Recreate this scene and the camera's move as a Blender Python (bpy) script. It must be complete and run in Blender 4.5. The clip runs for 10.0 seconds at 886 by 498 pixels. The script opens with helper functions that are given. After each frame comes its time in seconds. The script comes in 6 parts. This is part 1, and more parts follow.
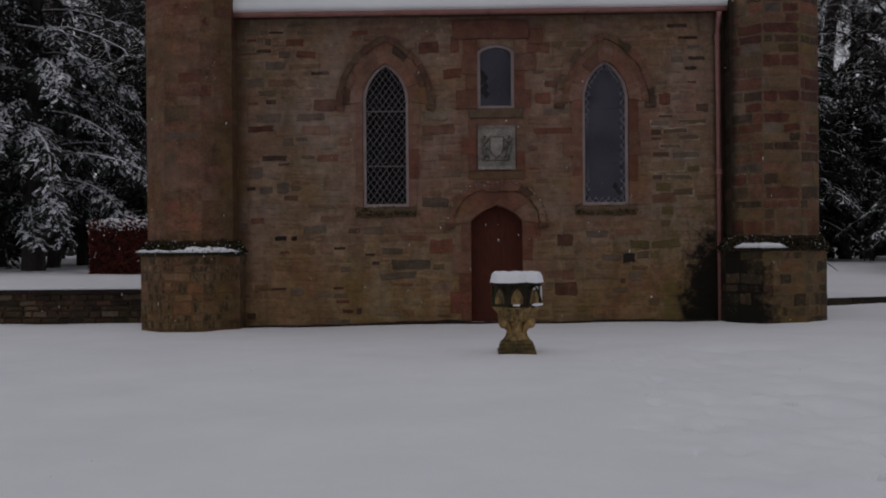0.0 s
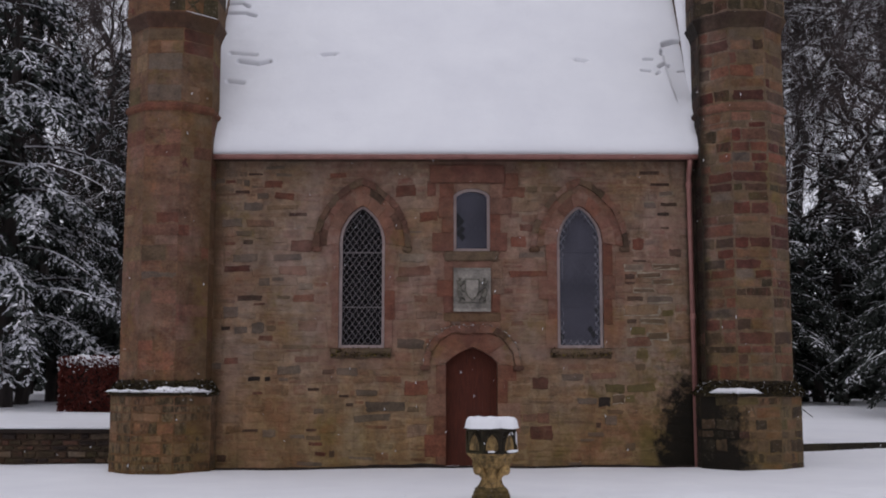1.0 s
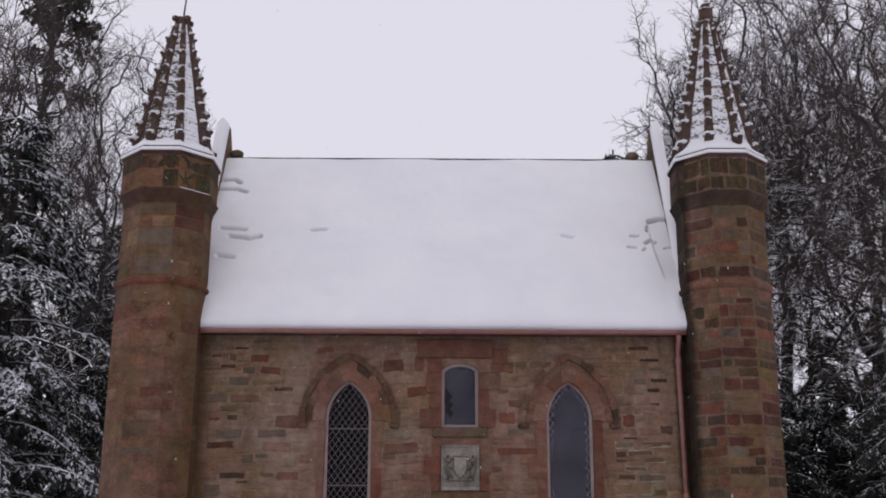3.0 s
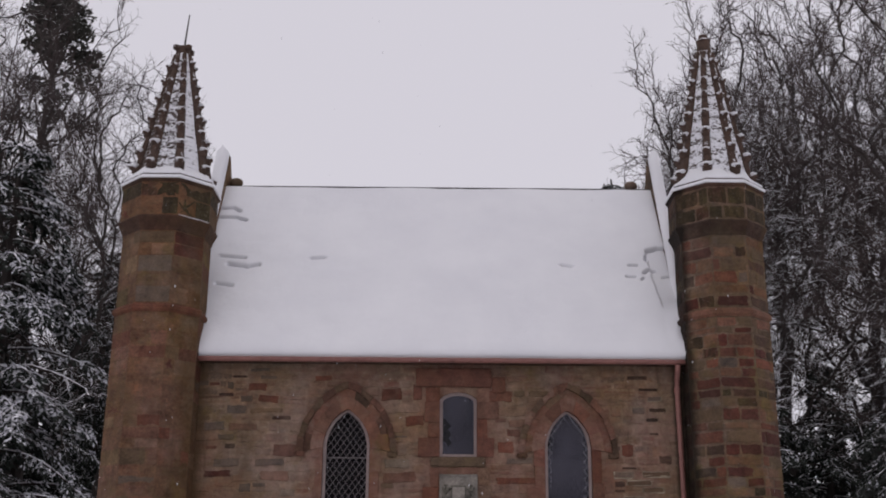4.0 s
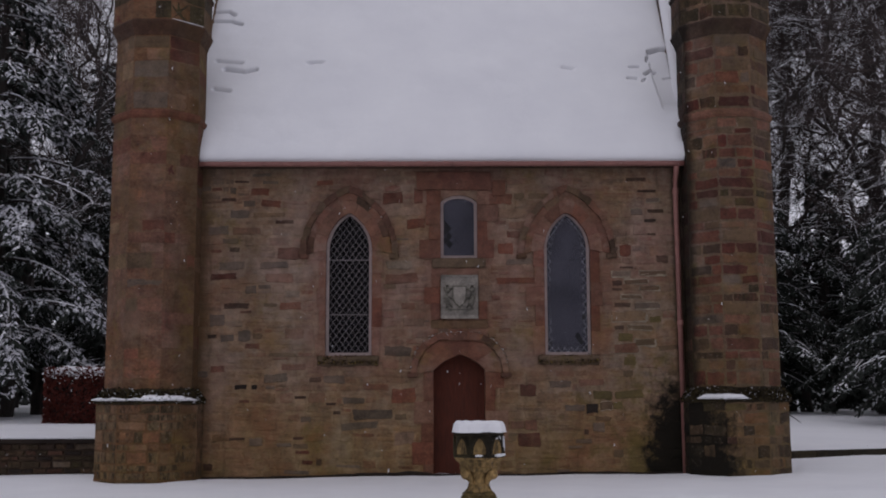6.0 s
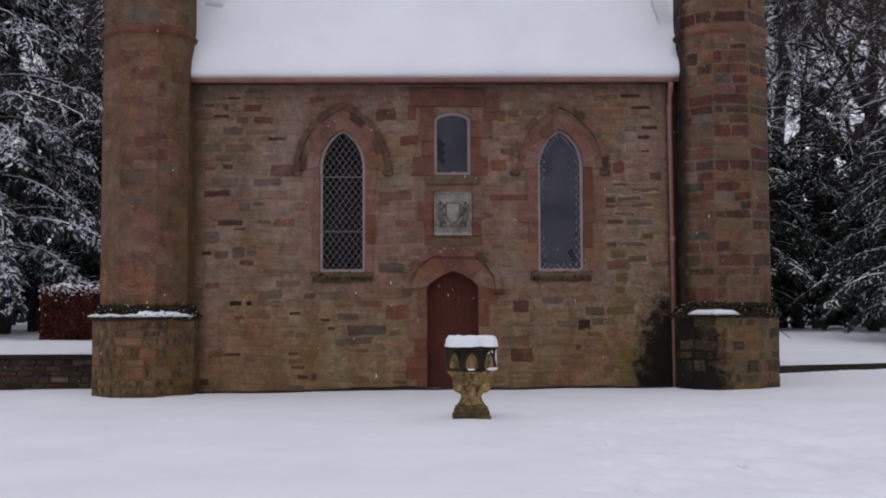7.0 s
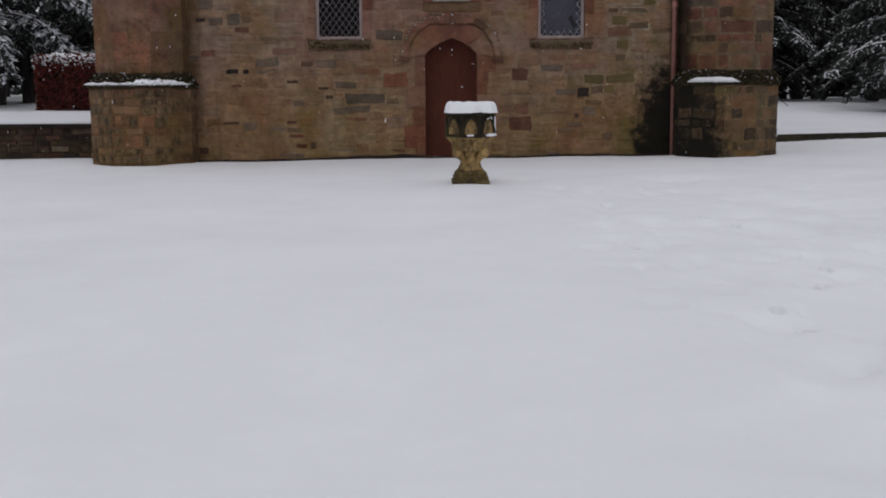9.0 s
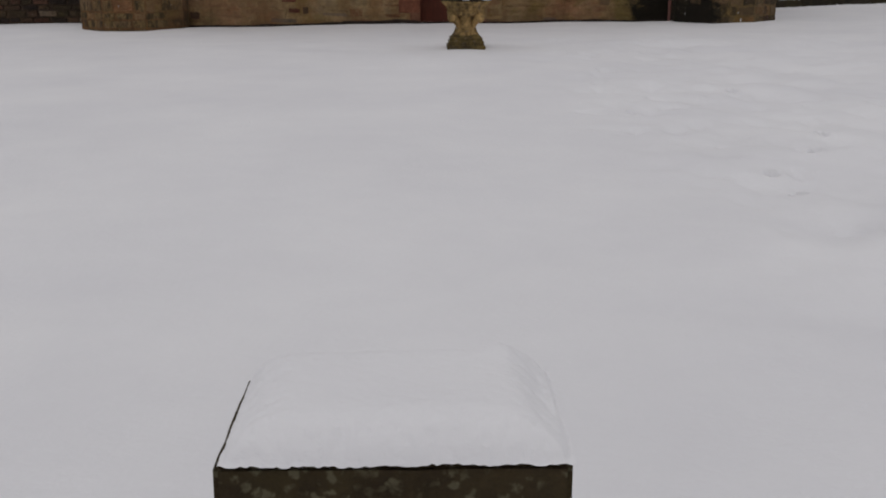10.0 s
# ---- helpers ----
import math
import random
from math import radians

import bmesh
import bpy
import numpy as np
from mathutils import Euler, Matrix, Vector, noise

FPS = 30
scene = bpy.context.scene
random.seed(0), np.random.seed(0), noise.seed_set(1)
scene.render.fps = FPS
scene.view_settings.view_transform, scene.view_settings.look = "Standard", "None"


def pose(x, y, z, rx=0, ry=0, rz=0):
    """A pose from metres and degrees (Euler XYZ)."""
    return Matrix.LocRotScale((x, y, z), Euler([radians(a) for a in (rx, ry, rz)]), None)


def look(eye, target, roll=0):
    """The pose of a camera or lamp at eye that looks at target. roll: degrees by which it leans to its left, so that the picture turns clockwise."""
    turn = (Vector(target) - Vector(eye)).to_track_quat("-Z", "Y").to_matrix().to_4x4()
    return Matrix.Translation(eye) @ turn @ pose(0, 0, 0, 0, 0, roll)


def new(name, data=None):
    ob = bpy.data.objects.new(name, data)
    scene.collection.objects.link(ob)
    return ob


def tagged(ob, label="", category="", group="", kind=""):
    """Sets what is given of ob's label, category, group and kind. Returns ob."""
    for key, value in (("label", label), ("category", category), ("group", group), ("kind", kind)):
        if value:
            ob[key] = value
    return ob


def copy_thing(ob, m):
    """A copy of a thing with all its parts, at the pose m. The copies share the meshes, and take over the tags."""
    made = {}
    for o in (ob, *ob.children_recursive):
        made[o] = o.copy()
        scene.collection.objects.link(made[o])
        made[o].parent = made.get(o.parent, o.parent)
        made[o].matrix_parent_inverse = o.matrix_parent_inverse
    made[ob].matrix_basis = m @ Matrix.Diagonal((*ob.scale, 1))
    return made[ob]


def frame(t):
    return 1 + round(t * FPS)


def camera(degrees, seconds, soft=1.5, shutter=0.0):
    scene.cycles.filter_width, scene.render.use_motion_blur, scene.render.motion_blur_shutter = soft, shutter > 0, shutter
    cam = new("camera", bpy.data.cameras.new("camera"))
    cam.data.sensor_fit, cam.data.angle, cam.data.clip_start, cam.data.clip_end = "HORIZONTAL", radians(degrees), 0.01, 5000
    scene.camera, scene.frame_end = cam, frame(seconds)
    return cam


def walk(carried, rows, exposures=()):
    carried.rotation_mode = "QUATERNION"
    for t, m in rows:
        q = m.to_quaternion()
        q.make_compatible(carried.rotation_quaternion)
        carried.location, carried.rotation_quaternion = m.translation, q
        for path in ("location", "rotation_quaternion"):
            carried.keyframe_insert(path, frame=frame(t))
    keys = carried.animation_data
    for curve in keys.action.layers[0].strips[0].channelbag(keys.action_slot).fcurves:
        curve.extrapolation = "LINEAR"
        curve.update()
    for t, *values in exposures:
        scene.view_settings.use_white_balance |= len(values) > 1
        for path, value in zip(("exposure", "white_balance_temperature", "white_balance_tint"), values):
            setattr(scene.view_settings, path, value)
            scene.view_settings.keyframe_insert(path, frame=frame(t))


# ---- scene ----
cam = camera(43.68, 10.0, soft=1.9)
# seconds, eye x y z, yaw, pitch, roll
ROWS = [
    (0.0, -0.417, -20.435, 1.496, 1.62, -0.32, -0.48),
    (0.5, -0.414, -20.460, 1.548, 1.05, 3.26, -0.22),
    (1.0, -0.421, -20.452, 1.595, 0.31, 6.73, 0.09),
    (1.5, -0.433, -20.441, 1.632, 0.20, 9.55, 0.31),
    (2.0, -0.413, -20.395, 1.596, 0.06, 12.20, 0.42),
    (2.5, -0.392, -20.378, 1.580, 0.04, 14.01, 0.27),
    (3.0, -0.403, -20.346, 1.596, -0.24, 15.82, 0.22),
    (4.5, -0.427, -20.372, 1.551, -0.33, 17.40, 0.41),
    (5.0, -0.437, -20.379, 1.513, -0.36, 14.96, 0.00),
    (5.5, -0.426, -20.379, 1.489, -0.33, 11.28, -0.24),
    (6.0, -0.402, -20.406, 1.454, -0.31, 7.50, -0.18),
    (7.5, -0.370, -20.463, 1.399, -0.82, 0.98, -0.05),
    (8.0, -0.400, -20.494, 1.370, -1.08, -2.41, 0.25),
    (8.5, -0.404, -20.508, 1.345, -0.88, -5.30, 0.16),
    (9.0, -0.414, -20.530, 1.320, -0.69, -8.39, -0.30),
    (9.5, -0.425, -20.563, 1.292, -0.85, -11.87, 0.07),
    (10.0, -0.428, -20.583, 1.284, -0.98, -15.11, -0.21),
]
# seconds, stops, white balance in kelvin, tint
EXPOSURES = [
    (0.0, -1.12, 6350, 10), (0.5, -0.8, 6250, 11), (1.0, -0.2, 6200, 13), (1.5, -0.08, 6150, 14), (2.3, -0.08, 6200, 14), (3.0, -0.13, 6350, 15), (4.5, -0.48, 6500, 15),
    (5.0, -0.63, 6450, 15), (5.5, -0.7, 6350, 15), (6.0, -0.62, 6200, 15), (7.5, -0.03, 6100, 10), (9.0, -0.26, 6350, 8), (9.5, -0.4, 6550, 8), (10.0, -0.5, 6700, 8),
]
walk(cam, [(t, pose(x, y, z, 90 + pitch, 0, yaw) @ pose(0, 0, 0, 0, 0, roll)) for t, x, y, z, yaw, pitch, roll in ROWS], EXPOSURES)

# ---- light: a bright overcast sky while snow falls ----
world = bpy.data.worlds.new("overcast_sky")
scene.world = world
world.use_nodes = True
wn, wl = world.node_tree.nodes, world.node_tree.links
wn.clear()
sky = wn.new("ShaderNodeTexSky")
sky.sky_type, sky.sun_disc = "NISHITA", False
sky.sun_elevation, sky.sun_rotation = radians(68), radians(200)
sky.air_density, sky.dust_density = 1.0, 4.0
cloud = wn.new("ShaderNodeMix")
cloud.data_type, cloud.blend_type = "RGBA", "MIX"
cloud.inputs[0].default_value = 0.93
cloud.inputs[7].default_value = (8.5, 8.4, 8.95, 1)
wl.new(sky.outputs[0], cloud.inputs[6])
back = wn.new("ShaderNodeBackground")
back.inputs[1].default_value = 0.1
wl.new(cloud.outputs[2], back.inputs[0])
wl.new(back.outputs[0], wn.new("ShaderNodeOutputWorld").inputs[0])

sun = new("sun", bpy.data.lights.new("sun", "SUN"))
sun.data.energy, sun.data.angle, sun.data.color = 0.42, radians(40), (1.0, 0.98, 0.97)
sun.matrix_world = look((-4, -11, 30), (0, 0, 0))

# ---- materials ----


class Nodes:
    """A short way to write node materials."""

    def __init__(self, name, rough=0.9, metal=0.0):
        self.mat = bpy.data.materials.new(name)
        self.mat.use_nodes = True
        self.tree = self.mat.node_tree
        self.bsdf = self.tree.nodes["Principled BSDF"]
        self.bsdf.inputs["Roughness"].default_value = rough
        self.bsdf.inputs["Metallic"].default_value = metal
        self.geo = self.add("ShaderNodeNewGeometry")
        self.pos = self.geo.outputs["Position"]

    def add(self, kind, **values):
        n = self.tree.nodes.new(kind)
        for key, value in values.items():
            n.inputs[key].default_value = value
        return n

    def link(self, a, b):
        self.tree.links.new(a, b)

    def put(self, value, socket):
        if hasattr(value, "is_linked"):
            self.link(value, socket)
        else:
            socket.default_value = value

    def noise(self, scale, detail=4.0, rough=0.55, stretch=None):
        n = self.add("ShaderNodeTexNoise", Scale=scale, Detail=detail, Roughness=rough)
        src = self.pos
        if stretch:
            m = self.add("ShaderNodeMapping")
            m.inputs["Scale"].default_value = stretch
            self.link(self.pos, m.inputs["Vector"])
            src = m.outputs[0]
        self.link(src, n.inputs["Vector"])
        return n.outputs["Fac"]

    def ramp(self, fac, stops, step=False):
        n = self.add("ShaderNodeValToRGB")
        n.color_ramp.interpolation = "CONSTANT" if step else "LINEAR"
        e = n.color_ramp.elements
        while len(e) < len(stops):
            e.new(0.5)
        for el, (p, c) in zip(e, stops):
            el.position = p
            el.color = (c, c, c, 1) if isinstance(c, float) else (*c, 1)
        self.link(fac, n.inputs[0])
        return n.outputs[0]

    def mix(self, fac, a, b, mode="MIX"):
        n = self.add("ShaderNodeMix")
        n.data_type, n.blend_type = "RGBA", mode
        for value, socket in ((fac, n.inputs[0]), (a, n.inputs[6]), (b, n.inputs[7])):
            self.put((*value, 1) if isinstance(value, tuple) else value, socket)
        return n.outputs[2]

    def math(self, op, a, b=0.0, c=0.0):
        n = self.add("ShaderNodeMath")
        n.operation = op
        for value, socket in zip((a, b, c), n.inputs):
            self.put(value, socket)
        return n.outputs[0]

    def xyz(self, vector):
        n = self.add("ShaderNodeSeparateXYZ")
        self.link(vector, n.inputs[0])
        return n.outputs

    def bump(self, height, strength=0.4, distance=0.02):
        n = self.add("ShaderNodeBump", Strength=strength, Distance=distance)
        self.link(height, n.inputs["Height"])
        self.link(n.outputs[0], self.bsdf.inputs["Normal"])

    def done(self, colour):
        self.put((*colour, 1) if isinstance(colour, tuple) else colour, self.bsdf.inputs["Base Color"])
        return self.mat


def snow_on(n, colour, level=0.45, spread=0.25, patch=3.0, amount=0.6):
    """Snow that has settled where a surface faces up."""
    up = n.xyz(n.geo.outputs["Normal"])[2]
    patchy = n.math("MULTIPLY", n.math("SUBTRACT", n.noise(patch, 3), 0.5), amount)
    f = n.math("ADD", up, patchy)
    f = n.ramp(f, [(level, 0.0), (min(level + spread, 1.0), 1.0)])
    return n.mix(f, colour, (0.84, 0.84, 0.87)), f


def stone_material(name, palette, moss=0.35, lichen=0.0, damp=False, grain=1.0, runs=False, smear=0.0, stain=1.0):
    n = Nodes(name, 0.92)
    n.bsdf.inputs["Specular IOR Level"].default_value = 0.2
    info = n.add("ShaderNodeObjectInfo")
    r = n.math("FRACT", n.math("ADD", n.math("MULTIPLY", info.outputs["Random"], 7.31), n.math("MULTIPLY", n.geo.outputs["Random Per Island"], 5.17)))
    k = len(palette)
    col = n.ramp(r, [(i / k, c) for i, c in enumerate(palette)], step=True)
    tone = n.math("FRACT", n.math("MULTIPLY", r, 17.3))
    col = n.mix(0.8, col, n.ramp(tone, [(0.0, 0.68), (0.6, 1.03), (1.0, 1.22)]), "MULTIPLY")
    # uneven tone in each block, bedding streaks, then grain
    col = n.mix(0.8, col, n.ramp(n.noise(4.5, 5, 0.6), [(0.3, 0.52), (0.7, 1.38)]), "MULTIPLY")
    col = n.mix(0.18, col, n.ramp(n.noise(6, 4, 0.6, (0.6, 0.6, 7)), [(0.3, 0.6), (0.7, 1.3)]), "MULTIPLY")
    col = n.mix(0.6, col, n.ramp(n.noise(24, 6, 0.75), [(0.3, 0.42), (0.7, 1.55)]), "MULTIPLY")
    if smear:
        # old pointing dragged over the faces of the stones
        drag = n.math("ADD", n.noise(1.1, 6, 0.6), n.math("MULTIPLY", n.math("SUBTRACT", n.noise(7.5, 6, 0.7, (1, 1, 1.8)), 0.5), 0.9))
        col = n.mix(n.ramp(drag, [(0.34, 0.1 * smear), (0.60, smear)]), col, n.mix(n.noise(30, 5, 0.7), (0.150, 0.098, 0.069), (0.275, 0.188, 0.134)))
    if moss:
        m = n.ramp(n.math("ADD", n.noise(1.1, 5, 0.6), n.math("MULTIPLY", n.noise(9, 4), 0.35)), [(0.66, 0.0), (0.86, moss)])
        col = n.mix(m, col, (0.075, 0.062, 0.022))
    grime = n.ramp(n.noise(0.9, 6, 0.62, (1.6, 1.6, 0.5)), [(0.45, 0.0), (0.75, 0.4)])
    col = n.mix(grime, col, (0.05, 0.038, 0.028))
    if lichen:
        v = n.add("ShaderNodeTexVoronoi", Scale=46.0)
        warp = n.add("ShaderNodeTexNoise", Scale=60.0, Detail=3.0)
        n.link(n.pos, warp.inputs["Vector"])
        shift = n.add("ShaderNodeVectorMath")
        shift.operation = "MULTIPLY_ADD"
        n.link(warp.outputs["Color"], shift.inputs[0])
        shift.inputs[1].default_value = (0.03, 0.03, 0.03)
        n.link(n.pos, shift.inputs[2])
        n.link(shift.outputs[0], v.inputs["Vector"])
        spots = n.math("MULTIPLY", n.ramp(v.outputs["Distance"], [(0.2, 1.0), (0.42, 0.0)]), n.ramp(n.noise(8, 3), [(0.34, 0.0), (0.45, lichen)]))
        col = n.mix(spots, col, (0.115, 0.102, 0.062))
    if damp:
        x, _, z = n.xyz(n.pos)
        bare = col
        # stains that run across stone and joint alike: rust-red bleed, lime smears, specks; the turrets' ashlar is cleaner
        clean = n.ramp(n.math("MULTIPLY", n.math("ABSOLUTE", n.math("ADD", x, 0.3)), 0.1), [(0.455, 1.0), (0.475, 0.4)])
        col = n.mix(n.math("MULTIPLY", clean, n.ramp(n.noise(0.75, 7, 0.68), [(0.50, 0.0), (0.66, 0.6)])), col, (0.165, 0.078, 0.054))
        col = n.mix(n.math("MULTIPLY", clean, n.ramp(n.noise(3.4, 9, 0.74, (1, 1, 1.6)), [(0.54, 0.0), (0.66, 0.5)])), col, (0.25, 0.19, 0.135))
        col = n.mix(n.ramp(n.noise(5.5, 9, 0.75, (1, 1, 2.2)), [(0.57, 0.0), (0.68, 0.6)]), col, (0.055, 0.04, 0.03))
        col = n.mix(n.math("MULTIPLY", clean, n.ramp(n.noise(1.25, 9, 0.72), [(0.51, 0.0), (0.62, 0.55)])), col, (0.24, 0.19, 0.14))
        col = n.mix(n.ramp(n.noise(2.2, 7, 0.7, (2.4, 2.4, 0.35)), [(0.55, 0.0), (0.72, 0.5)]), col, (0.06, 0.042, 0.028))
        # red wash from the dressed stone round the openings
        ax = n.math("ABSOLUTE", x)
        side = n.math("ABSOLUTE", n.math("SUBTRACT", ax, 2.03))
        side = n.math("MAXIMUM", side, n.math("MULTIPLY", n.math("ABSOLUTE", n.math("SUBTRACT", z, 3.5)), 0.42))
        mid = n.math("MAXIMUM", ax, n.math("MULTIPLY", n.math("SUBTRACT", z, 2.2), 0.2))
        wash = n.math("ADD", n.math("MINIMUM", side, mid), n.math("MULTIPLY", n.math("SUBTRACT", n.noise(1.7, 7, 0.7), 0.5), 1.5))
        col = n.mix(n.ramp(wash, [(0.3, 0.58), (0.9, 0.0)]), col, (0.165, 0.073, 0.053))
        # lime run over the stones of the drier upper corner
        dry = n.math("ADD", n.math("SUBTRACT", 0.45, n.math("MULTIPLY", n.math("ABSOLUTE", n.math("SUBTRACT", x, 3.3)), 0.5)), n.math("MULTIPLY", n.math("SUBTRACT", n.noise(6.5, 8, 0.75), 0.5), 2.6))
        col = n.mix(n.ramp(dry, [(0.45, 0.0), (0.8, 0.6)]), col, (0.27, 0.215, 0.155))
        pale = n.math("ADD", n.math("SUBTRACT", 0.62, n.math("MULTIPLY", n.math("ABSOLUTE", n.math("ADD", x, 3.1)), 0.5)), n.math("SUBTRACT", n.math("MULTIPLY", n.math("SUBTRACT", n.noise(4.2, 8, 0.72), 0.5), 2.2), n.math("MULTIPLY", n.math("ABSOLUTE", n.math("SUBTRACT", z, 3.8)), 0.22)))
        col = n.mix(n.ramp(pale, [(0.15, 0.0), (0.75, 0.55)]), col, (0.27, 0.205, 0.165))
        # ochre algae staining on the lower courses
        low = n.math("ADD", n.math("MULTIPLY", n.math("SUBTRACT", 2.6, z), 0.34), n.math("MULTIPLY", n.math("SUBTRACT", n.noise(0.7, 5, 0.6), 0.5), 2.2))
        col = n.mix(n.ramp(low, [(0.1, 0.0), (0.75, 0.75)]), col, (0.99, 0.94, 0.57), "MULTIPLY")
        # corner shade and brown dirt painted in beside the turret, green-gold algae in patches
        corner = n.math("ADD", n.math("MULTIPLY", n.math("ABSOLUTE", n.math("ADD", x, 4.82)), 3.2), n.math("MULTIPLY", n.math("SUBTRACT", n.noise(1.3, 6, 0.65, (1, 1, 0.6)), 0.5), 1.6))
        col = n.mix(n.ramp(corner, [(0.25, 0.7), (0.9, 0.0)]), col, (0.075, 0.045, 0.018))
        col = n.mix(n.ramp(n.noise(1.0, 8, 0.7), [(0.56, 0.0), (0.68, 0.65)]), col, (0.135, 0.098, 0.03))
        # mossy gold-green blotches towards the downpipe and on the low courses there
        damp_side = n.math("ADD", n.math("SUBTRACT", n.math("MULTIPLY", x, 0.16), n.math("MULTIPLY", z, 0.14)), n.math("MULTIPLY", n.math("SUBTRACT", n.noise(2.6, 8, 0.7), 0.5), 2.4))
        col = n.mix(n.math("MULTIPLY", clean, n.ramp(damp_side, [(0.28, 0.0), (0.62, 0.72)])), col, (0.105, 0.082, 0.024))
        # patchy weathering at two scales, and drifts of ochre and pink in the stone
        col = n.mix(0.5, col, n.ramp(n.noise(3.6, 9, 0.74, (1, 1, 1.5)), [(0.34, 0.5), (0.66, 1.5)]), "MULTIPLY")
        col = n.mix(0.9, col, n.ramp(n.noise(0.62, 6, 0.66), [(0.34, (1.10, 0.95, 0.72)), (0.5, (1.0, 0.98, 0.97)), (0.66, (1.10, 0.93, 1.0))]), "MULTIPLY")
        if stain < 1:
            col = n.mix(stain, bare, col)
        wob = n.math("MULTIPLY", n.math("SUBTRACT", n.noise(2.8, 9, 0.78), 0.5), 1.9)
        dx = n.math("DIVIDE", n.math("SUBTRACT", x, 4.08), 0.82)
        dz = n.math("DIVIDE", n.math("SUBTRACT", z, 0.1), 1.8)
        d = n.math("SQRT", n.math("ADD", n.math("MULTIPLY", dx, dx), n.math("MULTIPLY", dz, dz)))
        pool = n.ramp(n.math("ADD", d, wob), [(0.68, 0.97), (1.0, 0.0)])
        line = n.math("ABSOLUTE", n.math("SUBTRACT", x, 4.14))
        streak = n.ramp(n.math("ADD", n.math("MULTIPLY", line, 5.6), n.math("MULTIPLY", wob, 0.6)), [(0.45, 0.8), (1.0, 0.0)])
        wet = n.math("MAXIMUM", pool, streak)
        col = n.mix(wet, col, (0.007, 0.006, 0.004))
    if runs:
        # moss that runs down from the ledge, flaking beds and pale crusts
        col = n.mix(n.ramp(n.noise(5, 7, 0.72, (1.8, 1.8, 0.6)), [(0.44, 0.0), (0.60, 0.85)]), col, (0.026, 0.020, 0.011))
        col = n.mix(n.ramp(n.noise(9, 6, 0.72, (1, 1, 2.6)), [(0.56, 0.0), (0.66, 0.45)]), col, (0.05, 0.03, 0.019))
        col = n.mix(n.ramp(n.noise(15, 6, 0.75, (1, 1, 1.7)), [(0.58, 0.0), (0.66, 0.55)]), col, (0.21, 0.17, 0.135))
    h = n.math("ADD", n.noise(55, 6, 0.65), n.math("MULTIPLY", n.noise(9, 5), 1.6))
    n.bump(h, 0.6 * grain, 0.02)
    return n.done(col)


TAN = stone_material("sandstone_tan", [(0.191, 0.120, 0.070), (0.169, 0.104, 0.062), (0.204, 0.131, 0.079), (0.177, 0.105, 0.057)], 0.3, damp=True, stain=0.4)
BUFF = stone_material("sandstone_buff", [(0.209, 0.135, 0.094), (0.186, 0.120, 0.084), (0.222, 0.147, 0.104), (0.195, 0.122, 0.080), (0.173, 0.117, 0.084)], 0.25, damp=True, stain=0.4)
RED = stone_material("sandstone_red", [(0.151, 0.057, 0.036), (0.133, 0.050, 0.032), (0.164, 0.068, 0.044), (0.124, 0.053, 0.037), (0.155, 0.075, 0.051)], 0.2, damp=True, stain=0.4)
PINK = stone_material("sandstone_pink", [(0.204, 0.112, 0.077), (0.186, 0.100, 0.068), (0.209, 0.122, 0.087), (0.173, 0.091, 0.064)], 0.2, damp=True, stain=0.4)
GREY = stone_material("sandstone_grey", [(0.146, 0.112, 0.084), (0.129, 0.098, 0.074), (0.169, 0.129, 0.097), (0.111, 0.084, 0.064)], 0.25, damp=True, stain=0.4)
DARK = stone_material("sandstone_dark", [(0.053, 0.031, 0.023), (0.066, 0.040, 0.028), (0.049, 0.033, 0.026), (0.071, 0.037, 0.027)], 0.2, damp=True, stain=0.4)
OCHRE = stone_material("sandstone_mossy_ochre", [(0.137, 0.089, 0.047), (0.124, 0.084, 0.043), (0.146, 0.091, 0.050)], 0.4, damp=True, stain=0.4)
MORTAR = stone_material("lime_mortar", [(0.205, 0.145, 0.102), (0.205, 0.145, 0.102)], 0.3, damp=True, smear=0.5)
JOINTPALE = stone_material("pale_turret_mortar", [(0.118, 0.082, 0.058), (0.118, 0.082, 0.058)], 0.4, damp=True)
JOINT = stone_material("dull_turret_mortar", [(0.125, 0.070, 0.044), (0.125, 0.070, 0.044)], 0.3, damp=True)
FONTSTONE = stone_material("yellow_sandstone", [(0.44, 0.285, 0.115), (0.44, 0.285, 0.115)], 0.6, grain=1.4, runs=True)
FONTDARK = stone_material("blackened_stone", [(0.03, 0.024, 0.016), (0.03, 0.024, 0.016)], 0.5)
PILLAR = stone_material("lichened_stone", [(0.040, 0.026, 0.013), (0.040, 0.026, 0.013)], 0.5, lichen=0.9, grain=1.5)
HOOD = stone_material("weathered_hood_stone", [(0.105, 0.052, 0.036), (0.13, 0.068, 0.046), (0.155, 0.075, 0.052), (0.14, 0.085, 0.058), (0.09, 0.055, 0.036)], 0.45)
SILL = stone_material("mossy_sill_stone", [(0.118, 0.080, 0.053), (0.128, 0.086, 0.056)], 0.5)
FONTBASE = stone_material("mossy_yellow_stone", [(0.15, 0.105, 0.038), (0.15, 0.105, 0.038)], 0.8, grain=1.5, runs=True)
PLAQUEDARK = stone_material("grimy_grey_slab", [(0.13, 0.12, 0.10), (0.13, 0.12, 0.10)], 0.1)
PLINTHSTONE = stone_material("mossy_plinth_stone", [(0.17, 0.12, 0.078), (0.20, 0.135, 0.085), (0.14, 0.095, 0.062), (0.21, 0.11, 0.075), (0.19, 0.13, 0.095)], 0.3, lichen=0.5, damp=True, runs=True)
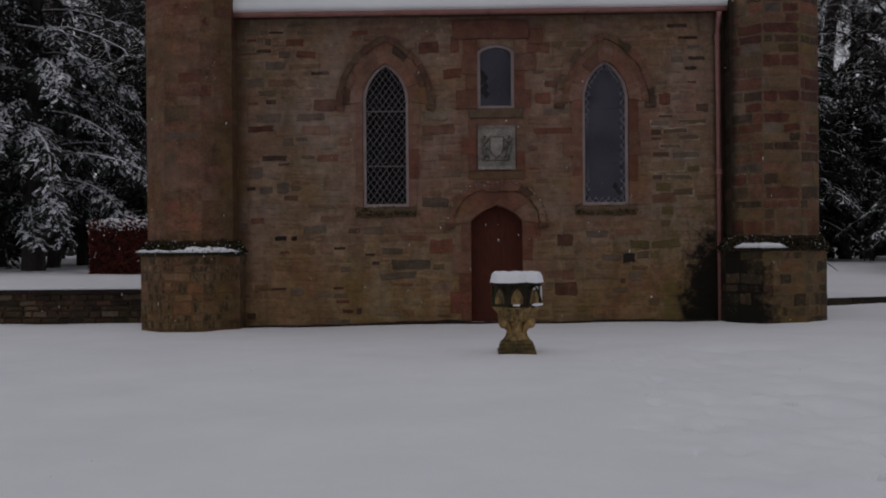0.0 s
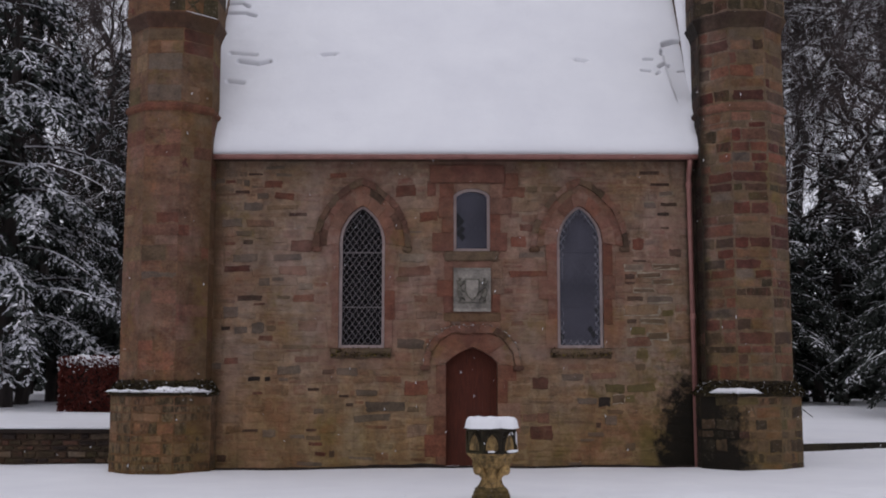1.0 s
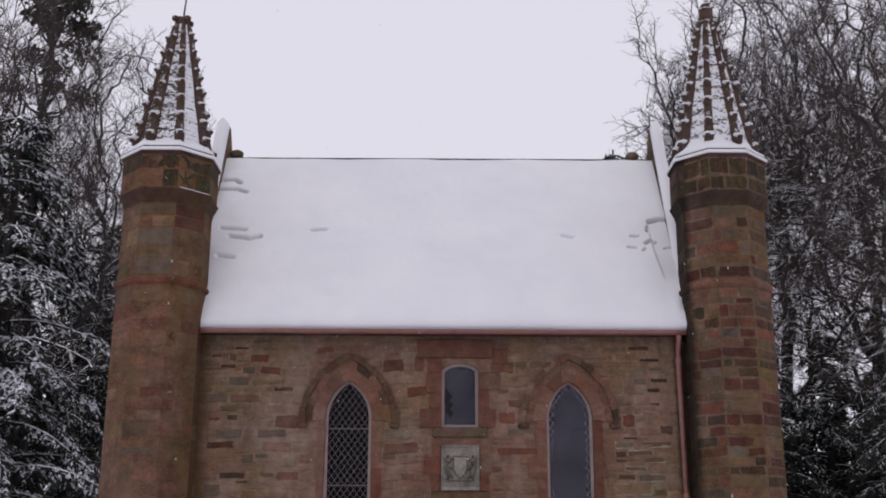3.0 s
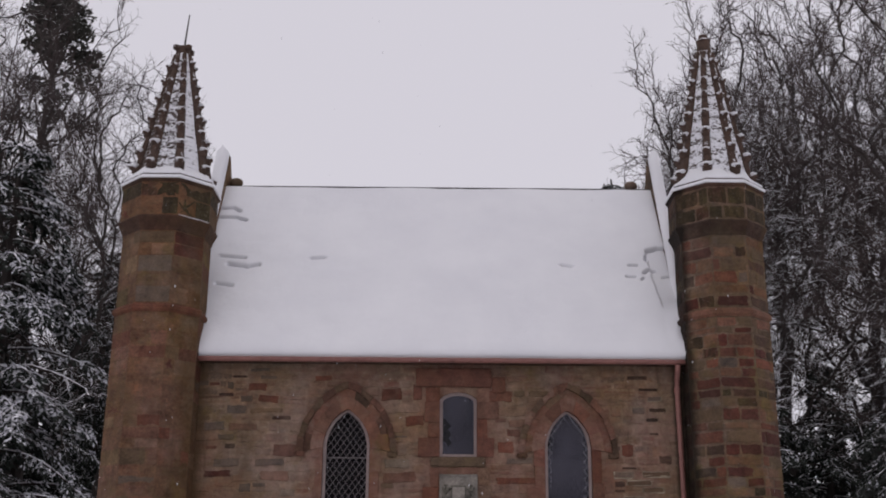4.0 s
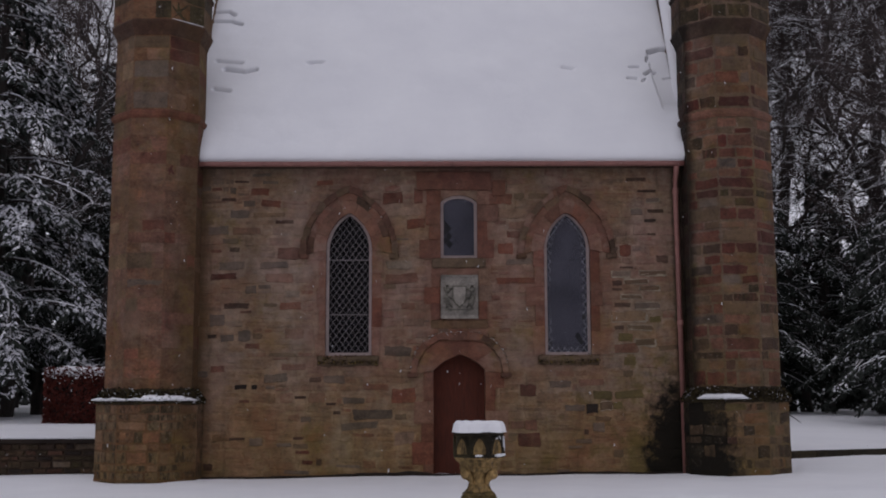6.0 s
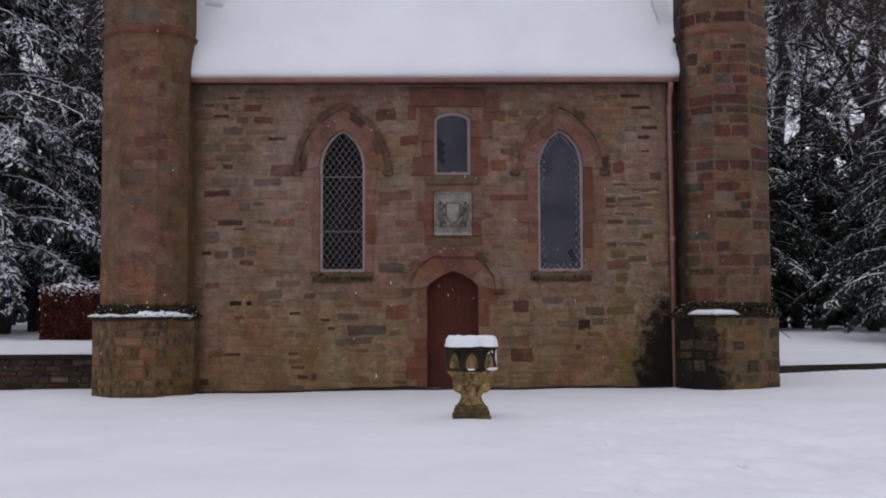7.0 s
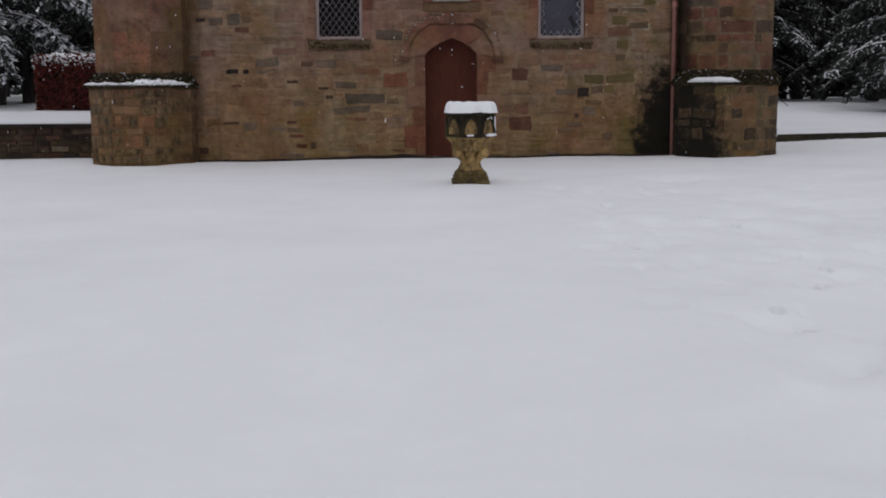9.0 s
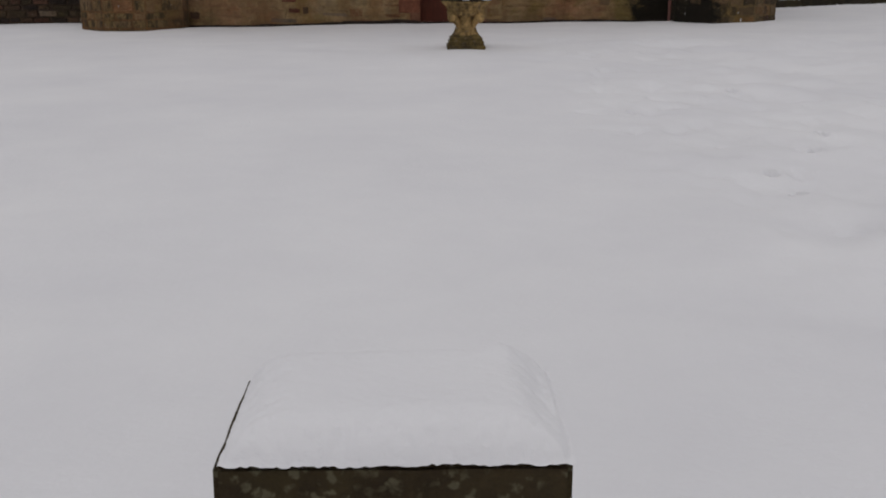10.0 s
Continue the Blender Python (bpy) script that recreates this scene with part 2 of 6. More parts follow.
SLATE = stone_material("sandstone_slate_grey", [(0.098, 0.077, 0.062), (0.112, 0.089, 0.071), (0.086, 0.070, 0.060)], 0.2, damp=True, stain=0.4, smear=0.35)
DARKRED = stone_material("sandstone_deep_red", [(0.092, 0.030, 0.022), (0.080, 0.030, 0.024)], 0.1, damp=True, stain=0.4)
BLACKENED = stone_material("sandstone_blackened", [(0.026, 0.018, 0.015), (0.030, 0.021, 0.017)], 0.1)
UMBER = stone_material("sandstone_umber", [(0.105, 0.069, 0.040), (0.092, 0.062, 0.037), (0.118, 0.074, 0.042)], 0.3, damp=True, stain=0.4, smear=0.25)
MOSSY = stone_material("sandstone_green_gold_moss", [(0.105, 0.078, 0.024), (0.090, 0.070, 0.022)], 0.6, smear=0.2)
LIME = stone_material("pale_lime_pointing", [(0.30, 0.245, 0.18), (0.26, 0.21, 0.15)], 0.3, grain=1.3)
SOFT_BUFF = stone_material("smeared_buff_stone", [(0.212, 0.136, 0.094), (0.193, 0.123, 0.086), (0.173, 0.113, 0.082), (0.225, 0.149, 0.107)], 0.25, damp=True, smear=0.9)
SOFT_TAN = stone_material("smeared_tan_stone", [(0.180, 0.117, 0.070), (0.160, 0.102, 0.062), (0.196, 0.128, 0.078)], 0.3, damp=True, smear=0.85)
SOFT_GREY = stone_material("smeared_grey_stone", [(0.146, 0.114, 0.088), (0.130, 0.100, 0.078), (0.162, 0.127, 0.098)], 0.25, damp=True, smear=0.8)
SOFT_PINK = stone_material("smeared_pink_stone", [(0.193, 0.108, 0.077), (0.178, 0.098, 0.070), (0.166, 0.094, 0.068)], 0.2, damp=True, smear=0.65)
SOFT_RED = stone_material("smeared_red_stone", [(0.157, 0.068, 0.047), (0.142, 0.060, 0.042), (0.168, 0.080, 0.056)], 0.25, damp=True, smear=0.42)
RUST = stone_material("rust_brown_ashlar", [(0.132, 0.062, 0.037), (0.121, 0.052, 0.031), (0.146, 0.073, 0.043), (0.118, 0.062, 0.034), (0.128, 0.058, 0.040)], 0.6, damp=True, smear=0.38)
CROWN = stone_material("moss_blackened_ashlar", [(0.060, 0.040, 0.022), (0.075, 0.046, 0.026), (0.088, 0.040, 0.027), (0.052, 0.036, 0.021)], 0.6, runs=True)
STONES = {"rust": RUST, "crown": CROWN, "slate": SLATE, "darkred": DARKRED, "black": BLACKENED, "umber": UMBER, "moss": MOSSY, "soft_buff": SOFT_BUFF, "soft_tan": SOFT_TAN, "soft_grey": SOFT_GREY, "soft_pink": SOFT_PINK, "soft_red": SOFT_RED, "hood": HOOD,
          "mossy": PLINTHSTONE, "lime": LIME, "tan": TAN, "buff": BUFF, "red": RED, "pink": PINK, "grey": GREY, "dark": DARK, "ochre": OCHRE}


def snow_material(name):
    n = Nodes(name, 0.75)
    col = n.ramp(n.noise(0.7, 6, 0.6), [(0.3, (0.70, 0.70, 0.725)), (0.7, (0.765, 0.765, 0.78))])
    n.bsdf.inputs["Subsurface Weight"].default_value = 0.0
    n.bump(n.math("ADD", n.noise(40, 5, 0.6), n.math("MULTIPLY", n.noise(5, 4), 2.0)), 0.24, 0.02)
    return n.done(col)


SNOW = snow_material("fresh_snow")


def ragged_snow(name, scale, low, high, under, white):
    n = Nodes(name, 0.8)
    f = n.ramp(n.noise(scale, 5, 0.65), [(low, 0.0), (high, 1.0)])
    n.bump(n.noise(30, 4), 0.5, 0.02)
    return n.done(n.mix(f, under, white))


LEDGESNOW = ragged_snow("ragged_old_snow", 22, 0.36, 0.44, (0.05, 0.042, 0.028), (0.82, 0.82, 0.85))

FLECKEDMOSS = stone_material("black_mossy_ledge", [(0.03, 0.022, 0.013), (0.03, 0.022, 0.013)], 0.6, runs=True)


def wood_material(name, colour, rough=0.6):
    n = Nodes(name, rough)
    col = n.mix(0.7, colour, n.ramp(n.noise(9, 5, 0.6, (6, 6, 0.5)), [(0.3, 0.55), (0.7, 1.3)]), "MULTIPLY")
    col = n.mix(0.4, col, n.ramp(n.noise(2.0, 4), [(0.3, 0.6), (0.7, 1.2)]), "MULTIPLY")
    n.bump(n.noise(14, 5, 0.6, (6, 6, 0.4)), 0.3, 0.01)
    return n.done(col)


DOORWOOD = wood_material("red_brown_painted_wood", (0.076, 0.0165, 0.0068), 0.95)


def paint_material(name, colour, rough=0.5):
    n = Nodes(name, rough)
    col = n.mix(0.5, colour, n.ramp(n.noise(7, 5, 0.6), [(0.3, 0.6), (0.7, 1.25)]), "MULTIPLY")
    n.bump(n.noise(50, 3), 0.15, 0.005)
    return n.done(col)


PIPEPAINT = paint_material("faded_pink_paint", (0.26, 0.115, 0.095))
BOUGHSNOW = ragged_snow("thin_bough_snow", 42, 0.36, 0.5, (0.04, 0.042, 0.038), (0.60, 0.60, 0.65))
FRAMEPAINT = paint_material("pale_window_frame", (0.30, 0.235, 0.22), 0.7)
LEAD = paint_material("dull_lead", (0.125, 0.105, 0.105), 0.65)
LITLEAD = paint_material("lit_look_lead", (0.19, 0.185, 0.205), 0.6)
LEADDIM = paint_material("dull_dark_lead", (0.27, 0.25, 0.26), 0.6)
PLAQUE = stone_material("pale_grey_slab", [(0.25, 0.225, 0.195), (0.25, 0.225, 0.195)], 0.1)
IRON = paint_material("rusty_iron", (0.03, 0.025, 0.022), 0.6)
INSIDE = paint_material("dim_interior_plaster", (0.03, 0.028, 0.026), 0.9)


def glass_material(name, colour, rough, haze):
    n = Nodes(name, rough)
    n.bsdf.inputs["Base Color"].default_value = (*colour, 1)
    n.bsdf.inputs["Specular IOR Level"].default_value = 0.12
    n.bsdf.inputs["Specular Tint"].default_value = (1.0, 0.92, 0.93, 1)
    clear = n.add("ShaderNodeBsdfTransparent")
    clear.inputs[0].default_value = (0.72, 0.74, 0.76, 1)
    m = n.add("ShaderNodeMixShader")
    n.put(haze if not callable(haze) else haze(n), m.inputs[0])
    n.link(clear.outputs[0], m.inputs[1])
    n.link(n.bsdf.outputs[0], m.inputs[2])
    n.bump(n.noise(3.0, 3), 0.15, 0.02)
    n.link(m.outputs[0], n.tree.nodes["Material Output"].inputs[0])
    return n.mat


GLASS = glass_material("old_window_glass", (0.006, 0.006, 0.008), 0.25, 0.6)
DARKPANE = paint_material("dark_old_glass", (0.006, 0.006, 0.008), 0.8)
# the sheet's dull sky reflection is painted as a grey-blue base colour
SHEET = glass_material("sky_toned_sheet", (0.085, 0.083, 0.103), 0.4, lambda n: n.ramp(n.noise(1.4, 5, 0.6), [(0.36, 0.32), (0.6, 0.7)]))


def bark_material(name, colour, level=0.5, amount=0.5):
    n = Nodes(name, 0.95)
    col = n.mix(0.8, colour, n.ramp(n.noise(3, 5, 0.6, (3, 3, 0.6)), [(0.3, 0.45), (0.7, 1.5)]), "MULTIPLY")
    col, _ = snow_on(n, col, level, 0.25, 2.2, amount)
    return n.done(col)


BARK = bark_material("wet_dark_bark", (0.030, 0.023, 0.020), 0.60, 0.8)
LADENBARK = bark_material("snow_laden_bark", (0.045, 0.034, 0.029), 0.30, 0.5)
TWIG = bark_material("frosted_twigs", (0.046, 0.033, 0.030), 0.46, 0.9)


def needle_material(name, colour, level=0.45, amount=1.2):
    n = Nodes(name, 0.9)
    col = n.mix(0.8, colour, n.ramp(n.noise(2.5, 4), [(0.3, 0.4), (0.7, 1.5)]), "MULTIPLY")
    col, _ = snow_on(n, col, level, 0.16, 0.8, amount)
    return n.done(col)


NEEDLES = needle_material("dark_evergreen_needles", (0.014, 0.018, 0.013), 0.78)
PINENEEDLES = needle_material("frosted_pine_needles", (0.030, 0.029, 0.022), 0.70)
FROSTED = needle_material("frosted_evergreen_needles", (0.017, 0.022, 0.017), 0.63)
BEECH = wood_material("russet_hedge_leaves", (0.115, 0.019, 0.011), 0.9)


def tuft_material(name, stops):
    n = Nodes(name, 0.95)
    n.bsdf.inputs["Specular IOR Level"].default_value = 0.1
    col = n.ramp(n.geo.outputs["Random Per Island"], stops, step=True)
    return n.done(n.mix(0.6, col, n.ramp(n.noise(20, 3), [(0.3, 0.5), (0.7, 1.3)]), "MULTIPLY"))


BLACKMOSS = tuft_material("black_moss_with_snow_flecks", [(0.0, (0.016, 0.012, 0.007)), (0.5, (0.035, 0.025, 0.012)), (0.74, (0.07, 0.055, 0.022)), (0.95, (0.6, 0.6, 0.62))])
GOLDMOSS = tuft_material("gold_green_moss", [(0.0, (0.028, 0.020, 0.009)), (0.45, (0.06, 0.042, 0.014)), (0.8, (0.17, 0.125, 0.03))])
PALECRUST = tuft_material("pale_crust", [(0.0, (0.12, 0.095, 0.07)), (0.4, (0.30, 0.27, 0.23)), (0.8, (0.6, 0.6, 0.6))])

# ---- building blocks ----


def link_mesh(name, me, mats, parent=None):
    for m in mats if isinstance(mats, (list, tuple)) else [mats]:
        me.materials.append(m)
    ob = new(name, me)
    ob.parent = parent
    return ob


def part(name, bm, mats, parent=None, label="", smooth=False):
    bmesh.ops.recalc_face_normals(bm, faces=bm.faces)
    me = bpy.data.meshes.new(name)
    bm.to_mesh(me)
    bm.free()
    if smooth:
        me.polygons.foreach_set("use_smooth", [True] * len(me.polygons))
    ob = link_mesh(name, me, mats, parent)
    if label:
        tagged(ob, label)
    return ob


def thing(name, label, category, group="", kind=""):
    ob = new(name)
    ob.empty_display_size = 0.2
    return tagged(ob, label, category, group, kind)


def box(bm, x0, x1, y0, y1, z0, z1, bevel=0.0):
    r = bmesh.ops.create_cube(bm, size=1, matrix=Matrix.Translation(((x0 + x1) / 2, (y0 + y1) / 2, (z0 + z1) / 2)) @ Matrix.Diagonal((x1 - x0, y1 - y0, z1 - z0, 1)))
    if bevel:
        edges = list({e for v in r["verts"] for e in v.link_edges})
        bmesh.ops.bevel(bm, geom=edges, offset=bevel, segments=2, affect="EDGES")
    return bm


def rings(bm, levels, n=8, cx=0.0, cy=0.0, turn=0.0, cap=True):
    """A turned body: (z, radius) rings joined by faces."""
    last, first = None, None
    for z, r in levels:
        ring = [bm.verts.new((cx + r * math.cos(turn + 2 * math.pi * i / n), cy + r * math.sin(turn + 2 * math.pi * i / n), z)) for i in range(n)]
        if last:
            for i in range(n):
                bm.faces.new((last[i], last[(i + 1) % n], ring[(i + 1) % n], ring[i]))
        else:
            first = ring
        last = ring
    if cap:
        bm.faces.new(first[::-1])
        bm.faces.new(last)
    return bm


def plate(bm, loops, y0, y1):
    """A slab in the x-z plane from y0 to y1: an outline and its holes."""
    edges = []
    for pts in loops:
        vs = [bm.verts.new((x, y0, z)) for x, z in pts]
        edges += [bm.edges.new((vs[i - 1], vs[i])) for i in range(len(vs))]
    r = bmesh.ops.triangle_fill(bm, use_beauty=True, use_dissolve=False, edges=edges)
    faces = [g for g in r["geom"] if isinstance(g, bmesh.types.BMFace)]
    ext = bmesh.ops.extrude_face_region(bm, geom=faces)
    bmesh.ops.translate(bm, verts=[g for g in ext["geom"] if isinstance(g, bmesh.types.BMVert)], vec=(0, y1 - y0, 0))
    return bm


def tube(bm, pts, radii, n=8):
    """A round bar along points."""
    last = None
    for i, p in enumerate(pts):
        p = Vector(p)
        d = Vector(pts[min(i + 1, len(pts) - 1)]) - Vector(pts[max(i - 1, 0)])
        q = d.to_track_quat("Z", "Y")
        r = radii[i] if isinstance(radii, (list, tuple)) else radii
        ring = [bm.verts.new(p + q @ Vector((r * math.cos(2 * math.pi * k / n), r * math.sin(2 * math.pi * k / n), 0))) for k in range(n)]
        if last:
            for k in range(n):
                bm.faces.new((last[k], last[(k + 1) % n], ring[(k + 1) % n], ring[k]))
        else:
            bm.faces.new(ring[::-1])
        last = ring
    bm.faces.new(last)
    return bm


def pointed(cx, half, base, spring, apex, n=10):
    """The outline of a pointed-arch opening, anticlockwise from its lower left corner."""
    h = apex - spring
    R = (half * half + h * h) / (2 * half)
    a = math.asin(min(1.0, h / R))
    right = [(cx + half - R + R * math.cos(a * i / n), spring + R * math.sin(a * i / n)) for i in range(n + 1)]
    left = [(2 * cx - x, z) for x, z in right[:-1]][::-1]
    return [(cx - half, base), (cx + half, base)] + right + left


def band(bm, inner, outer, y0, y1):
    """A band between two open lines of the same length in the x-z plane, from y0 to y1."""
    rows = []
    for (a, b), (c, d) in zip(inner, outer):
        rows.append([bm.verts.new(v) for v in ((a, y1, b), (a, y0, b), (c, y0, d), (c, y1, d))])
    for p, q in zip(rows, rows[1:]):
        for k in range(4):
            bm.faces.new((p[k], p[(k + 1) % 4], q[(k + 1) % 4], q[k]))
    bm.faces.new(rows[0][::-1])
    bm.faces.new(rows[-1])
    return bm


def weather(bm, amount=0.012, scale=7.0, cuts=2):
    """Wears the edges of dressed stone."""
    if cuts:
        bmesh.ops.subdivide_edges(bm, edges=[e for e in bm.edges if e.calc_length() > 0.1], cuts=cuts, use_grid_fill=True)
    for v in bm.verts:
        v.co += amount * Vector(noise.noise_vector(v.co * scale))
    return bm


def leaf_cloud(count, place, size, rng, flat=0.0):
    """Many small folded leaves; place() gives a point, the outward way and a scale."""
    verts, faces = [], []
    for _ in range(count):
        p, n, s = place()
        d = Vector((rng.gauss(0, 1), rng.gauss(0, 1), rng.gauss(0, 1) * (1 - flat))) + n
        d.normalize()
        side = d.cross(Vector((rng.gauss(0, 1), rng.gauss(0, 1), rng.gauss(0, 1)))).normalized()
        up = d.cross(side)
        l, w = size * s, size * s * 0.45
        k = len(verts)
        verts += [p, p + d * l * 0.5 + side * w + up * w * 0.3, p + d * l, p + d * l * 0.5 - side * w + up * w * 0.3]
        faces += [(k, k + 1, k + 2), (k, k + 2, k + 3)]
    return verts, faces


def tufts(name, parent, mat, count, place, size, seed, label):
    """Moss, lichen or flecks of snow clinging to a ledge."""
    v, f = leaf_cloud(count, place, size, random.Random(seed))
    me = bpy.data.meshes.new(name)
    me.from_pydata(v, [], f)
    return tagged(link_mesh(name, me, mat, parent), label, kind="stuff")


def arch_line(cx, half, spring, apex, n=12):
    return pointed(cx, half, spring, spring, apex, n)[2:]

# ---- ground: one sheet of snow ----


def smooth(a, b, v):
    t = np.clip((v - a) / (b - a), 0, 1)
    return t * t * (3 - 2 * t)


def soft_noise(x, y, cell, seed):
    """Smooth value noise on arrays, cell metres wide."""
    def rnd(i, j):
        v = np.sin(i * 127.1 + j * 311.7 + seed * 74.7) * 43758.5453
        return v - np.floor(v)
    u, v = x / cell, y / cell
    i, j = np.floor(u), np.floor(v)
    a, b = u - i, v - j
    a, b = a * a * (3 - 2 * a), b * b * (3 - 2 * b)
    return (rnd(i, j) * (1 - a) + rnd(i + 1, j) * a) * (1 - b) + (rnd(i, j + 1) * (1 - a) + rnd(i + 1, j + 1) * a) * b - 0.5


def footprints():
    """Trodden hollows: two old tracks that cross the lawn, and the trampled stretch beside them."""
    rng = random.Random(7)
    out = []
    for a, b, steps in (((2.9, -13.6), (4.2, -6.8), 10), ((2.6, -12.0), (3.1, -3.0), 11), ((1.0, -13.5), (1.6, -6.0), 9), ((3.6, -15.5), (3.5, -9.0), 8)):
        for i in range(steps):
            f = i / (steps - 1)
            side = 0.11 if i % 2 else -0.11
            out.append((a[0] + (b[0] - a[0]) * f + side + rng.uniform(-0.12, 0.12), a[1] + (b[1] - a[1]) * f + rng.uniform(-0.2, 0.2), rng.uniform(0.07, 0.11), rng.uniform(0.10, 0.18), rng.uniform(0.15, 1.0) ** 2 * 0.07, rng.uniform(-0.5, 0.5)))
    for x, y in ((1.26, -11.76), (2.13, -13.48), (2.36, -12.94), (1.63, -14.68), (2.18, -10.22), (2.34, -10.69), (1.63, -14.18)):
        out.append((x, y, rng.uniform(0.034, 0.045), rng.uniform(0.06, 0.085), rng.uniform(0.08, 0.11), rng.uniform(-0.6, 0.2)))
    return out


def dents():
    """Soft hollows of an older, snowed-over trampling."""
    rng = random.Random(19)
    out = []
    for _ in range(460):
        y = rng.uniform(-18.6, -4.5)
        lo = 0.9 + max(0.0, -13 - y) * 0.12
        out.append((lo + abs(rng.gauss(0.0, 1.0)) * (2.2 + (y + 18) * 0.12), y, rng.uniform(0.055, 0.13), rng.uniform(0.008, 0.034)))
    return out


DENTS = dents()


def ground_height(x, y):
    yard = 0.008 + 0.009 * np.clip(x, -9, 9) + 0.045 * smooth(-13, -8, y) * smooth(-1.5, -5, y)
    yard = yard + 0.05 * soft_noise(x, y, 3.1, 1) * smooth(-1, -3, y) + 0.03 * soft_noise(x, y, 1.1, 2) + 0.012 * soft_noise(x, y, 0.42, 3)
    yard = yard + 0.02 * np.exp(-(((x - 0.12) / 0.5) ** 2 + ((y + 6.05) / 0.5) ** 2))
    # trodden ground
    yard = yard + (0.075 * soft_noise(x, y, 0.55, 14) + 0.05 * soft_noise(x, y, 0.24, 15)) * smooth(0.5, 2.2, x - 0.12 * (y + 12)) * smooth(9, 7, x) * smooth(-3.5, -6, y) * smooth(-18.5, -16.5, y)
    if np.size(x) > 9:
        for fx, fy, r, deep in DENTS:
            yard = yard - deep * np.exp(-(((x - fx) / r) ** 2 + ((y - fy) / (1.7 * r)) ** 2) ** 1.5)
    for fx, fy, rx, ry, deep, turn in footprints():
        c, s = math.cos(turn), math.sin(turn)
        u, v = (x - fx) * c + (y - fy) * s, -(x - fx) * s + (y - fy) * c
        d = np.sqrt((u / rx) ** 2 + (v / ry) ** 2)
        yard = yard - deep * smooth(1.15, 0.65, d) + deep * 0.12 * np.exp(-((d - 1.5) / 0.3) ** 2)
    # the snow has sunk a little along the foot of the wall
    yard = yard - smooth(-0.22, -0.04, y) * smooth(0.3, 0.1, y) * smooth(-5, -4.5, x) * smooth(4.6, 4.2, x) * (0.055 + 0.12 * smooth(-0.1, 0.4, soft_noise(x, y * 0.2, 0.7, 12)))
    left = 0.64 + 0.012 * np.clip(y, 0, 30) + 0.05 * soft_noise(x, y, 2.3, 4)
    step = 3.80 + 0.367 * (x - 7.66)
    right = 0.22 + 0.5 * smooth(0, 14, y - step) + 0.06 * soft_noise(x, y, 2.7, 6)
    zl = yard + (left - yard) * smooth(1.62, 1.84, y)
    zr = yard + (right - yard) * smooth(0.02, 0.10, y - step)
    side = smooth(-2.0, 2.0, x)
    return zl * (1 - side) + zr * side


def axis(core, far):
    fine0, fine1, step = core[0], core[-1], core[1] - core[0]
    out, d, p = [], step, fine1
    while p < far:
        d *= 1.25
        p += d
        out.append(p)
    low, d, p = [], step, fine0
    while p > -far:
        d *= 1.25
        p -= d
        low.append(p)
    return np.array(low[::-1] + core + out)


def grid_mesh(name, X, Y, Z):
    h, w = X.shape
    idx = np.arange(h * w).reshape(h, w)
    faces = np.stack([idx[:-1, :-1], idx[:-1, 1:], idx[1:, 1:], idx[1:, :-1]], -1).reshape(-1, 4)
    me = bpy.data.meshes.new(name)
    me.from_pydata(np.stack([X, Y, Z], -1).reshape(-1, 3).tolist(), [], faces.tolist())
    me.polygons.foreach_set("use_smooth", [True] * len(me.polygons))
    return me


def uneven(a, b, c, d, coarse, fine):
    return list(np.arange(a, b, coarse)) + list(np.arange(b, c, fine)) + list(np.arange(c, d + coarse / 2, coarse))


gx, gy = axis(uneven(-8.6, 1.1, 2.7, 9.0, 0.1, 0.018), 900), axis(uneven(-19.6, -15.0, -9.8, 4.5, 0.09, 0.028), 900)
GX, GY = np.meshgrid(gx, gy)
tagged(link_mesh("ground", grid_mesh("ground", GX, GY, ground_height(GX, GY)), SNOW), "lawn under deep fresh snow with old footprints", "snow", kind="structure")

# ---- the chapel ----
chapel = thing("chapel", "small red and tan sandstone chapel with two octagonal corner turrets", "chapel")
TOWERS = ((-5.575, -0.15), (4.975, -0.15))
WL, WR, EAVE = -4.87, 4.25, 5.74
RIDGE_Y, RIDGE_Z, PITCH = 2.5, 10.08, 1.55
WINDOWS = (-2.04, 2.015)
DOOR = [(-0.475, -0.3), (0.475, -0.3), (0.475, 1.90), (0.36, 2.02), (0.19, 2.12), (0.015, 2.19), (-0.17, 2.12), (-0.345, 2.02), (-0.475, 1.90)]
SMALL = [(-0.335, 3.97), (0.345, 3.97), (0.345, 5.03), (0.26, 5.10), (0.14, 5.145), (0.005, 5.16), (-0.13, 5.145), (-0.25, 5.10), (-0.335, 5.03)]


def window_outline(cx, grow=0.0):
    return pointed(cx, 0.425 + grow, 2.17 - grow, 4.13, 4.85 + grow * 1.6)


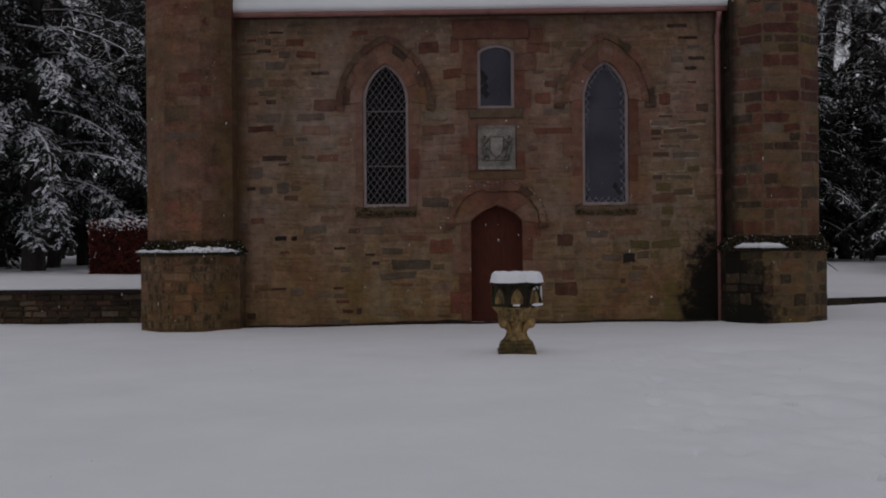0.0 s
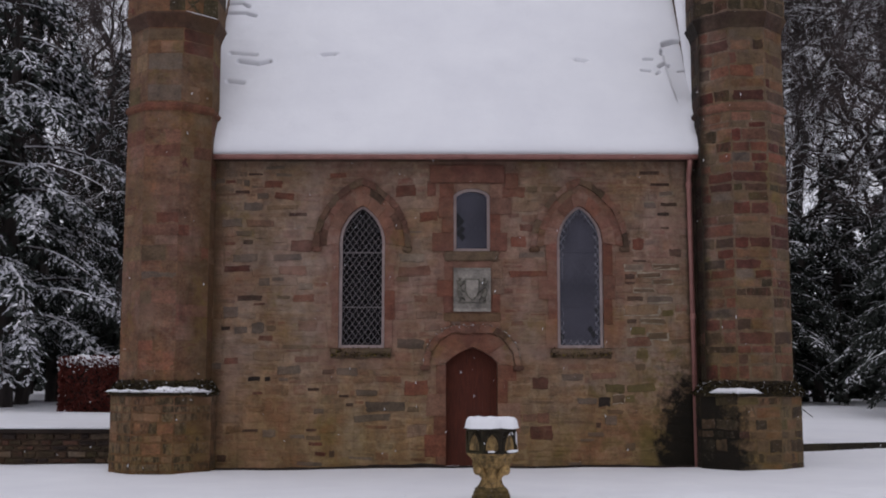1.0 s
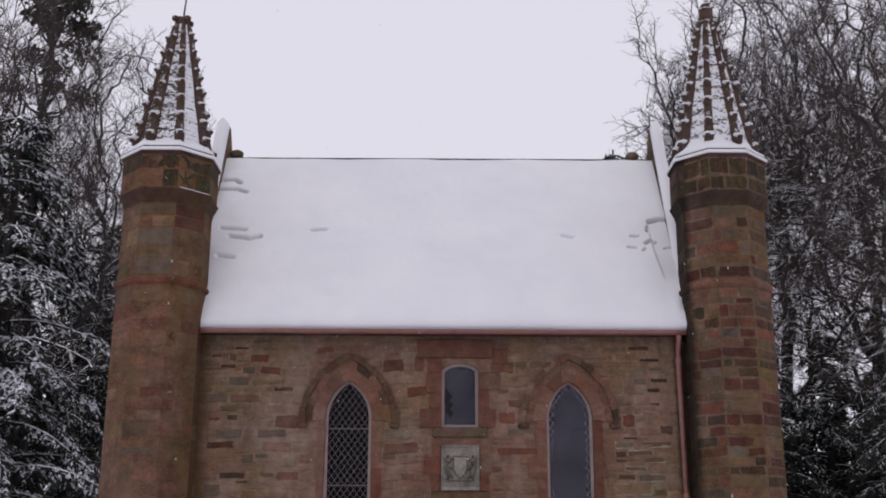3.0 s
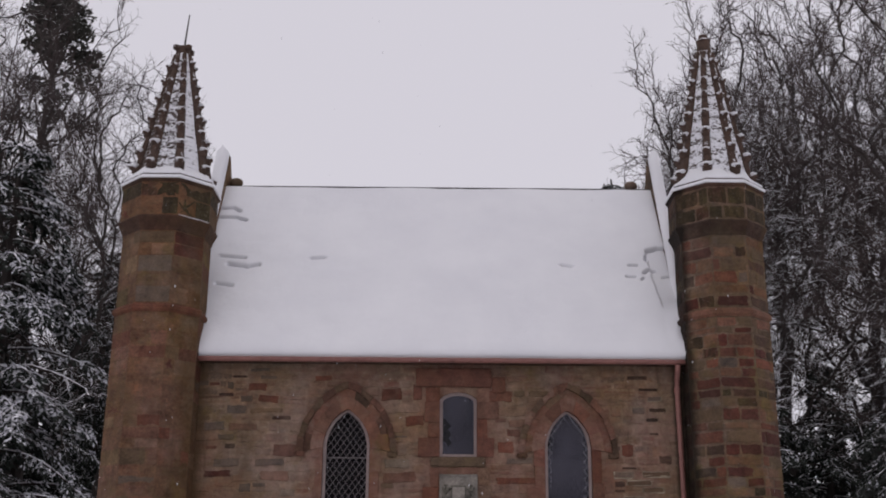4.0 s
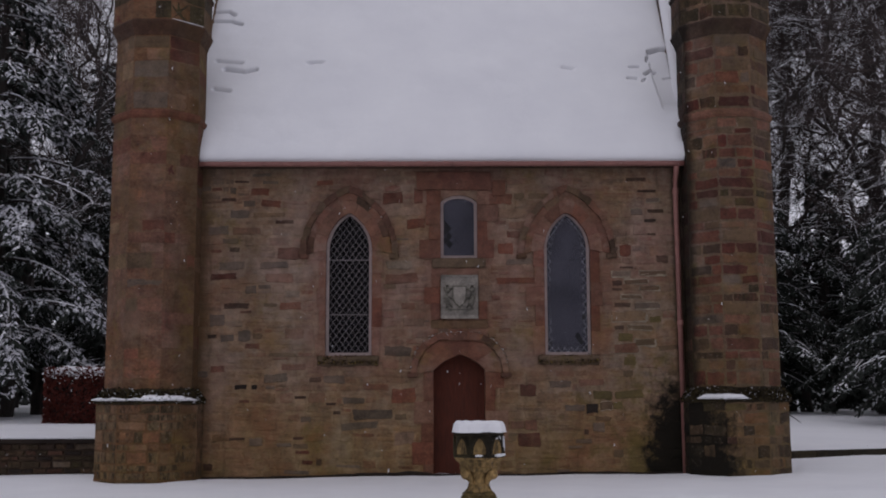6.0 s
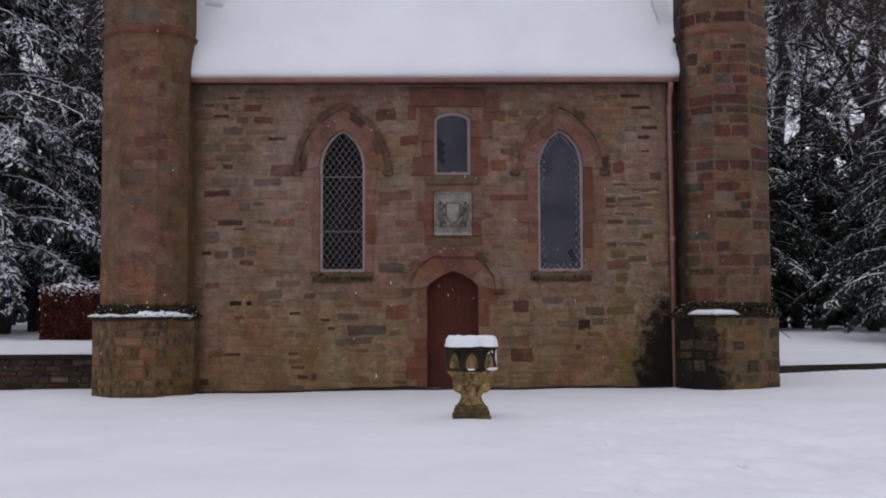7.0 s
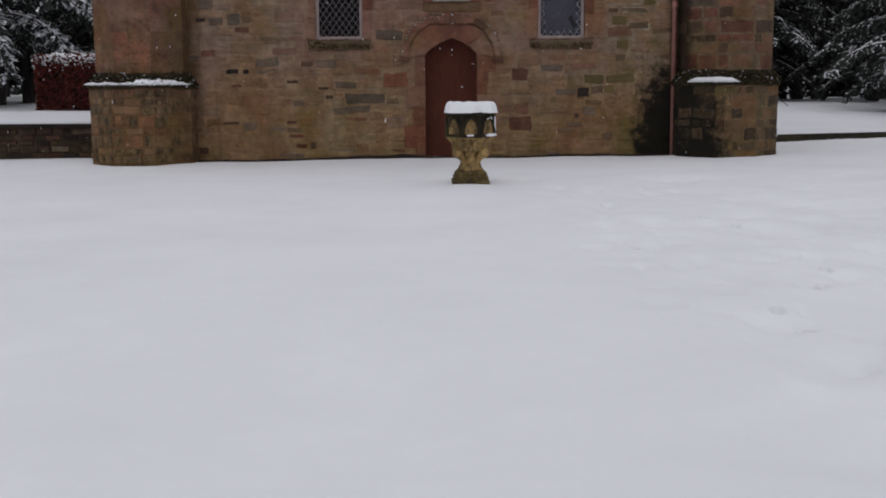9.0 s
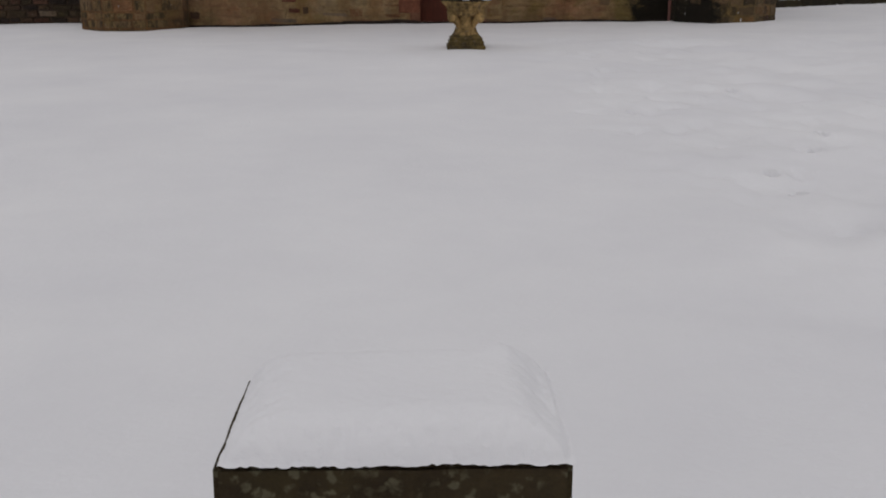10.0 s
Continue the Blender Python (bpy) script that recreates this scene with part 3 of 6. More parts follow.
bm = bmesh.new()
plate(bm, [[(WL - 0.3, -0.4), (WR + 0.3, -0.4), (WR + 0.3, EAVE), (WL - 0.3, EAVE)], DOOR, SMALL] + [window_outline(c) for c in WINDOWS], 0.014, 0.6)
facade = part("facade_wall", bm, MORTAR, chapel)
bm = bmesh.new()
box(bm, WL - 0.3, WR + 0.3, 5.0, 5.4, -0.4, EAVE)
part("rear_wall", bm, TAN, chapel)
for x0, x1 in ((-5.30, -5.03), (4.25, 4.48)):
    bm = bmesh.new()
    prof = [(0.0, -0.4), (5.4, -0.4), (5.4, 5.9), (5.3, 6.6), (RIDGE_Y + 0.12, RIDGE_Z + 0.76), (RIDGE_Y - 0.12, RIDGE_Z + 0.76), (0.0, 5.95)]
    vs = [[bm.verts.new((x, y, z)) for y, z in prof] for x in (x0, x1)]
    bm.faces.new(vs[0])
    bm.faces.new(vs[1][::-1])
    for i in range(len(prof)):
        bm.faces.new((vs[0][i - 1], vs[0][i], vs[1][i], vs[1][i - 1]))
    part("gable_wall", bm, TAN, chapel)
bm = bmesh.new()
box(bm, WL, WR, 0.7, 4.9, -0.35, -0.3)
part("floor_slab", bm, INSIDE, chapel)
bm = bmesh.new()
rp = [(-0.22, EAVE + 0.0), (RIDGE_Y, RIDGE_Z - 0.12), (5.22, EAVE), (5.22, EAVE - 0.12), (RIDGE_Y, RIDGE_Z - 0.28), (-0.22, EAVE - 0.12)]
vs = [[bm.verts.new((x, y, z)) for y, z in rp] for x in (-5.03, 4.25)]
for i in range(6):
    bm.faces.new((vs[0][i - 1], vs[0][i], vs[1][i], vs[1][i - 1]))
bm.faces.new(vs[0][::-1])
bm.faces.new(vs[1])
part("roof", bm, DARK, chapel, "slate roof hidden under snow")

# snow on the roof: a thick sheet with a soft lip, hollows and cracks
u = np.concatenate([np.linspace(-5.04, -3.9, 90), np.linspace(-3.85, 3.25, 150), np.linspace(3.3, 4.27, 80)])
v = np.linspace(0, 1, 250)
U, V = np.meshgrid(u, v)
ry = -0.25 + (RIDGE_Y + 0.25) * V
rz = EAVE + 0.02 + (RIDGE_Z - EAVE - 0.14) * (ry + 0.22) / (RIDGE_Y + 0.22)
thick = 0.175 * (1 - np.exp(-V * 40)) ** 0.5 + 0.03 * soft_noise(U, V * 5, 1.2, 11) + 0.018 * soft_noise(U, V * 5, 0.35, 12) + 0.03 * soft_noise(U, V * 0, 0.5, 13) * np.exp(-V * 18)


def crack(pts, width, deep):
    global thick
    d = np.full(U.shape, 9.0)
    for (ax, ay), (bx, by) in zip(pts, pts[1:]):
        px, py = U - ax, V * 5.1 - ay
        t = np.clip((px * (bx - ax) + py * (by - ay)) / ((bx - ax) ** 2 + (by - ay) ** 2), 0, 1)
        d = np.minimum(d, np.hypot(px - t * (bx - ax), py - t * (by - ay)))
    thick = thick - min(0.27, 2.6 * deep) * np.exp(-(d / (0.85 * width)) ** 2)


# a patch by the right gable where the upper layer has slid away
bare_patch = smooth(3.84, 3.90, U + 0.06 * soft_noise(U, V * 5.1, 0.2, 14) - 0.09 * np.maximum(0, 2.4 - V * 5.1)) * smooth(3.12, 3.06, V * 5.1 + 0.05 * soft_noise(U, U, 0.15, 15)) * smooth(1.2, 1.5, V * 5.1)
thick = thick - 0.06 * bare_patch + 0.05 * smooth(3.9, 4.3, U) * smooth(1.4, 1.0, V * 5.1) * (1 + 2 * soft_noise(U, V * 5.1, 0.25, 16))
crack([(4.3, 3.10), (4.1, 3.12), (3.90, 3.06)], 0.03, 0.09)
crack([(3.84, 2.85), (3.82, 2.72)], 0.03, 0.06)
crack([(3.95, 2.42), (3.84, 2.42), (3.74, 2.33)], 0.03, 0.10)
crack([(3.46, 2.55), (3.62, 2.55)], 0.025, 0.07)
crack([(3.38, 2.22), (3.54, 2.20)], 0.025, 0.06)
crack([(3.66, 2.12), (3.72, 2.18)], 0.025, 0.04)
crack([(4.1, 2.25), (4.3, 2.3)], 0.02, 0.03)
crack([(-5.0, 4.32), (-4.75, 4.35), (-4.62, 4.25)], 0.035, 0.14)
crack([(-5.0, 4.02), (-4.65, 4.03), (-4.45, 3.95)], 0.035, 0.14)
crack([(-4.6, 2.5), (-4.2, 2.42), (-4.0, 2.5)], 0.045, 0.07)
crack([(-4.8, 2.75), (-4.3, 2.7)], 0.04, 0.04)
crack([(-4.75, 1.9), (-4.45, 1.85)], 0.04, 0.05)
crack([(-2.95, 2.7), (-2.7, 2.72)], 0.04, 0.04)
crack([(2.1, 2.55), (2.3, 2.5)], 0.04, 0.03)
slope = Vector((0, -PITCH, 1)).normalized()
me = grid_mesh("roof_snow", U, ry + slope.y * thick, rz + slope.z * thick)
roof_snow = link_mesh("roof_snow", me, SNOW)
tagged(roof_snow, "thick smooth sheet of snow on the chapel roof", "snow", kind="stuff")

# ridge line of bare lead and its end knobs
bm = bmesh.new()
tube(bm, [(-5.03, RIDGE_Y, RIDGE_Z + 0.015), (4.25, RIDGE_Y, RIDGE_Z + 0.015)], 0.045)
part("ridge_roll", bm, IRON, chapel)
for x in (-4.85, 3.85):
    bm = bmesh.new()
    bmesh.ops.create_icosphere(bm, subdivisions=2, radius=0.13, matrix=Matrix.Translation((x, RIDGE_Y, RIDGE_Z + 0.12)) @ Matrix.Diagonal((1.2, 0.8, 0.9, 1)))
    part("ridge_knob", bm, GREY, chapel)

# ---- turrets ----
OCT = math.pi / 8


def spire_material(name, low, lean):
    n = Nodes(name, 0.9)
    z = n.xyz(n.pos)[2]
    rows = n.math("PINGPONG", n.math("MULTIPLY", z, 8.0), 1.0)
    f = n.math("ADD", n.math("MULTIPLY", rows, 0.10), n.noise(13, 6, 0.72, (1, 1, 1.7)))
    f = n.math("ADD", f, n.math("MULTIPLY", n.xyz(n.geo.outputs["Normal"])[0], lean))
    f = n.ramp(f, [(low, 0.0), (low + 0.045, 1.0)])
    col = n.mix(f, (0.07, 0.05, 0.04), (0.82, 0.82, 0.85))
    n.bump(n.math("ADD", f, n.noise(30, 4)), 0.5, 0.03)
    return n.done(col)


SLATES = spire_material("snow_speckled_slates", 0.52, 0.16)
SLATESWHITE = spire_material("snow_plastered_slates", 0.485, 0.0)


def turret(cx, cy, top, rod, right):
    base = new("turret")
    base.parent = chapel
    crng = random.Random(int(cx * 10))
    bm = bmesh.new()
    rings(bm, [(-0.4, 0.97), (1.31, 0.97), (1.35, 0.97), (1.54, 0.845), (6.46, 0.843), (6.47, 0.835), (8.0, 0.833), (8.05, 0.84), (8.20, 0.91), (8.95, 0.91), (8.96, 0.86)], 8, cx, cy, OCT)
    part("core", bm, JOINTPALE if right else JOINT, base)
    bm = bmesh.new()
    rings(bm, [(1.30, 0.985), (1.31, 1.01), (1.36, 1.01), (1.54, 0.872), (1.575, 0.858), (1.576, 0.8)], 8, cx, cy, OCT, False)
    weather(bm, 0.03, 5.0, 5)
    part("plinth_weathering", bm, FLECKEDMOSS, base, "sloping blackened mossy plinth course")
    trng = random.Random(int(cx * 7))

    def on_slope():
        a, z = trng.uniform(-3.2, 0.1), trng.triangular(1.29, 1.60, 1.42)
        w = (a - OCT) % (math.pi / 4) - math.pi / 8
        r = (1.01 - max(0.0, z - 1.36) * 0.70 + 0.012) * math.cos(math.pi / 8) / math.cos(w)
        return Vector((cx + r * math.cos(a), cy + r * math.sin(a), z)), Vector((0.6 * math.cos(a), 0.6 * math.sin(a), 0.5)), trng.uniform(0.4, 1.3)

    tufts("moss", base, BLACKMOSS, 2600, on_slope, 0.034, 5, "black moss flecked with snow")
    bm = bmesh.new()
    rings(bm, [(6.42, 0.855), (6.47, 0.892), (6.53, 0.892), (6.58, 0.848), (6.581, 0.7)], 8, cx, cy, OCT, False)
    part("string_course", bm, RED, base)
    bm = bmesh.new()
    rings(bm, [(7.97, 0.845), (8.02, 0.855), (8.07, 0.875), (8.12, 0.90), (8.17, 0.925), (8.215, 0.945), (8.25, 0.925), (8.251, 0.87)], 8, cx, cy, OCT, False)
    part("corbel_course", bm, DARK, base)
    bm = bmesh.new()
    rings(bm, [(8.90, 0.92), (8.93, 0.94), (8.965, 0.95), (8.967, 0.90), (9.03, 0.915), (9.075, 0.915), (9.08, 0.5)], 8, cx, cy, OCT, False)
    part("cornice", bm, DARK, base, "dark weathered cornice course")
    # spire with crocketed ribs
    r0, r1, z0, z1 = 0.72, 0.15, 9.05, top - 0.25
    bm = bmesh.new()
    levels = []
    for i in range(30):
        f, g = i / 30, (i + 1) / 30
        levels += [(z0 + (z1 - z0) * f, r0 + (r1 - r0) * f + 0.012), (z0 + (z1 - z0) * (g - 0.006), r0 + (r1 - r0) * g + 0.02), (z0 + (z1 - z0) * g, r0 + (r1 - r0) * g + 0.0)]
    rings(bm, levels, 8, cx, cy, OCT)
    part("spire", bm, SLATESWHITE if right else SLATES, base, "slender slated spire speckled with snow")
    caps = bmesh.new()
    for k in range(8):
        a = OCT + k * math.pi / 4
        bm = bmesh.new()
        p = lambda f, o=0.0: (cx + (r0 + (r1 - r0) * f + o) * math.cos(a), cy + (r0 + (r1 - r0) * f + o) * math.sin(a), z0 + (z1 - z0) * f)
        tube(bm, [p(i / 8) for i in range(9)], [0.092 - 0.042 * i / 8 + 0.01 * math.sin(i * 2.3 + k) for i in range(9)], 6)
        for j in range(7):
            f = 0.09 + j * 0.135 + crng.uniform(-0.02, 0.02)
            g = 1 - 0.45 * f
            bmesh.ops.create_icosphere(bm, subdivisions=1, radius=0.105 * g * crng.uniform(0.8, 1.1), matrix=Matrix.Translation(p(f, 0.05 * g)) @ Matrix.Diagonal((1.0, 1.0, 1.15, 1)))
            bmesh.ops.create_icosphere(bm, subdivisions=1, radius=0.065 * g, matrix=Matrix.Translation(Vector(p(f, 0.125 * g)) + Vector((0, 0, 0.05))))
            wide = g * crng.uniform(0.8, 1.3)
            bmesh.ops.create_icosphere(caps, subdivisions=1, radius=0.1 * wide, matrix=Matrix.Translation(Vector(p(f, 0.085 * g)) + Vector((0, 0, 0.105 * g))) @ Matrix.Rotation(a, 4, "Z") @ Matrix.Diagonal((0.85, 1.25, 0.34, 1)))
        part("crocketed_rib", bm, RIBSNOW, base)
    tagged(part("crocket_snow", caps, SNOW, None, "", True), "little caps of snow on the crockets of a spire", "snow", "snow on the turrets", "stuff")
    bm = bmesh.new()
    if right:
        rings(bm, [(z1 - 0.12, 0.17), (z1 - 0.04, 0.185), (z1 + 0.01, 0.17), (z1 + 0.03, 0.145), (z1 + 0.26, 0.135), (z1 + 0.29, 0.155), (z1 + 0.33, 0.10), (z1 + 0.42, 0.09), (z1 + 0.46, 0.04)], 8, cx, cy, OCT)
    else:
        rings(bm, [(z1 - 0.1, 0.16), (z1 - 0.02, 0.17), (z1 + 0.03, 0.14), (z1 + 0.2, 0.13), (z1 + 0.24, 0.06)], 8, cx, cy, OCT)
        for k in range(4):
            a = math.pi / 4 + k * math.pi / 2
            bmesh.ops.create_icosphere(bm, subdivisions=1, radius=0.08, matrix=Matrix.Translation((cx + 0.17 * math.cos(a), cy + 0.17 * math.sin(a), z1 + 0.15)))
    part("finial", bm, RIBSNOW, base, "worn stone finial dusted with snow")
    if rod:
        bm = bmesh.new()
        tube(bm, [(cx + 0.0, cy, z1 + 0.1), (cx + 0.06, cy, z1 + 0.95)], [0.022, 0.011], 6)
        part("iron_rod", bm, IRON, base)
    if not right:
        # thin lines of snow caught on the projecting courses
        bm = bmesh.new()
        for z, r, a0, a1 in ((8.255, 0.945, -1.15, -0.4),):
            pts = []
            for a in np.linspace(a0, a1, 22):
                w = (a - OCT) % (math.pi / 4) - math.pi / 8
                k = (r - 0.03) * math.cos(math.pi / 8) / math.cos(w)
                pts.append((cx + k * math.cos(a), cy + k * math.sin(a), z))
            tube(bm, pts, [0.004] + [0.009 + 0.006 * noise.noise(Vector((i * 0.7, z, 0))) for i in range(20)] + [0.004], 6)
        tagged(part("course_snow", bm, SNOW, None, "", True), "thin line of snow caught on a turret's corbel course", "snow", "snow on the turrets", "stuff")
    # snow on the rim and banked round the foot of the spire
    bm = bmesh.new()
    rings(bm, [(8.968, 0.905), (8.968, 0.96), (8.985, 0.97), (9.02, 0.965), (9.038, 0.94), (9.04, 0.90)], 8, cx, cy, OCT, False)
    tagged(part("rim_snow", bm, SNOW), "thin line of snow on a turret's cornice", "snow", "snow on the turrets", "stuff")
    bm = bmesh.new()
    rings(bm, [(9.07, 0.915), (9.10, 0.925), (9.125, 0.90), (9.16, 0.84), (9.21, 0.78), (9.27, 0.71), (9.33, 0.66)], 32, cx, cy, OCT, False)
    for vtx in bm.verts:
        a = math.atan2(vtx.co.y - cy, vtx.co.x - cx) - OCT
        a = (a + math.pi / 8) % (math.pi / 4) - math.pi / 8
        k = math.cos(math.pi / 8) / math.cos(math.pi / 8 - abs(a))
        vtx.co.x, vtx.co.y = cx + (vtx.co.x - cx) * k, cy + (vtx.co.y - cy) * k
        if vtx.co.z > 9.2:
            vtx.co.z += 0.12 * noise.noise(vtx.co * 3.0) + 0.05 * (abs(a) / (math.pi / 8))
    ob = part("spire_foot_snow", bm, SNOW, None, "", True)
    tagged(ob, "snow banked round the foot of a turret spire", "snow", "snow on the turrets", "stuff")
    return base


def rib_material():
    n = Nodes("rib_stone_with_snow", 0.9)
    col = n.mix(0.8, (0.062, 0.036, 0.025), n.ramp(n.noise(9, 4), [(0.3, 0.5), (0.7, 1.4)]), "MULTIPLY")
    col, _ = snow_on(n, col, 0.34, 0.12, 10.0, 1.1)
    return n.done(col)


RIBSNOW = rib_material()
turrets = [turret(*TOWERS[0], 12.16, True, False), turret(*TOWERS[1], 12.32, False, True)]

# snow on the gable copings
def coping_z(y):
    return 5.95 + (RIDGE_Z + 0.76 - 5.95) * y / (RIDGE_Y - 0.12)


for x0, x1 in ((-5.31, -5.02), (4.24, 4.49)):
    bm = bmesh.new()
    rows = []
    m = (x0 + x1) / 2
    for y in np.linspace(0.1, RIDGE_Y - 0.12, 14):
        z, t = coping_z(y), 0.10 + 0.03 * noise.noise(Vector((x0, y * 3, 0)))
        rows.append([bm.verts.new(q) for q in ((x0, y + 0.02, z - 0.03), (x0 + 0.02, y - 0.05, z + t * 0.4), (m, y - 0.07, z + t * 1.7), (x1 - 0.02, y - 0.05, z + t * 0.4), (x1, y + 0.02, z - 0.03))])
    y, z = RIDGE_Y + 0.1, RIDGE_Z + 0.76
    rows.append([bm.verts.new(q) for q in ((x0, y, z - 0.01), (x0 + 0.03, y, z + 0.03), (m, y, z + 0.15), (x1 - 0.03, y, z + 0.03), (x1, y, z - 0.01))])
    for p, q in zip(rows, rows[1:]):
        for k in range(4):
            bm.faces.new((p[k], p[k + 1], q[k + 1], q[k]))
    ob = part("coping_snow", bm, SNOW, None, "", True)
    tagged(ob, "snow lying along a raised gable coping", "snow", "snow on the gables", "stuff")

# pale crust on the turret's edge beside the downpipe
mossy = random.Random(21)


def on_edge():
    z = mossy.uniform(1.55, 5.6)
    return Vector((4.33 + abs(mossy.gauss(0, 0.06)), -0.50 + mossy.uniform(-0.05, 0.05), z)), Vector((-0.3, -0.8, 0)), mossy.uniform(0.4, 1.3)


tufts("lichen", turrets[1], PALECRUST, 420, on_edge, 0.042, 4, "pale crust down the turret's edge")

# gutter and downpipe
bm = bmesh.new()
arc = [(-0.30 + 0.058 * math.cos(a), 5.715 + 0.058 * math.sin(a)) for a in [math.pi + math.pi * i / 8 for i in range(9)]]
arc = [(-0.366, 5.728)] + arc + [(-0.234, 5.728)]
rows = [[bm.verts.new((x, y, z)) for y, z in arc] for x in np.linspace(-4.82, 4.18, 40)]
for p, q in zip(rows, rows[1:]):
    for k in range(len(arc) - 1):
        bm.faces.new((p[k], p[k + 1], q[k + 1], q[k]))
gutter = part("gutter", bm, PIPEPAINT, chapel, "faded pinkish-red half-round gutter", True)
gutter.modifiers.new("thickness", "SOLIDIFY").thickness = 0.012
for x in (-3.6, -1.85, -0.1, 1.65, 3.4):
    bm = bmesh.new()
    arc2 = [(y * 1.0, z) for y, z in [(-0.30 + 0.070 * math.cos(a), 5.715 + 0.070 * math.sin(a)) for a in [math.pi + math.pi * i / 8 for i in range(9)]]]
    inner = [(-0.30 + 0.060 * math.cos(a), 5.715 + 0.060 * math.sin(a)) for a in [math.pi + math.pi * i / 8 for i in range(9)]]
    rr = [[bm.verts.new(q) for q in ((x - 0.03, a[0], a[1]), (x - 0.03, b[0], b[1]), (x + 0.03, b[0], b[1]), (x + 0.03, a[0], a[1]))] for a, b in zip(inner, arc2)]
    for p, q in zip(rr, rr[1:]):
        for k in range(4):
            bm.faces.new((p[k], p[(k + 1) % 4], q[(k + 1) % 4], q[k]))
    part("gutter_joint", bm, PIPEPAINT, gutter)
bm = bmesh.new()
tube(bm, [(4.04, -0.30, 5.65), (4.04, -0.26, 5.55), (4.05, -0.12, 5.40), (4.05, -0.10, 5.25), (4.085, -0.10, 0.0)], 0.05, 10)
pipe = part("downpipe", bm, PIPEPAINT, chapel, "faded pinkish-red cast-iron downpipe", True)
for z in (5.2, 2.75):
    bm = bmesh.new()
    x = 4.085 - 0.035 * z / 5.25
    rings(bm, [(z - 0.05, 0.050), (z - 0.045, 0.060), (z + 0.045, 0.060), (z + 0.05, 0.050)], 10, x, -0.10)
    part("pipe_collar", bm, PIPEPAINT, pipe)

# ---- near pillar ----
PX0, PX1, PY0, PY1, PZ = -0.720, -0.228, -19.21, -18.87, 0.61


def near_pillar():
    base = thing("stone_pillar", "dark lichen-spotted square stone pillar standing in the snow", "pillar")
    base.location = (0, 0, 0)
    bm = bmesh.new()
    box(bm, PX0, PX1, PY0, PY1, -0.1, PZ, 0.008)
    bmesh.ops.subdivide_edges(bm, edges=bm.edges[:], cuts=6, use_grid_fill=True)
    for vtx in bm.verts:
        vtx.co += 0.003 * Vector(noise.noise_vector(vtx.co * 14.0))
    part("shaft", bm, PILLAR, base)
    xs, ys = np.linspace(-1, 1, 150), np.linspace(-1, 1, 100)
    X, Y = np.meshgrid(xs, ys)
    edge = np.maximum(np.abs(X), np.abs(Y))
    wx, wy = (PX0 + PX1) / 2 + 0.006 + X * ((PX1 - PX0) / 2 - 0.002), (PY0 + PY1) / 2 + Y * ((PY1 - PY0) / 2 + 0.005)
    edge = (np.abs(X) ** 7 + np.abs(Y) ** 7) ** (1 / 7) * 0.35 + edge * 0.65
    edge = np.minimum(edge, 1.0)
    hgt = 0.054 * (1 - np.clip((edge - 0.5) / 0.5, 0, 1) ** 3.0) ** 0.8
    hgt = hgt + 0.008 * soft_noise(wx, wy, 0.2, 21) + (0.003 * soft_noise(wx, wy, 0.03, 22) + 0.007 * soft_noise(wx, wy, 0.012, 25)) * smooth(0.55, 0.9, edge)
    # a low crest at the back corner, and a scooped side
    hgt = hgt + 0.012 * np.exp(-((X - 0.66) / 0.12) ** 2 - ((Y - 0.75) / 0.25) ** 2) - 0.022 * np.exp(-((X - 0.90) / 0.13) ** 2 - ((Y - 0.1) / 0.7) ** 2)
    hgt = np.where(edge < 0.965, np.maximum(hgt, 0.008), hgt)
    rim = smooth(0.965, 1.0, edge)
    hgt = np.where(rim > 0, hgt * (1 - rim) + rim * (-0.003 + 0.004 * soft_noise(wx, wy, 0.05, 23) + 0.005 * soft_noise(wx, wy, 0.007, 24)), hgt)
    me = grid_mesh("pillar_snow", wx, wy, PZ + 0.004 + np.maximum(hgt, -0.03))
    tagged(link_mesh("pillar_snow", me, SNOW), "smooth cap of snow on the stone pillar", "snow", kind="stuff")


near_pillar()

# ---- dressed stone, openings and fittings of the front ----


def along(line, f):
    """The point at the fraction f of a line's length."""
    seg = [math.dist(a, b) for a, b in zip(line, line[1:])]
    want = f * sum(seg)
    for (a, b), s in zip(zip(line, line[1:]), seg):
        if want <= s or (a, b) == (line[-2], line[-1]):
            k = min(1.0, want / s)
            return (a[0] + (b[0] - a[0]) * k, a[1] + (b[1] - a[1]) * k)
        want -= s


def voussoirs(name, inner, outer, count, front, kinds, parent, rng, wear=0.014):
    """Wedge stones between two arch lines."""
    for i in range(count):
        f = [(i + 0.008 + 0.984 * k / 3) / count for k in range(4)]
        bm = bmesh.new()
        band(bm, [along(inner, v) for v in f], [along(outer, v) for v in f], front - rng.uniform(0, 0.008), 0.2)
        weather(bm, wear, 6.0 + 100 * max(0.0, wear - 0.014), 0)
        part(name, bm, STONES[rng.choice(kinds)], parent)


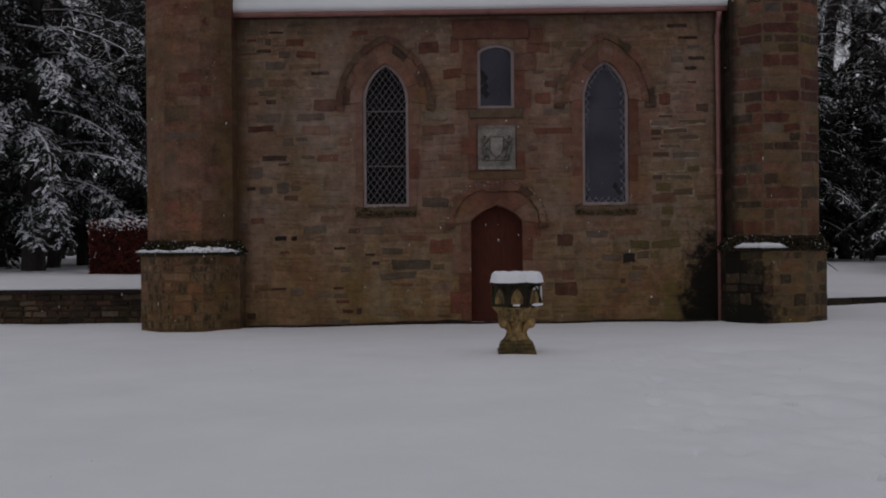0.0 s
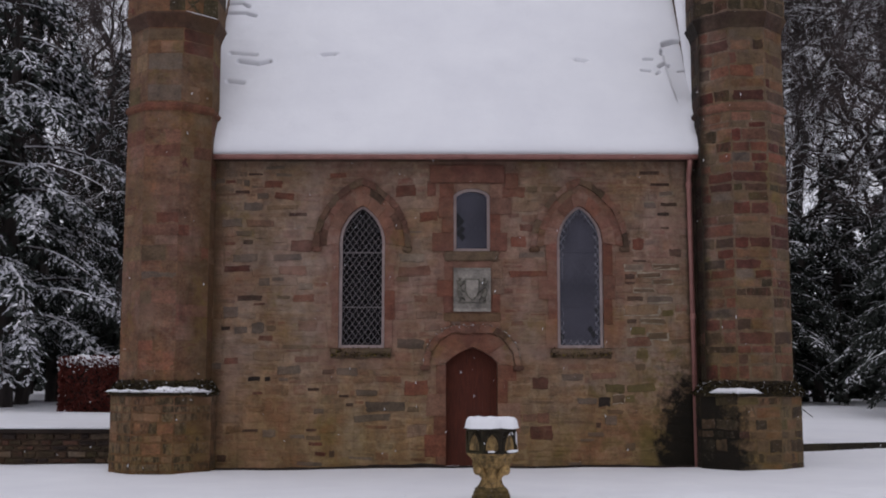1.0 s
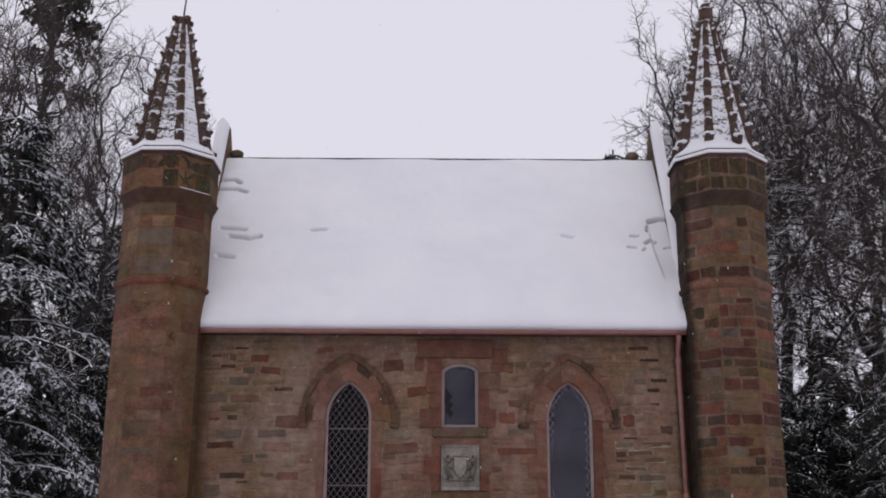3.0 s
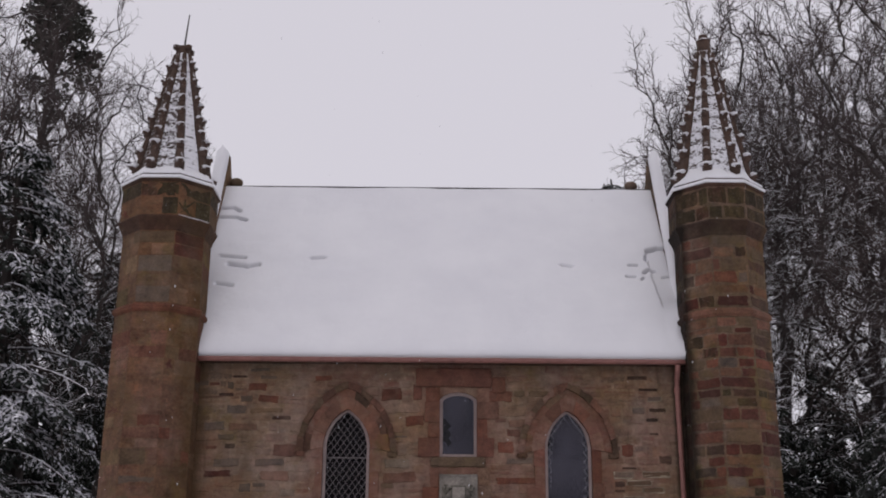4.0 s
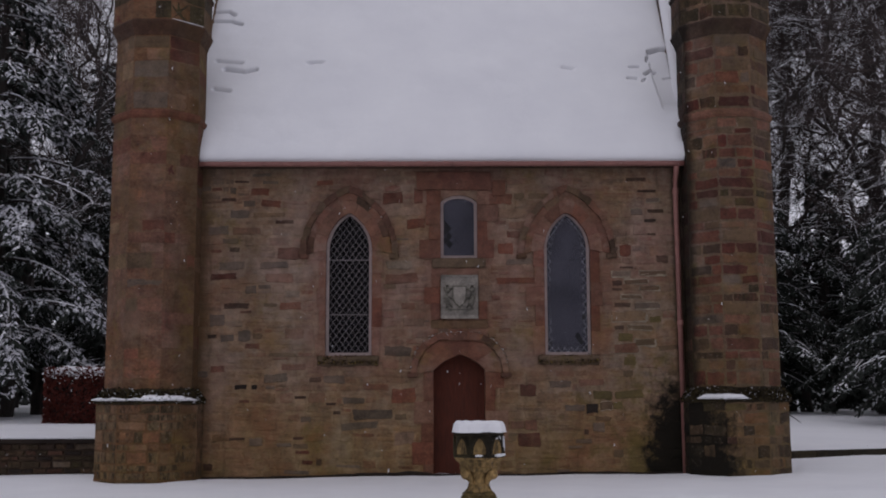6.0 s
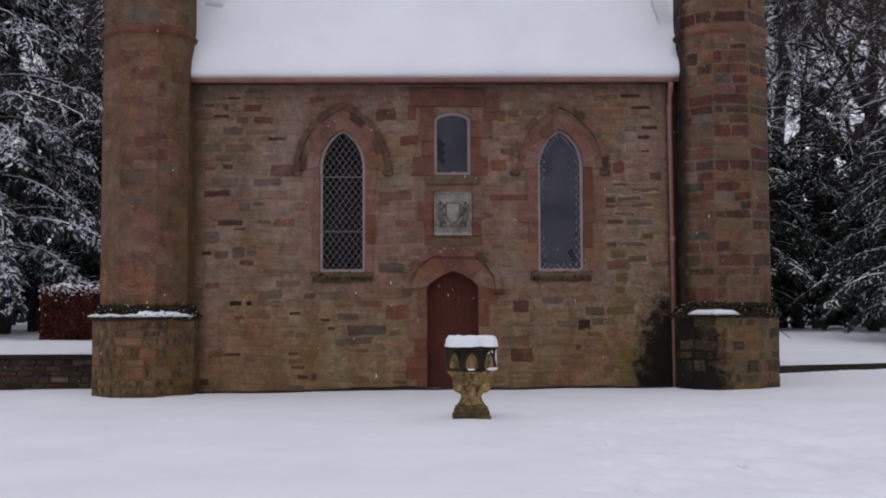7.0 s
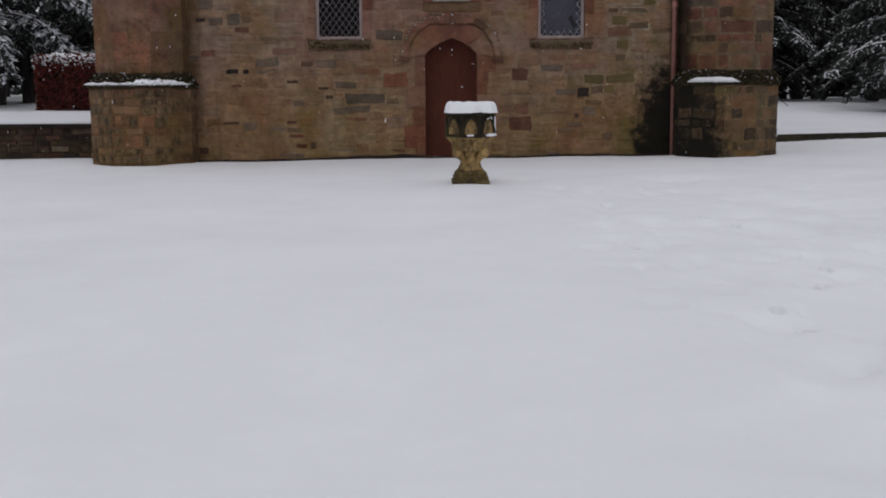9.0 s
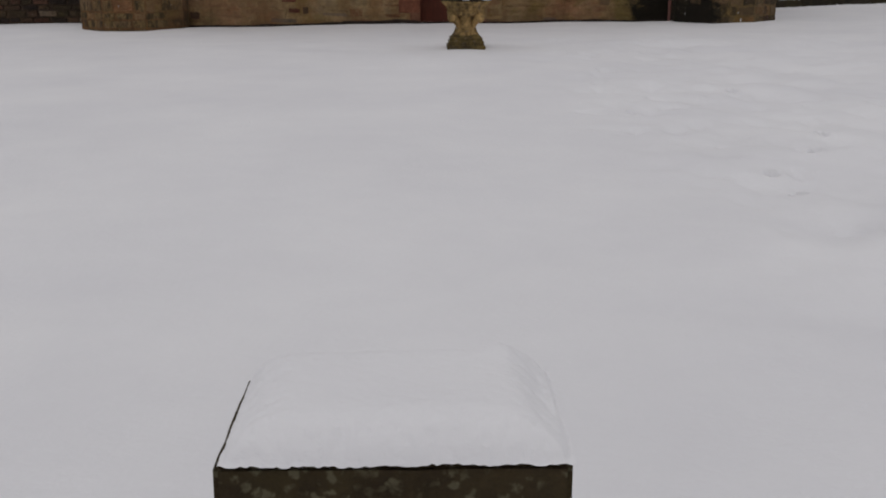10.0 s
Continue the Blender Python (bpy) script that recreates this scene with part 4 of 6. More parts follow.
def jambs(name, cx, half, z0, z1, step, front, short, long, kinds, parent, rng):
    """Long and short stones up both sides of an opening."""
    for side in (-1, 1):
        z, k = z0, rng.random() < 0.5
        while z < z1 - 0.02:
            h = min(step * rng.uniform(0.8, 1.3), z1 - z)
            if z1 - z - h < step * 0.4:
                h = z1 - z
            w = (long if k else short) * rng.uniform(0.7, 1.15) * (1.7 if k and rng.random() < 0.25 else 1.0)
            a, b = sorted((cx + side * half, cx + side * (half + w)))
            bm = bmesh.new()
            box(bm, a, b, front - rng.uniform(0, 0.008), 0.3, z + 0.001, z + h - 0.001, 0.004)
            for v in bm.verts:
                if abs(v.co.x - cx) > half + 0.03:
                    v.co += 0.016 * Vector(noise.noise_vector(v.co * 6.0))
            part(name, bm, STONES[rng.choice(kinds)], parent)
            z, k = z + h, not k


def lattice(bm, outline, px, pz, y0, y1, width):
    """Crossed diagonal lead strips, cut to an outline."""
    n = len(outline)
    xs, zs = [p[0] for p in outline], [p[1] for p in outline]
    for s in (1, -1):
        d = Vector((px, s * pz)).normalized()
        nrm = Vector((-d.y, d.x))
        gap = abs(Vector((px, 0)).dot(nrm))
        mid = Vector((sum((min(xs), max(xs))) / 2, (min(zs) + max(zs)) / 2))
        reach = int(4 / gap)
        for k in range(-reach, reach + 1):
            o = mid + nrm * gap * k
            cuts = []
            for i in range(n):
                a, b = Vector(outline[i - 1]), Vector(outline[i])
                e = b - a
                det = d.x * -e.y + d.y * e.x
                if abs(det) < 1e-9:
                    continue
                w = a - o
                t = (w.x * -e.y + w.y * e.x) / det
                q = (d.x * w.y - d.y * w.x) / det
                if 0 <= q < 1:
                    cuts.append(t)
            cuts.sort()
            for t0, t1 in zip(cuts[::2], cuts[1::2]):
                if t1 - t0 < 0.02:
                    continue
                a, b, h = o + d * t0, o + d * t1, nrm * width / 2
                quad = [a - h, b - h, b + h, a + h]
                f = [bm.verts.new((p.x, y0, p.y)) for p in quad]
                r = [bm.verts.new((p.x, y1, p.y)) for p in quad]
                bm.faces.new(f)
                bm.faces.new(r[::-1])
                for i in range(4):
                    bm.faces.new((f[i - 1], r[i - 1], r[i], f[i]))
    return bm


def shrink(outline, d):
    """The outline moved inwards by d."""
    out, n = [], len(outline)
    for i in range(n):
        a, b, c = (Vector(outline[(i + k) % n]) for k in (-1, 0, 1))
        e, g = (b - a).normalized(), (c - b).normalized()
        m = (Vector((-e.y, e.x)) + Vector((-g.y, g.x)))
        m = m / max(0.3, m.length_squared / 2)
        out.append(tuple(b + m * d))
    return out


def glazed(name, outline, bars, sheet, lead, px, pz, label):
    win = new(name)
    win.parent = chapel
    tagged(win, label)
    inner = shrink(outline, 0.055)
    bm = bmesh.new()
    plate(bm, [outline, inner], 0.07, 0.17)
    part("window_frame", bm, FRAMEPAINT, win, "pale worn window frame")
    bm = bmesh.new()
    lattice(bm, inner, px, pz, 0.118, 0.130, 0.0095)
    part("lead_lattice", bm, lead, win, "diamond lattice of lead strips")
    for z in bars:
        bm = bmesh.new()
        box(bm, min(p[0] for p in inner), max(p[0] for p in inner), 0.108, 0.122, z - 0.010, z + 0.010)
        part("saddle_bar", bm, lead, win)
    bm = bmesh.new()
    plate(bm, [inner], 0.136, 0.142)
    part("pane", bm, GLASS, win)
    if sheet:
        bm = bmesh.new()
        plate(bm, [shrink(outline, 0.06)], 0.085, 0.090)
        part("protective_sheet", bm, SHEET, win, "protective glazing sheet, its sky reflection put into a grey-blue colour")
        if bars:
            # lattice repeated in front, its lit look put into a pale lead colour
            bm = bmesh.new()
            lattice(bm, inner + shrink(outline, 0.15), px, pz, 0.078, 0.084, 0.009)
            tagged(part("edge_lattice", bm, LITLEAD, win), "lead strips repeated before the sheet, their lit look put into a pale colour", kind="stuff")
    return win


glazed("window", window_outline(WINDOWS[0]), (2.93, 3.95), False, LEAD, 0.118, 0.16, "pointed lancet window with diamond leaded panes")
glazed("window", window_outline(WINDOWS[1]), (2.93, 3.95), True, LEADDIM, 0.118, 0.16, "pointed lancet window behind a grey sheet")
glazed("window", SMALL, (), True, LEADDIM, 0.118, 0.16, "small round-headed window behind a grey sheet")

# gaps in the protective sheets, where the dark panes show
for x, z in ((2.33, 2.88), (2.20, 2.52), (2.26, 2.43), (1.67, 2.38), (-0.25, 4.62), (-0.19, 4.54), (-0.25, 4.47), (-0.18, 4.39), (-0.24, 4.31), (-0.17, 4.24)):
    bm = bmesh.new()
    plate(bm, [[(x - 0.056, z), (x, z - 0.076), (x + 0.056, z), (x, z + 0.076)]], 0.079, 0.084)
    part("dark_pane", bm, DARKPANE, chapel)

rng = random.Random(5)
mossy = random.Random(8)
for cx in WINDOWS:
    op = arch_line(cx, 0.425, 4.12, 4.83, 12)
    inner_ring = ("red", "soft_pink", "soft_red", "pink") if cx < 0 else ("soft_red", "soft_tan", "soft_tan", "soft_buff", "red", "soft_tan")
    h_in, h_mid, h_out = arch_line(cx, 0.66, 4.08, 5.08, 20), arch_line(cx, 0.80, 4.05, 5.22, 20), arch_line(cx, 0.915, 4.03, 5.345, 20)
    voussoirs("voussoir", op, h_in, 7, -0.022, inner_ring, facade, rng)
    jambs("jamb_stone", cx, 0.425, 2.17, 4.13, 0.42, -0.006, 0.17, 0.23, ("red", "soft_pink", "soft_red", "soft_red"), facade, rng)
    voussoirs("hood_stone", h_in, h_mid, 9, -0.016, ("rust", "soft_red", "hood", "hood") if cx < 0 else ("umber", "hood", "rust", "soft_tan"), facade, rng)
    voussoirs("hood_mould", h_mid, h_out, 12, -0.042, ("hood", "hood", "hood", "soft_red", "umber"), facade, rng, 0.035)
    for side in (-1, 1):
        bm = bmesh.new()
        box(bm, cx + side * 0.84 - 0.09, cx + side * 0.84 + 0.09, -0.04, 0.05, 3.95, 4.06, 0.02)
        weather(bm, 0.035, 9.0, 0)
        part("label_stop", bm, HOOD, facade)
    bm = bmesh.new()
    prof = [(0.10, 2.16), (-0.02, 2.155), (-0.06, 2.10), (-0.06, 2.05), (-0.02, 1.99), (0.10, 1.97)]
    ends = [[bm.verts.new((cx + x, y, z)) for y, z in prof] for x in (-0.56, 0.56)]
    bm.faces.new(ends[0])
    bm.faces.new(ends[1][::-1])
    for i in range(len(prof)):
        bm.faces.new((ends[0][i - 1], ends[0][i], ends[1][i], ends[1][i - 1]))
    weather(bm, 0.03, 6.0, 5)
    sill = part("sill", bm, SILL, facade, "sloping mossy window sill")

    def on_sill():
        f = mossy.random()
        return Vector((cx + mossy.uniform(-0.55, 0.55), -0.065 + 0.08 * f, 2.03 + 0.11 * f + mossy.uniform(-0.03, 0.03))), Vector((0, -0.6, 0.4)), mossy.uniform(0.4, 1.3)

    tufts("moss", sill, GOLDMOSS, 800, on_sill, 0.04, 3, "gold-green moss on the sill")

# the small window, lintel, plaque and their dressed stones
bm = bmesh.new()
box(bm, -0.78, 0.62, -0.035, 0.3, 5.25, 5.60, 0.012)
weather(bm, 0.014, 5.0, 3)
part("lintel", bm, RED, facade, "large red sandstone lintel")
bm = bmesh.new()
box(bm, 0.63, 0.88, -0.028, 0.3, 5.14, 5.44, 0.012)
part("dressed_stone", bm, RED, facade)
jambs("jamb_stone", 0.005, 0.34, 3.97, 5.24, 0.32, -0.010, 0.24, 0.36, ("red", "red", "pink", "red"), facade, rng)
bm = bmesh.new()
box(bm, -0.50, 0.50, -0.03, 0.3, 3.79, 3.965, 0.02)
weather(bm, 0.014, 6.0, 3)
part("sill", bm, SILL, facade, "mossy stone sill under the small window")
bm = bmesh.new()
box(bm, -0.52, 0.54, -0.008, 0.3, 2.66, 2.82, 0.012)
part("dressed_stone", bm, OCHRE, facade)
jambs("jamb_stone", 0.01, 0.355, 2.83, 3.77, 0.3, -0.006, 0.18, 0.28, ("red", "buff", "pink"), facade, rng)
plaque = new("plaque")
plaque.parent = chapel
tagged(plaque, "pale grey carved stone plaque with a shield in relief")
bm = bmesh.new()
box(bm, -0.335, 0.355, -0.05, 0.2, 2.84, 3.65, 0.01)
part("slab", bm, PLAQUE, plaque)
bm = bmesh.new()
for a, b, c, d in ((-0.335, 0.355, 3.60, 3.65), (-0.335, 0.355, 2.84, 2.90), (-0.335, -0.29, 2.90, 3.60), (0.31, 0.355, 2.90, 3.60)):
    box(bm, a, b, -0.062, -0.045, c, d, 0.004)
part("border", bm, PLAQUE, plaque)
bm = bmesh.new()
shield = [(-0.10, 3.42), (0.12, 3.42), (0.12, 3.22), (0.08, 3.13), (0.01, 3.07), (-0.06, 3.13), (-0.10, 3.22)]
plate(bm, [shield], -0.085, -0.04)
part("shield", bm, PLAQUE, plaque)
for s in (-1, 1):
    bm = bmesh.new()
    bend = [(0.235, 3.00), (0.21, 3.12), (0.245, 3.24), (0.215, 3.36), (0.23, 3.46)]
    tube(bm, [(0.01 + s * x, -0.055, z) for x, z in bend], [0.035, 0.05, 0.045, 0.055, 0.03], 7)
    for (ax, az), (bx, bz) in (((0.21, 3.36), (0.12, 3.40)), ((0.24, 3.24), (0.13, 3.20)), ((0.21, 3.12), (0.13, 3.04)), ((0.235, 3.28), (0.285, 3.42))):
        tube(bm, [(0.01 + s * ax, -0.058, az), (0.01 + s * (ax + bx) / 2, -0.062, (az + bz) / 2 + 0.015), (0.01 + s * bx, -0.058, bz)], [0.026, 0.024, 0.014], 6)
    part("carved_supporter", bm, PLAQUEDARK, plaque, "worn dark carving beside the shield")
bm = bmesh.new()
plate(bm, [[(-0.13, 3.45), (0.15, 3.45), (0.15, 3.18), (0.01, 3.03), (-0.13, 3.18)]], -0.066, -0.04)
part("carved_surround", bm, PLAQUEDARK, plaque)
bm = bmesh.new()
box(bm, -0.2, 0.22, -0.065, -0.04, 2.99, 3.02, 0.006)
part("carved_ledge", bm, PLAQUEDARK, plaque)

# door
arch = [(0.475, 1.90), (0.36, 2.02), (0.19, 2.12), (0.015, 2.19), (-0.17, 2.12), (-0.345, 2.02), (-0.475, 1.90)]


def arch_top(x):
    for (a, za), (b, zb) in zip(arch[::-1], arch[::-1][1:]):
        if a <= x <= b:
            return za + (zb - za) * (x - a) / (b - a)
    return 1.9


door = new("door")
door.parent = chapel
tagged(door, "closed red-brown boarded wooden door with a pointed head")
bm = bmesh.new()
plate(bm, [DOOR], 0.31, 0.36)
part("backing", bm, DOORWOOD, door)
edges = np.linspace(-0.475, 0.475, 8)
for a, b in zip(edges, edges[1:]):
    mid = [v for v in (-0.345, -0.17, 0.015, 0.19, 0.36) if a + 0.01 < v < b - 0.01]
    pts = [(a + 0.002, -0.3), (b - 0.002, -0.3), (b - 0.002, arch_top(b - 0.002))] + [(v, arch_top(v)) for v in mid[::-1]] + [(a + 0.002, arch_top(a + 0.002))]
    bm = bmesh.new()
    plate(bm, [pts], 0.285 + rng.uniform(0, 0.006), 0.312)
    part("board", bm, DOORWOOD, door)
jambs("door_jamb", 0.0, 0.475, -0.3, 1.86, 0.42, -0.008, 0.22, 0.34, ("red", "red", "pink"), facade, rng)
voussoirs("door_voussoir", arch, arch_line(0.0, 0.78, 1.84, 2.44, 12), 5, -0.012, ("red", "soft_red", "red"), facade, rng)
voussoirs("hood_mould", arch_line(0.005, 0.79, 1.86, 2.46, 22), arch_line(0.005, 0.90, 1.84, 2.585, 22), 9, -0.045, ("hood", "hood", "umber", "soft_red"), facade, rng, 0.03)
hood_line = arch_line(0.005, 0.89, 1.90, 2.59, 22)


def on_hood():
    x, z = along(hood_line, mossy.random())
    return Vector((x, -0.05 + mossy.uniform(0, 0.05), z + mossy.uniform(-0.035, 0.012))), Vector((0, -0.5, 0.5)), mossy.uniform(0.4, 1.2)


tufts("lichen", facade, PALECRUST, 200, on_hood, 0.032, 9, "pale crust along the door's hood")
for s in (-1, 1):
    bm = bmesh.new()
    box(bm, 0.005 + s * 0.86 - 0.10, 0.005 + s * 0.86 + 0.10, -0.10, 0.05, 1.76, 1.85, 0.02)
    part("label_stop", bm, HOOD, facade)

# ---- the carved pedestal on the lawn ----


def pedestal():
    cx, cy, z = 0.125, -6.03, 0.03
    base = thing("stone_pedestal", "carved yellow sandstone pedestal with arched panels, snow-capped", "pedestal")
    q = math.pi / 4
    s2 = math.sqrt(0.5)
    bm = bmesh.new()
    rings(bm, [(z - 0.15, 0.245 / s2), (z + 0.06, 0.245 / s2), (z + 0.08, 0.235 / s2)], 4, cx, cy, q)
    part("base_slab", bm, FONTBASE, base, "mossy dark base slab")
    bm = bmesh.new()
    rings(bm, [(z + 0.08, 0.222 / s2), (z + 0.12, 0.228 / s2), (z + 0.135, 0.205 / s2), (z + 0.165, 0.21 / s2), (z + 0.18, 0.185 / s2), (z + 0.21, 0.16 / s2)], 4, cx, cy, q)
    part("base_moulding", bm, FONTBASE, base)
    bm = bmesh.new()
    rings(bm, [(z + 0.20, 0.19), (z + 0.24, 0.16), (z + 0.30, 0.138), (z + 0.37, 0.138), (z + 0.43, 0.16), (z + 0.47, 0.215)], 8, cx, cy, OCT)
    part("neck", bm, FONTSTONE, base)
    for k in range(4):
        a = k * math.pi / 2 + q
        bm = bmesh.new()
        pts = [(cx + r * math.cos(a), cy + r * math.sin(a), z + h) for r, h in ((0.13, 0.30), (0.16, 0.36), (0.215, 0.41), (0.25, 0.455))]
        tube(bm, pts, [0.025, 0.04, 0.055, 0.05], 8)
        bmesh.ops.create_icosphere(bm, subdivisions=2, radius=0.068, matrix=Matrix.Translation((cx + 0.24 * math.cos(a), cy + 0.24 * math.sin(a), z + 0.425)))
        part("leaf_corbel", bm, FONTSTONE, base)
    bm = bmesh.new()
    rings(bm, [(z + 0.455, 0.235), (z + 0.47, 0.26), (z + 0.50, 0.262), (z + 0.515, 0.25), (z + 0.56, 0.275), (z + 0.60, 0.32), (z + 0.625, 0.345), (z + 0.645, 0.34)], 8, cx, cy, OCT)
    part("bowl", bm, FONTSTONE, base)
    bm = bmesh.new()
    rings(bm, [(z + 0.615, 0.335), (z + 0.645, 0.35), (z + 0.66, 0.325), (z + 0.90, 0.315), (z + 0.915, 0.345), (z + 0.955, 0.345)], 8, cx, cy, OCT)
    part("block", bm, FONTDARK, base, "blackened octagonal block")
    for k in range(8):
        a = k * math.pi / 4
        bm = bmesh.new()
        outline = pointed(0, 0.078, 0.675, 0.715, 0.875, 5)
        plate(bm, [outline], -0.318, -0.26)
        bm.transform(Matrix.Translation((cx, cy, z)) @ Matrix.Rotation(a, 4, "Z"))
        part("arched_panel", bm, FONTSTONE, base, "pale yellow arched panel")
        bm = bmesh.new()
        tube(bm, [(x, -0.312, zz) for x, zz in pointed(0, 0.098, 0.655, 0.71, 0.905, 5)[1:]] + [(-0.10, -0.312, 0.655)], 0.014, 6)
        bm.transform(Matrix.Translation((cx, cy, z)) @ Matrix.Rotation(a, 4, "Z"))
        part("panel_moulding", bm, FONTDARK, base)
    # the cap of snow, thicker at the rim, and remnants on the ledge
    bm = bmesh.new()
    r = bmesh.ops.create_grid(bm, x_segments=30, y_segments=30, size=1.0)
    for vtx in bm.verts:
        X, Y = vtx.co.x, vtx.co.y
        e = max(abs(X), abs(Y))
        rr = math.hypot(X, Y)
        k = e / rr if rr else 1
        m = 0.352 * (1 + 0.12 * noise.noise(Vector((X * 2.5, Y * 2.5, 3))))
        px, py = X * (0.35 + 0.65 * k) * m, Y * (0.35 + 0.65 * k) * m
        h = 0.135 * (1 - max(0, (e - 0.72) / 0.28) ** 2.5) ** 0.5 * (0.86 + 0.2 * e) + 0.02 * noise.noise(Vector((X * 3, Y * 3, 1)))
        vtx.co = (cx + px, cy + py, z + 0.945 + max(h, 0))
    ob = part("pedestal_snow", bm, SNOW, None, "", True)
    tagged(ob, "thick cap of snow on the stone pedestal", "snow", kind="stuff")
    bm = bmesh.new()
    for a0, a1, zz, rr, t in ((-0.95, 0.35, 0.655, 0.325, 0.022), (-1.75, -1.45, 0.655, 0.315, 0.014)):
        pts = [(cx + rr * math.cos(a), cy + rr * math.sin(a), z + zz + 0.006) for a in np.linspace(a0, a1, 9)]
        tube(bm, pts, [0.006] + [t] * 7 + [0.006], 6)
    tube(bm, [(cx + 0.30 * math.cos(a), cy + 0.30 * math.sin(a), z + h) for a, h in ((-1.0, 0.83), (-0.8, 0.87), (-0.55, 0.88), (-0.42, 0.86))], [0.01, 0.02, 0.022, 0.01], 6)
    tube(bm, [(cx + 0.33 * math.cos(a), cy + 0.33 * math.sin(a), z + h) for a, h in ((-0.33, 0.90), (-0.30, 0.80), (-0.28, 0.70))], [0.012, 0.014, 0.012], 6)
    ob = part("ledge_snow", bm, SNOW, None, "", True)
    tagged(ob, "scraps of snow clinging to the pedestal's ledge", "snow", kind="stuff")


pedestal()

# black strip added for the shadowed gap where the snow has drawn back
bm = bmesh.new()
rows = []
for x in np.arange(WL + 0.1, WR - 0.05, 0.05):
    g = float(ground_height(np.array([x]), np.array([-0.24]))[0])
    t = 0.018 + 0.035 * max(0.0, noise.noise(Vector((x * 1.7, 3, 0)))) + (0.025 if -1.9 < x < -0.5 else 0.0) + 0.006 * noise.noise(Vector((x * 9, 0, 0)))
    rows.append([bm.verts.new(q) for q in ((x, -0.034, g - 0.2), (x, -0.034, g + t * 0.8), (x, -0.006, g + t), (x, 0.02, g + t))])
for p, q in zip(rows, rows[1:]):
    for k in range(3):
        bm.faces.new((p[k], p[k + 1], q[k + 1], q[k]))
part("damp_footing", bm, BLACKENED, chapel, "black strip standing in for the shadowed gap at the wall foot")

# snow on the sloping plinth of the turrets
for (cx, cy), spans in ((TOWERS[0], ((-2.75, -0.45),)), (TOWERS[1], ((-2.5, -1.55),))):
    for a0, a1 in spans:
        bm = bmesh.new()
        rows = []
        for a in np.linspace(a0, a1, 70):
            w = (a - OCT) % (math.pi / 4) - math.pi / 8
            k = math.cos(math.pi / 8) / math.cos(w)
            full = 0.5 + 0.5 * noise.noise(Vector((a * 5, cx, 0)))
            top = 1.37 + (0.075 + 0.02 * full if cx > 0 else 0.015 + 0.04 * max(0, full) + 0.07 * max(0, noise.noise(Vector((a * 9, 3, 0)))) + (0.05 if -1.5 < a < -0.7 else 0.0)) * min(1, 9 * (a - a0), 9 * (a1 - a))
            ring = []
            for j in range(7):
                f = j / 6
                zz = 1.36 + (top - 1.36) * f
                rr = 1.01 - (zz - 1.36) / 0.18 * 0.138
                ring.append(bm.verts.new((cx + (rr * k + 0.05 * math.sin(math.pi * f) + 0.012) * math.cos(a), cy + (rr * k + 0.05 * math.sin(math.pi * f) + 0.012) * math.sin(a), zz + 0.012 * math.sin(math.pi * f))))
            rows.append(ring)
        for p, q in zip(rows, rows[1:]):
            for j in range(6):
                bm.faces.new((p[j], p[j + 1], q[j + 1], q[j]))
        ob = part("plinth_snow", bm, LEDGESNOW if cx < 0 else SNOW, None, "", True)
        tagged(ob, "ragged snow lying on a turret's sloping plinth", "snow", "snow on the turrets", "stuff")

# a dead creeper hanging from the turret's edge, and a bare sapling at the other plinth
rng = random.Random(61)
creeper = thing("dead_creeper", "brown dead creeper stems hanging down a turret corner", "creeper")
for k in range(7):
    bm = bmesh.new()
    p = Vector((TOWERS[0][0] - 0.86 + rng.uniform(-0.02, 0.04), TOWERS[0][1] - 0.1 + rng.uniform(-0.12, 0.1), 3.5 + rng.uniform(-0.25, 0.2)))
    pts = [p.copy()]
    for i in range(6):
        p = p + Vector((rng.gauss(-0.005, 0.03) - (0.02 if i < 2 else -0.012), rng.gauss(0, 0.03), -rng.uniform(0.09, 0.2)))
        pts.append(p.copy())
    tube(bm, pts, [0.012 - 0.0014 * i for i in range(7)], 5)
    part("stem", bm, BARK, creeper)
twig = thing("dead_twig", "short dead twig sticking out beside the turret plinth", "twig")
bm = bmesh.new()
tube(bm, [(TOWERS[1][0] + 0.86, -0.25, 1.16), (TOWERS[1][0] + 1.0, -0.28, 1.06), (TOWERS[1][0] + 1.16, -0.3, 0.93)], [0.014, 0.011, 0.006], 5)
part("stem", bm, BARK, twig)

# ---- low wall, kerb, hedge ----
low_wall = thing("retaining_wall", "low mossy rubble retaining wall capped with snow", "wall", kind="structure")
bm = bmesh.new()
box(bm, -34, -6.2, 1.50, 1.87, -0.3, 0.55)
part("core", bm, DARK, low_wall)
bm = bmesh.new()
box(bm, -34, -6.2, 1.42, 1.88, 0.53, 0.62, 0.012)
part("coping", bm, BLACKENED, low_wall, "dark coping course")
bm = bmesh.new()
rows = []
for x in np.linspace(-34, -6.2, 160):
    t = 0.055 + 0.02 * noise.noise(Vector((x * 1.3, 0, 0)))
    rows.append([bm.verts.new((x, y, z)) for y, z in ((1.435, 0.622), (1.42, 0.622 + t * 0.6), (1.46, 0.622 + t * 0.95), (1.57, 0.622 + t), (1.92, 0.62 + t), (2.12, 0.61))])
for p, q in zip(rows, rows[1:]):
    for k in range(5):
        bm.faces.new((p[k], p[k + 1], q[k + 1], q[k]))
tagged(part("wall_snow", bm, SNOW, None, "", True), "even band of snow on the low wall", "snow", kind="stuff")
kerb = thing("stone_kerb", "dark stone edging beside the snowy path", "kerb", kind="structure")
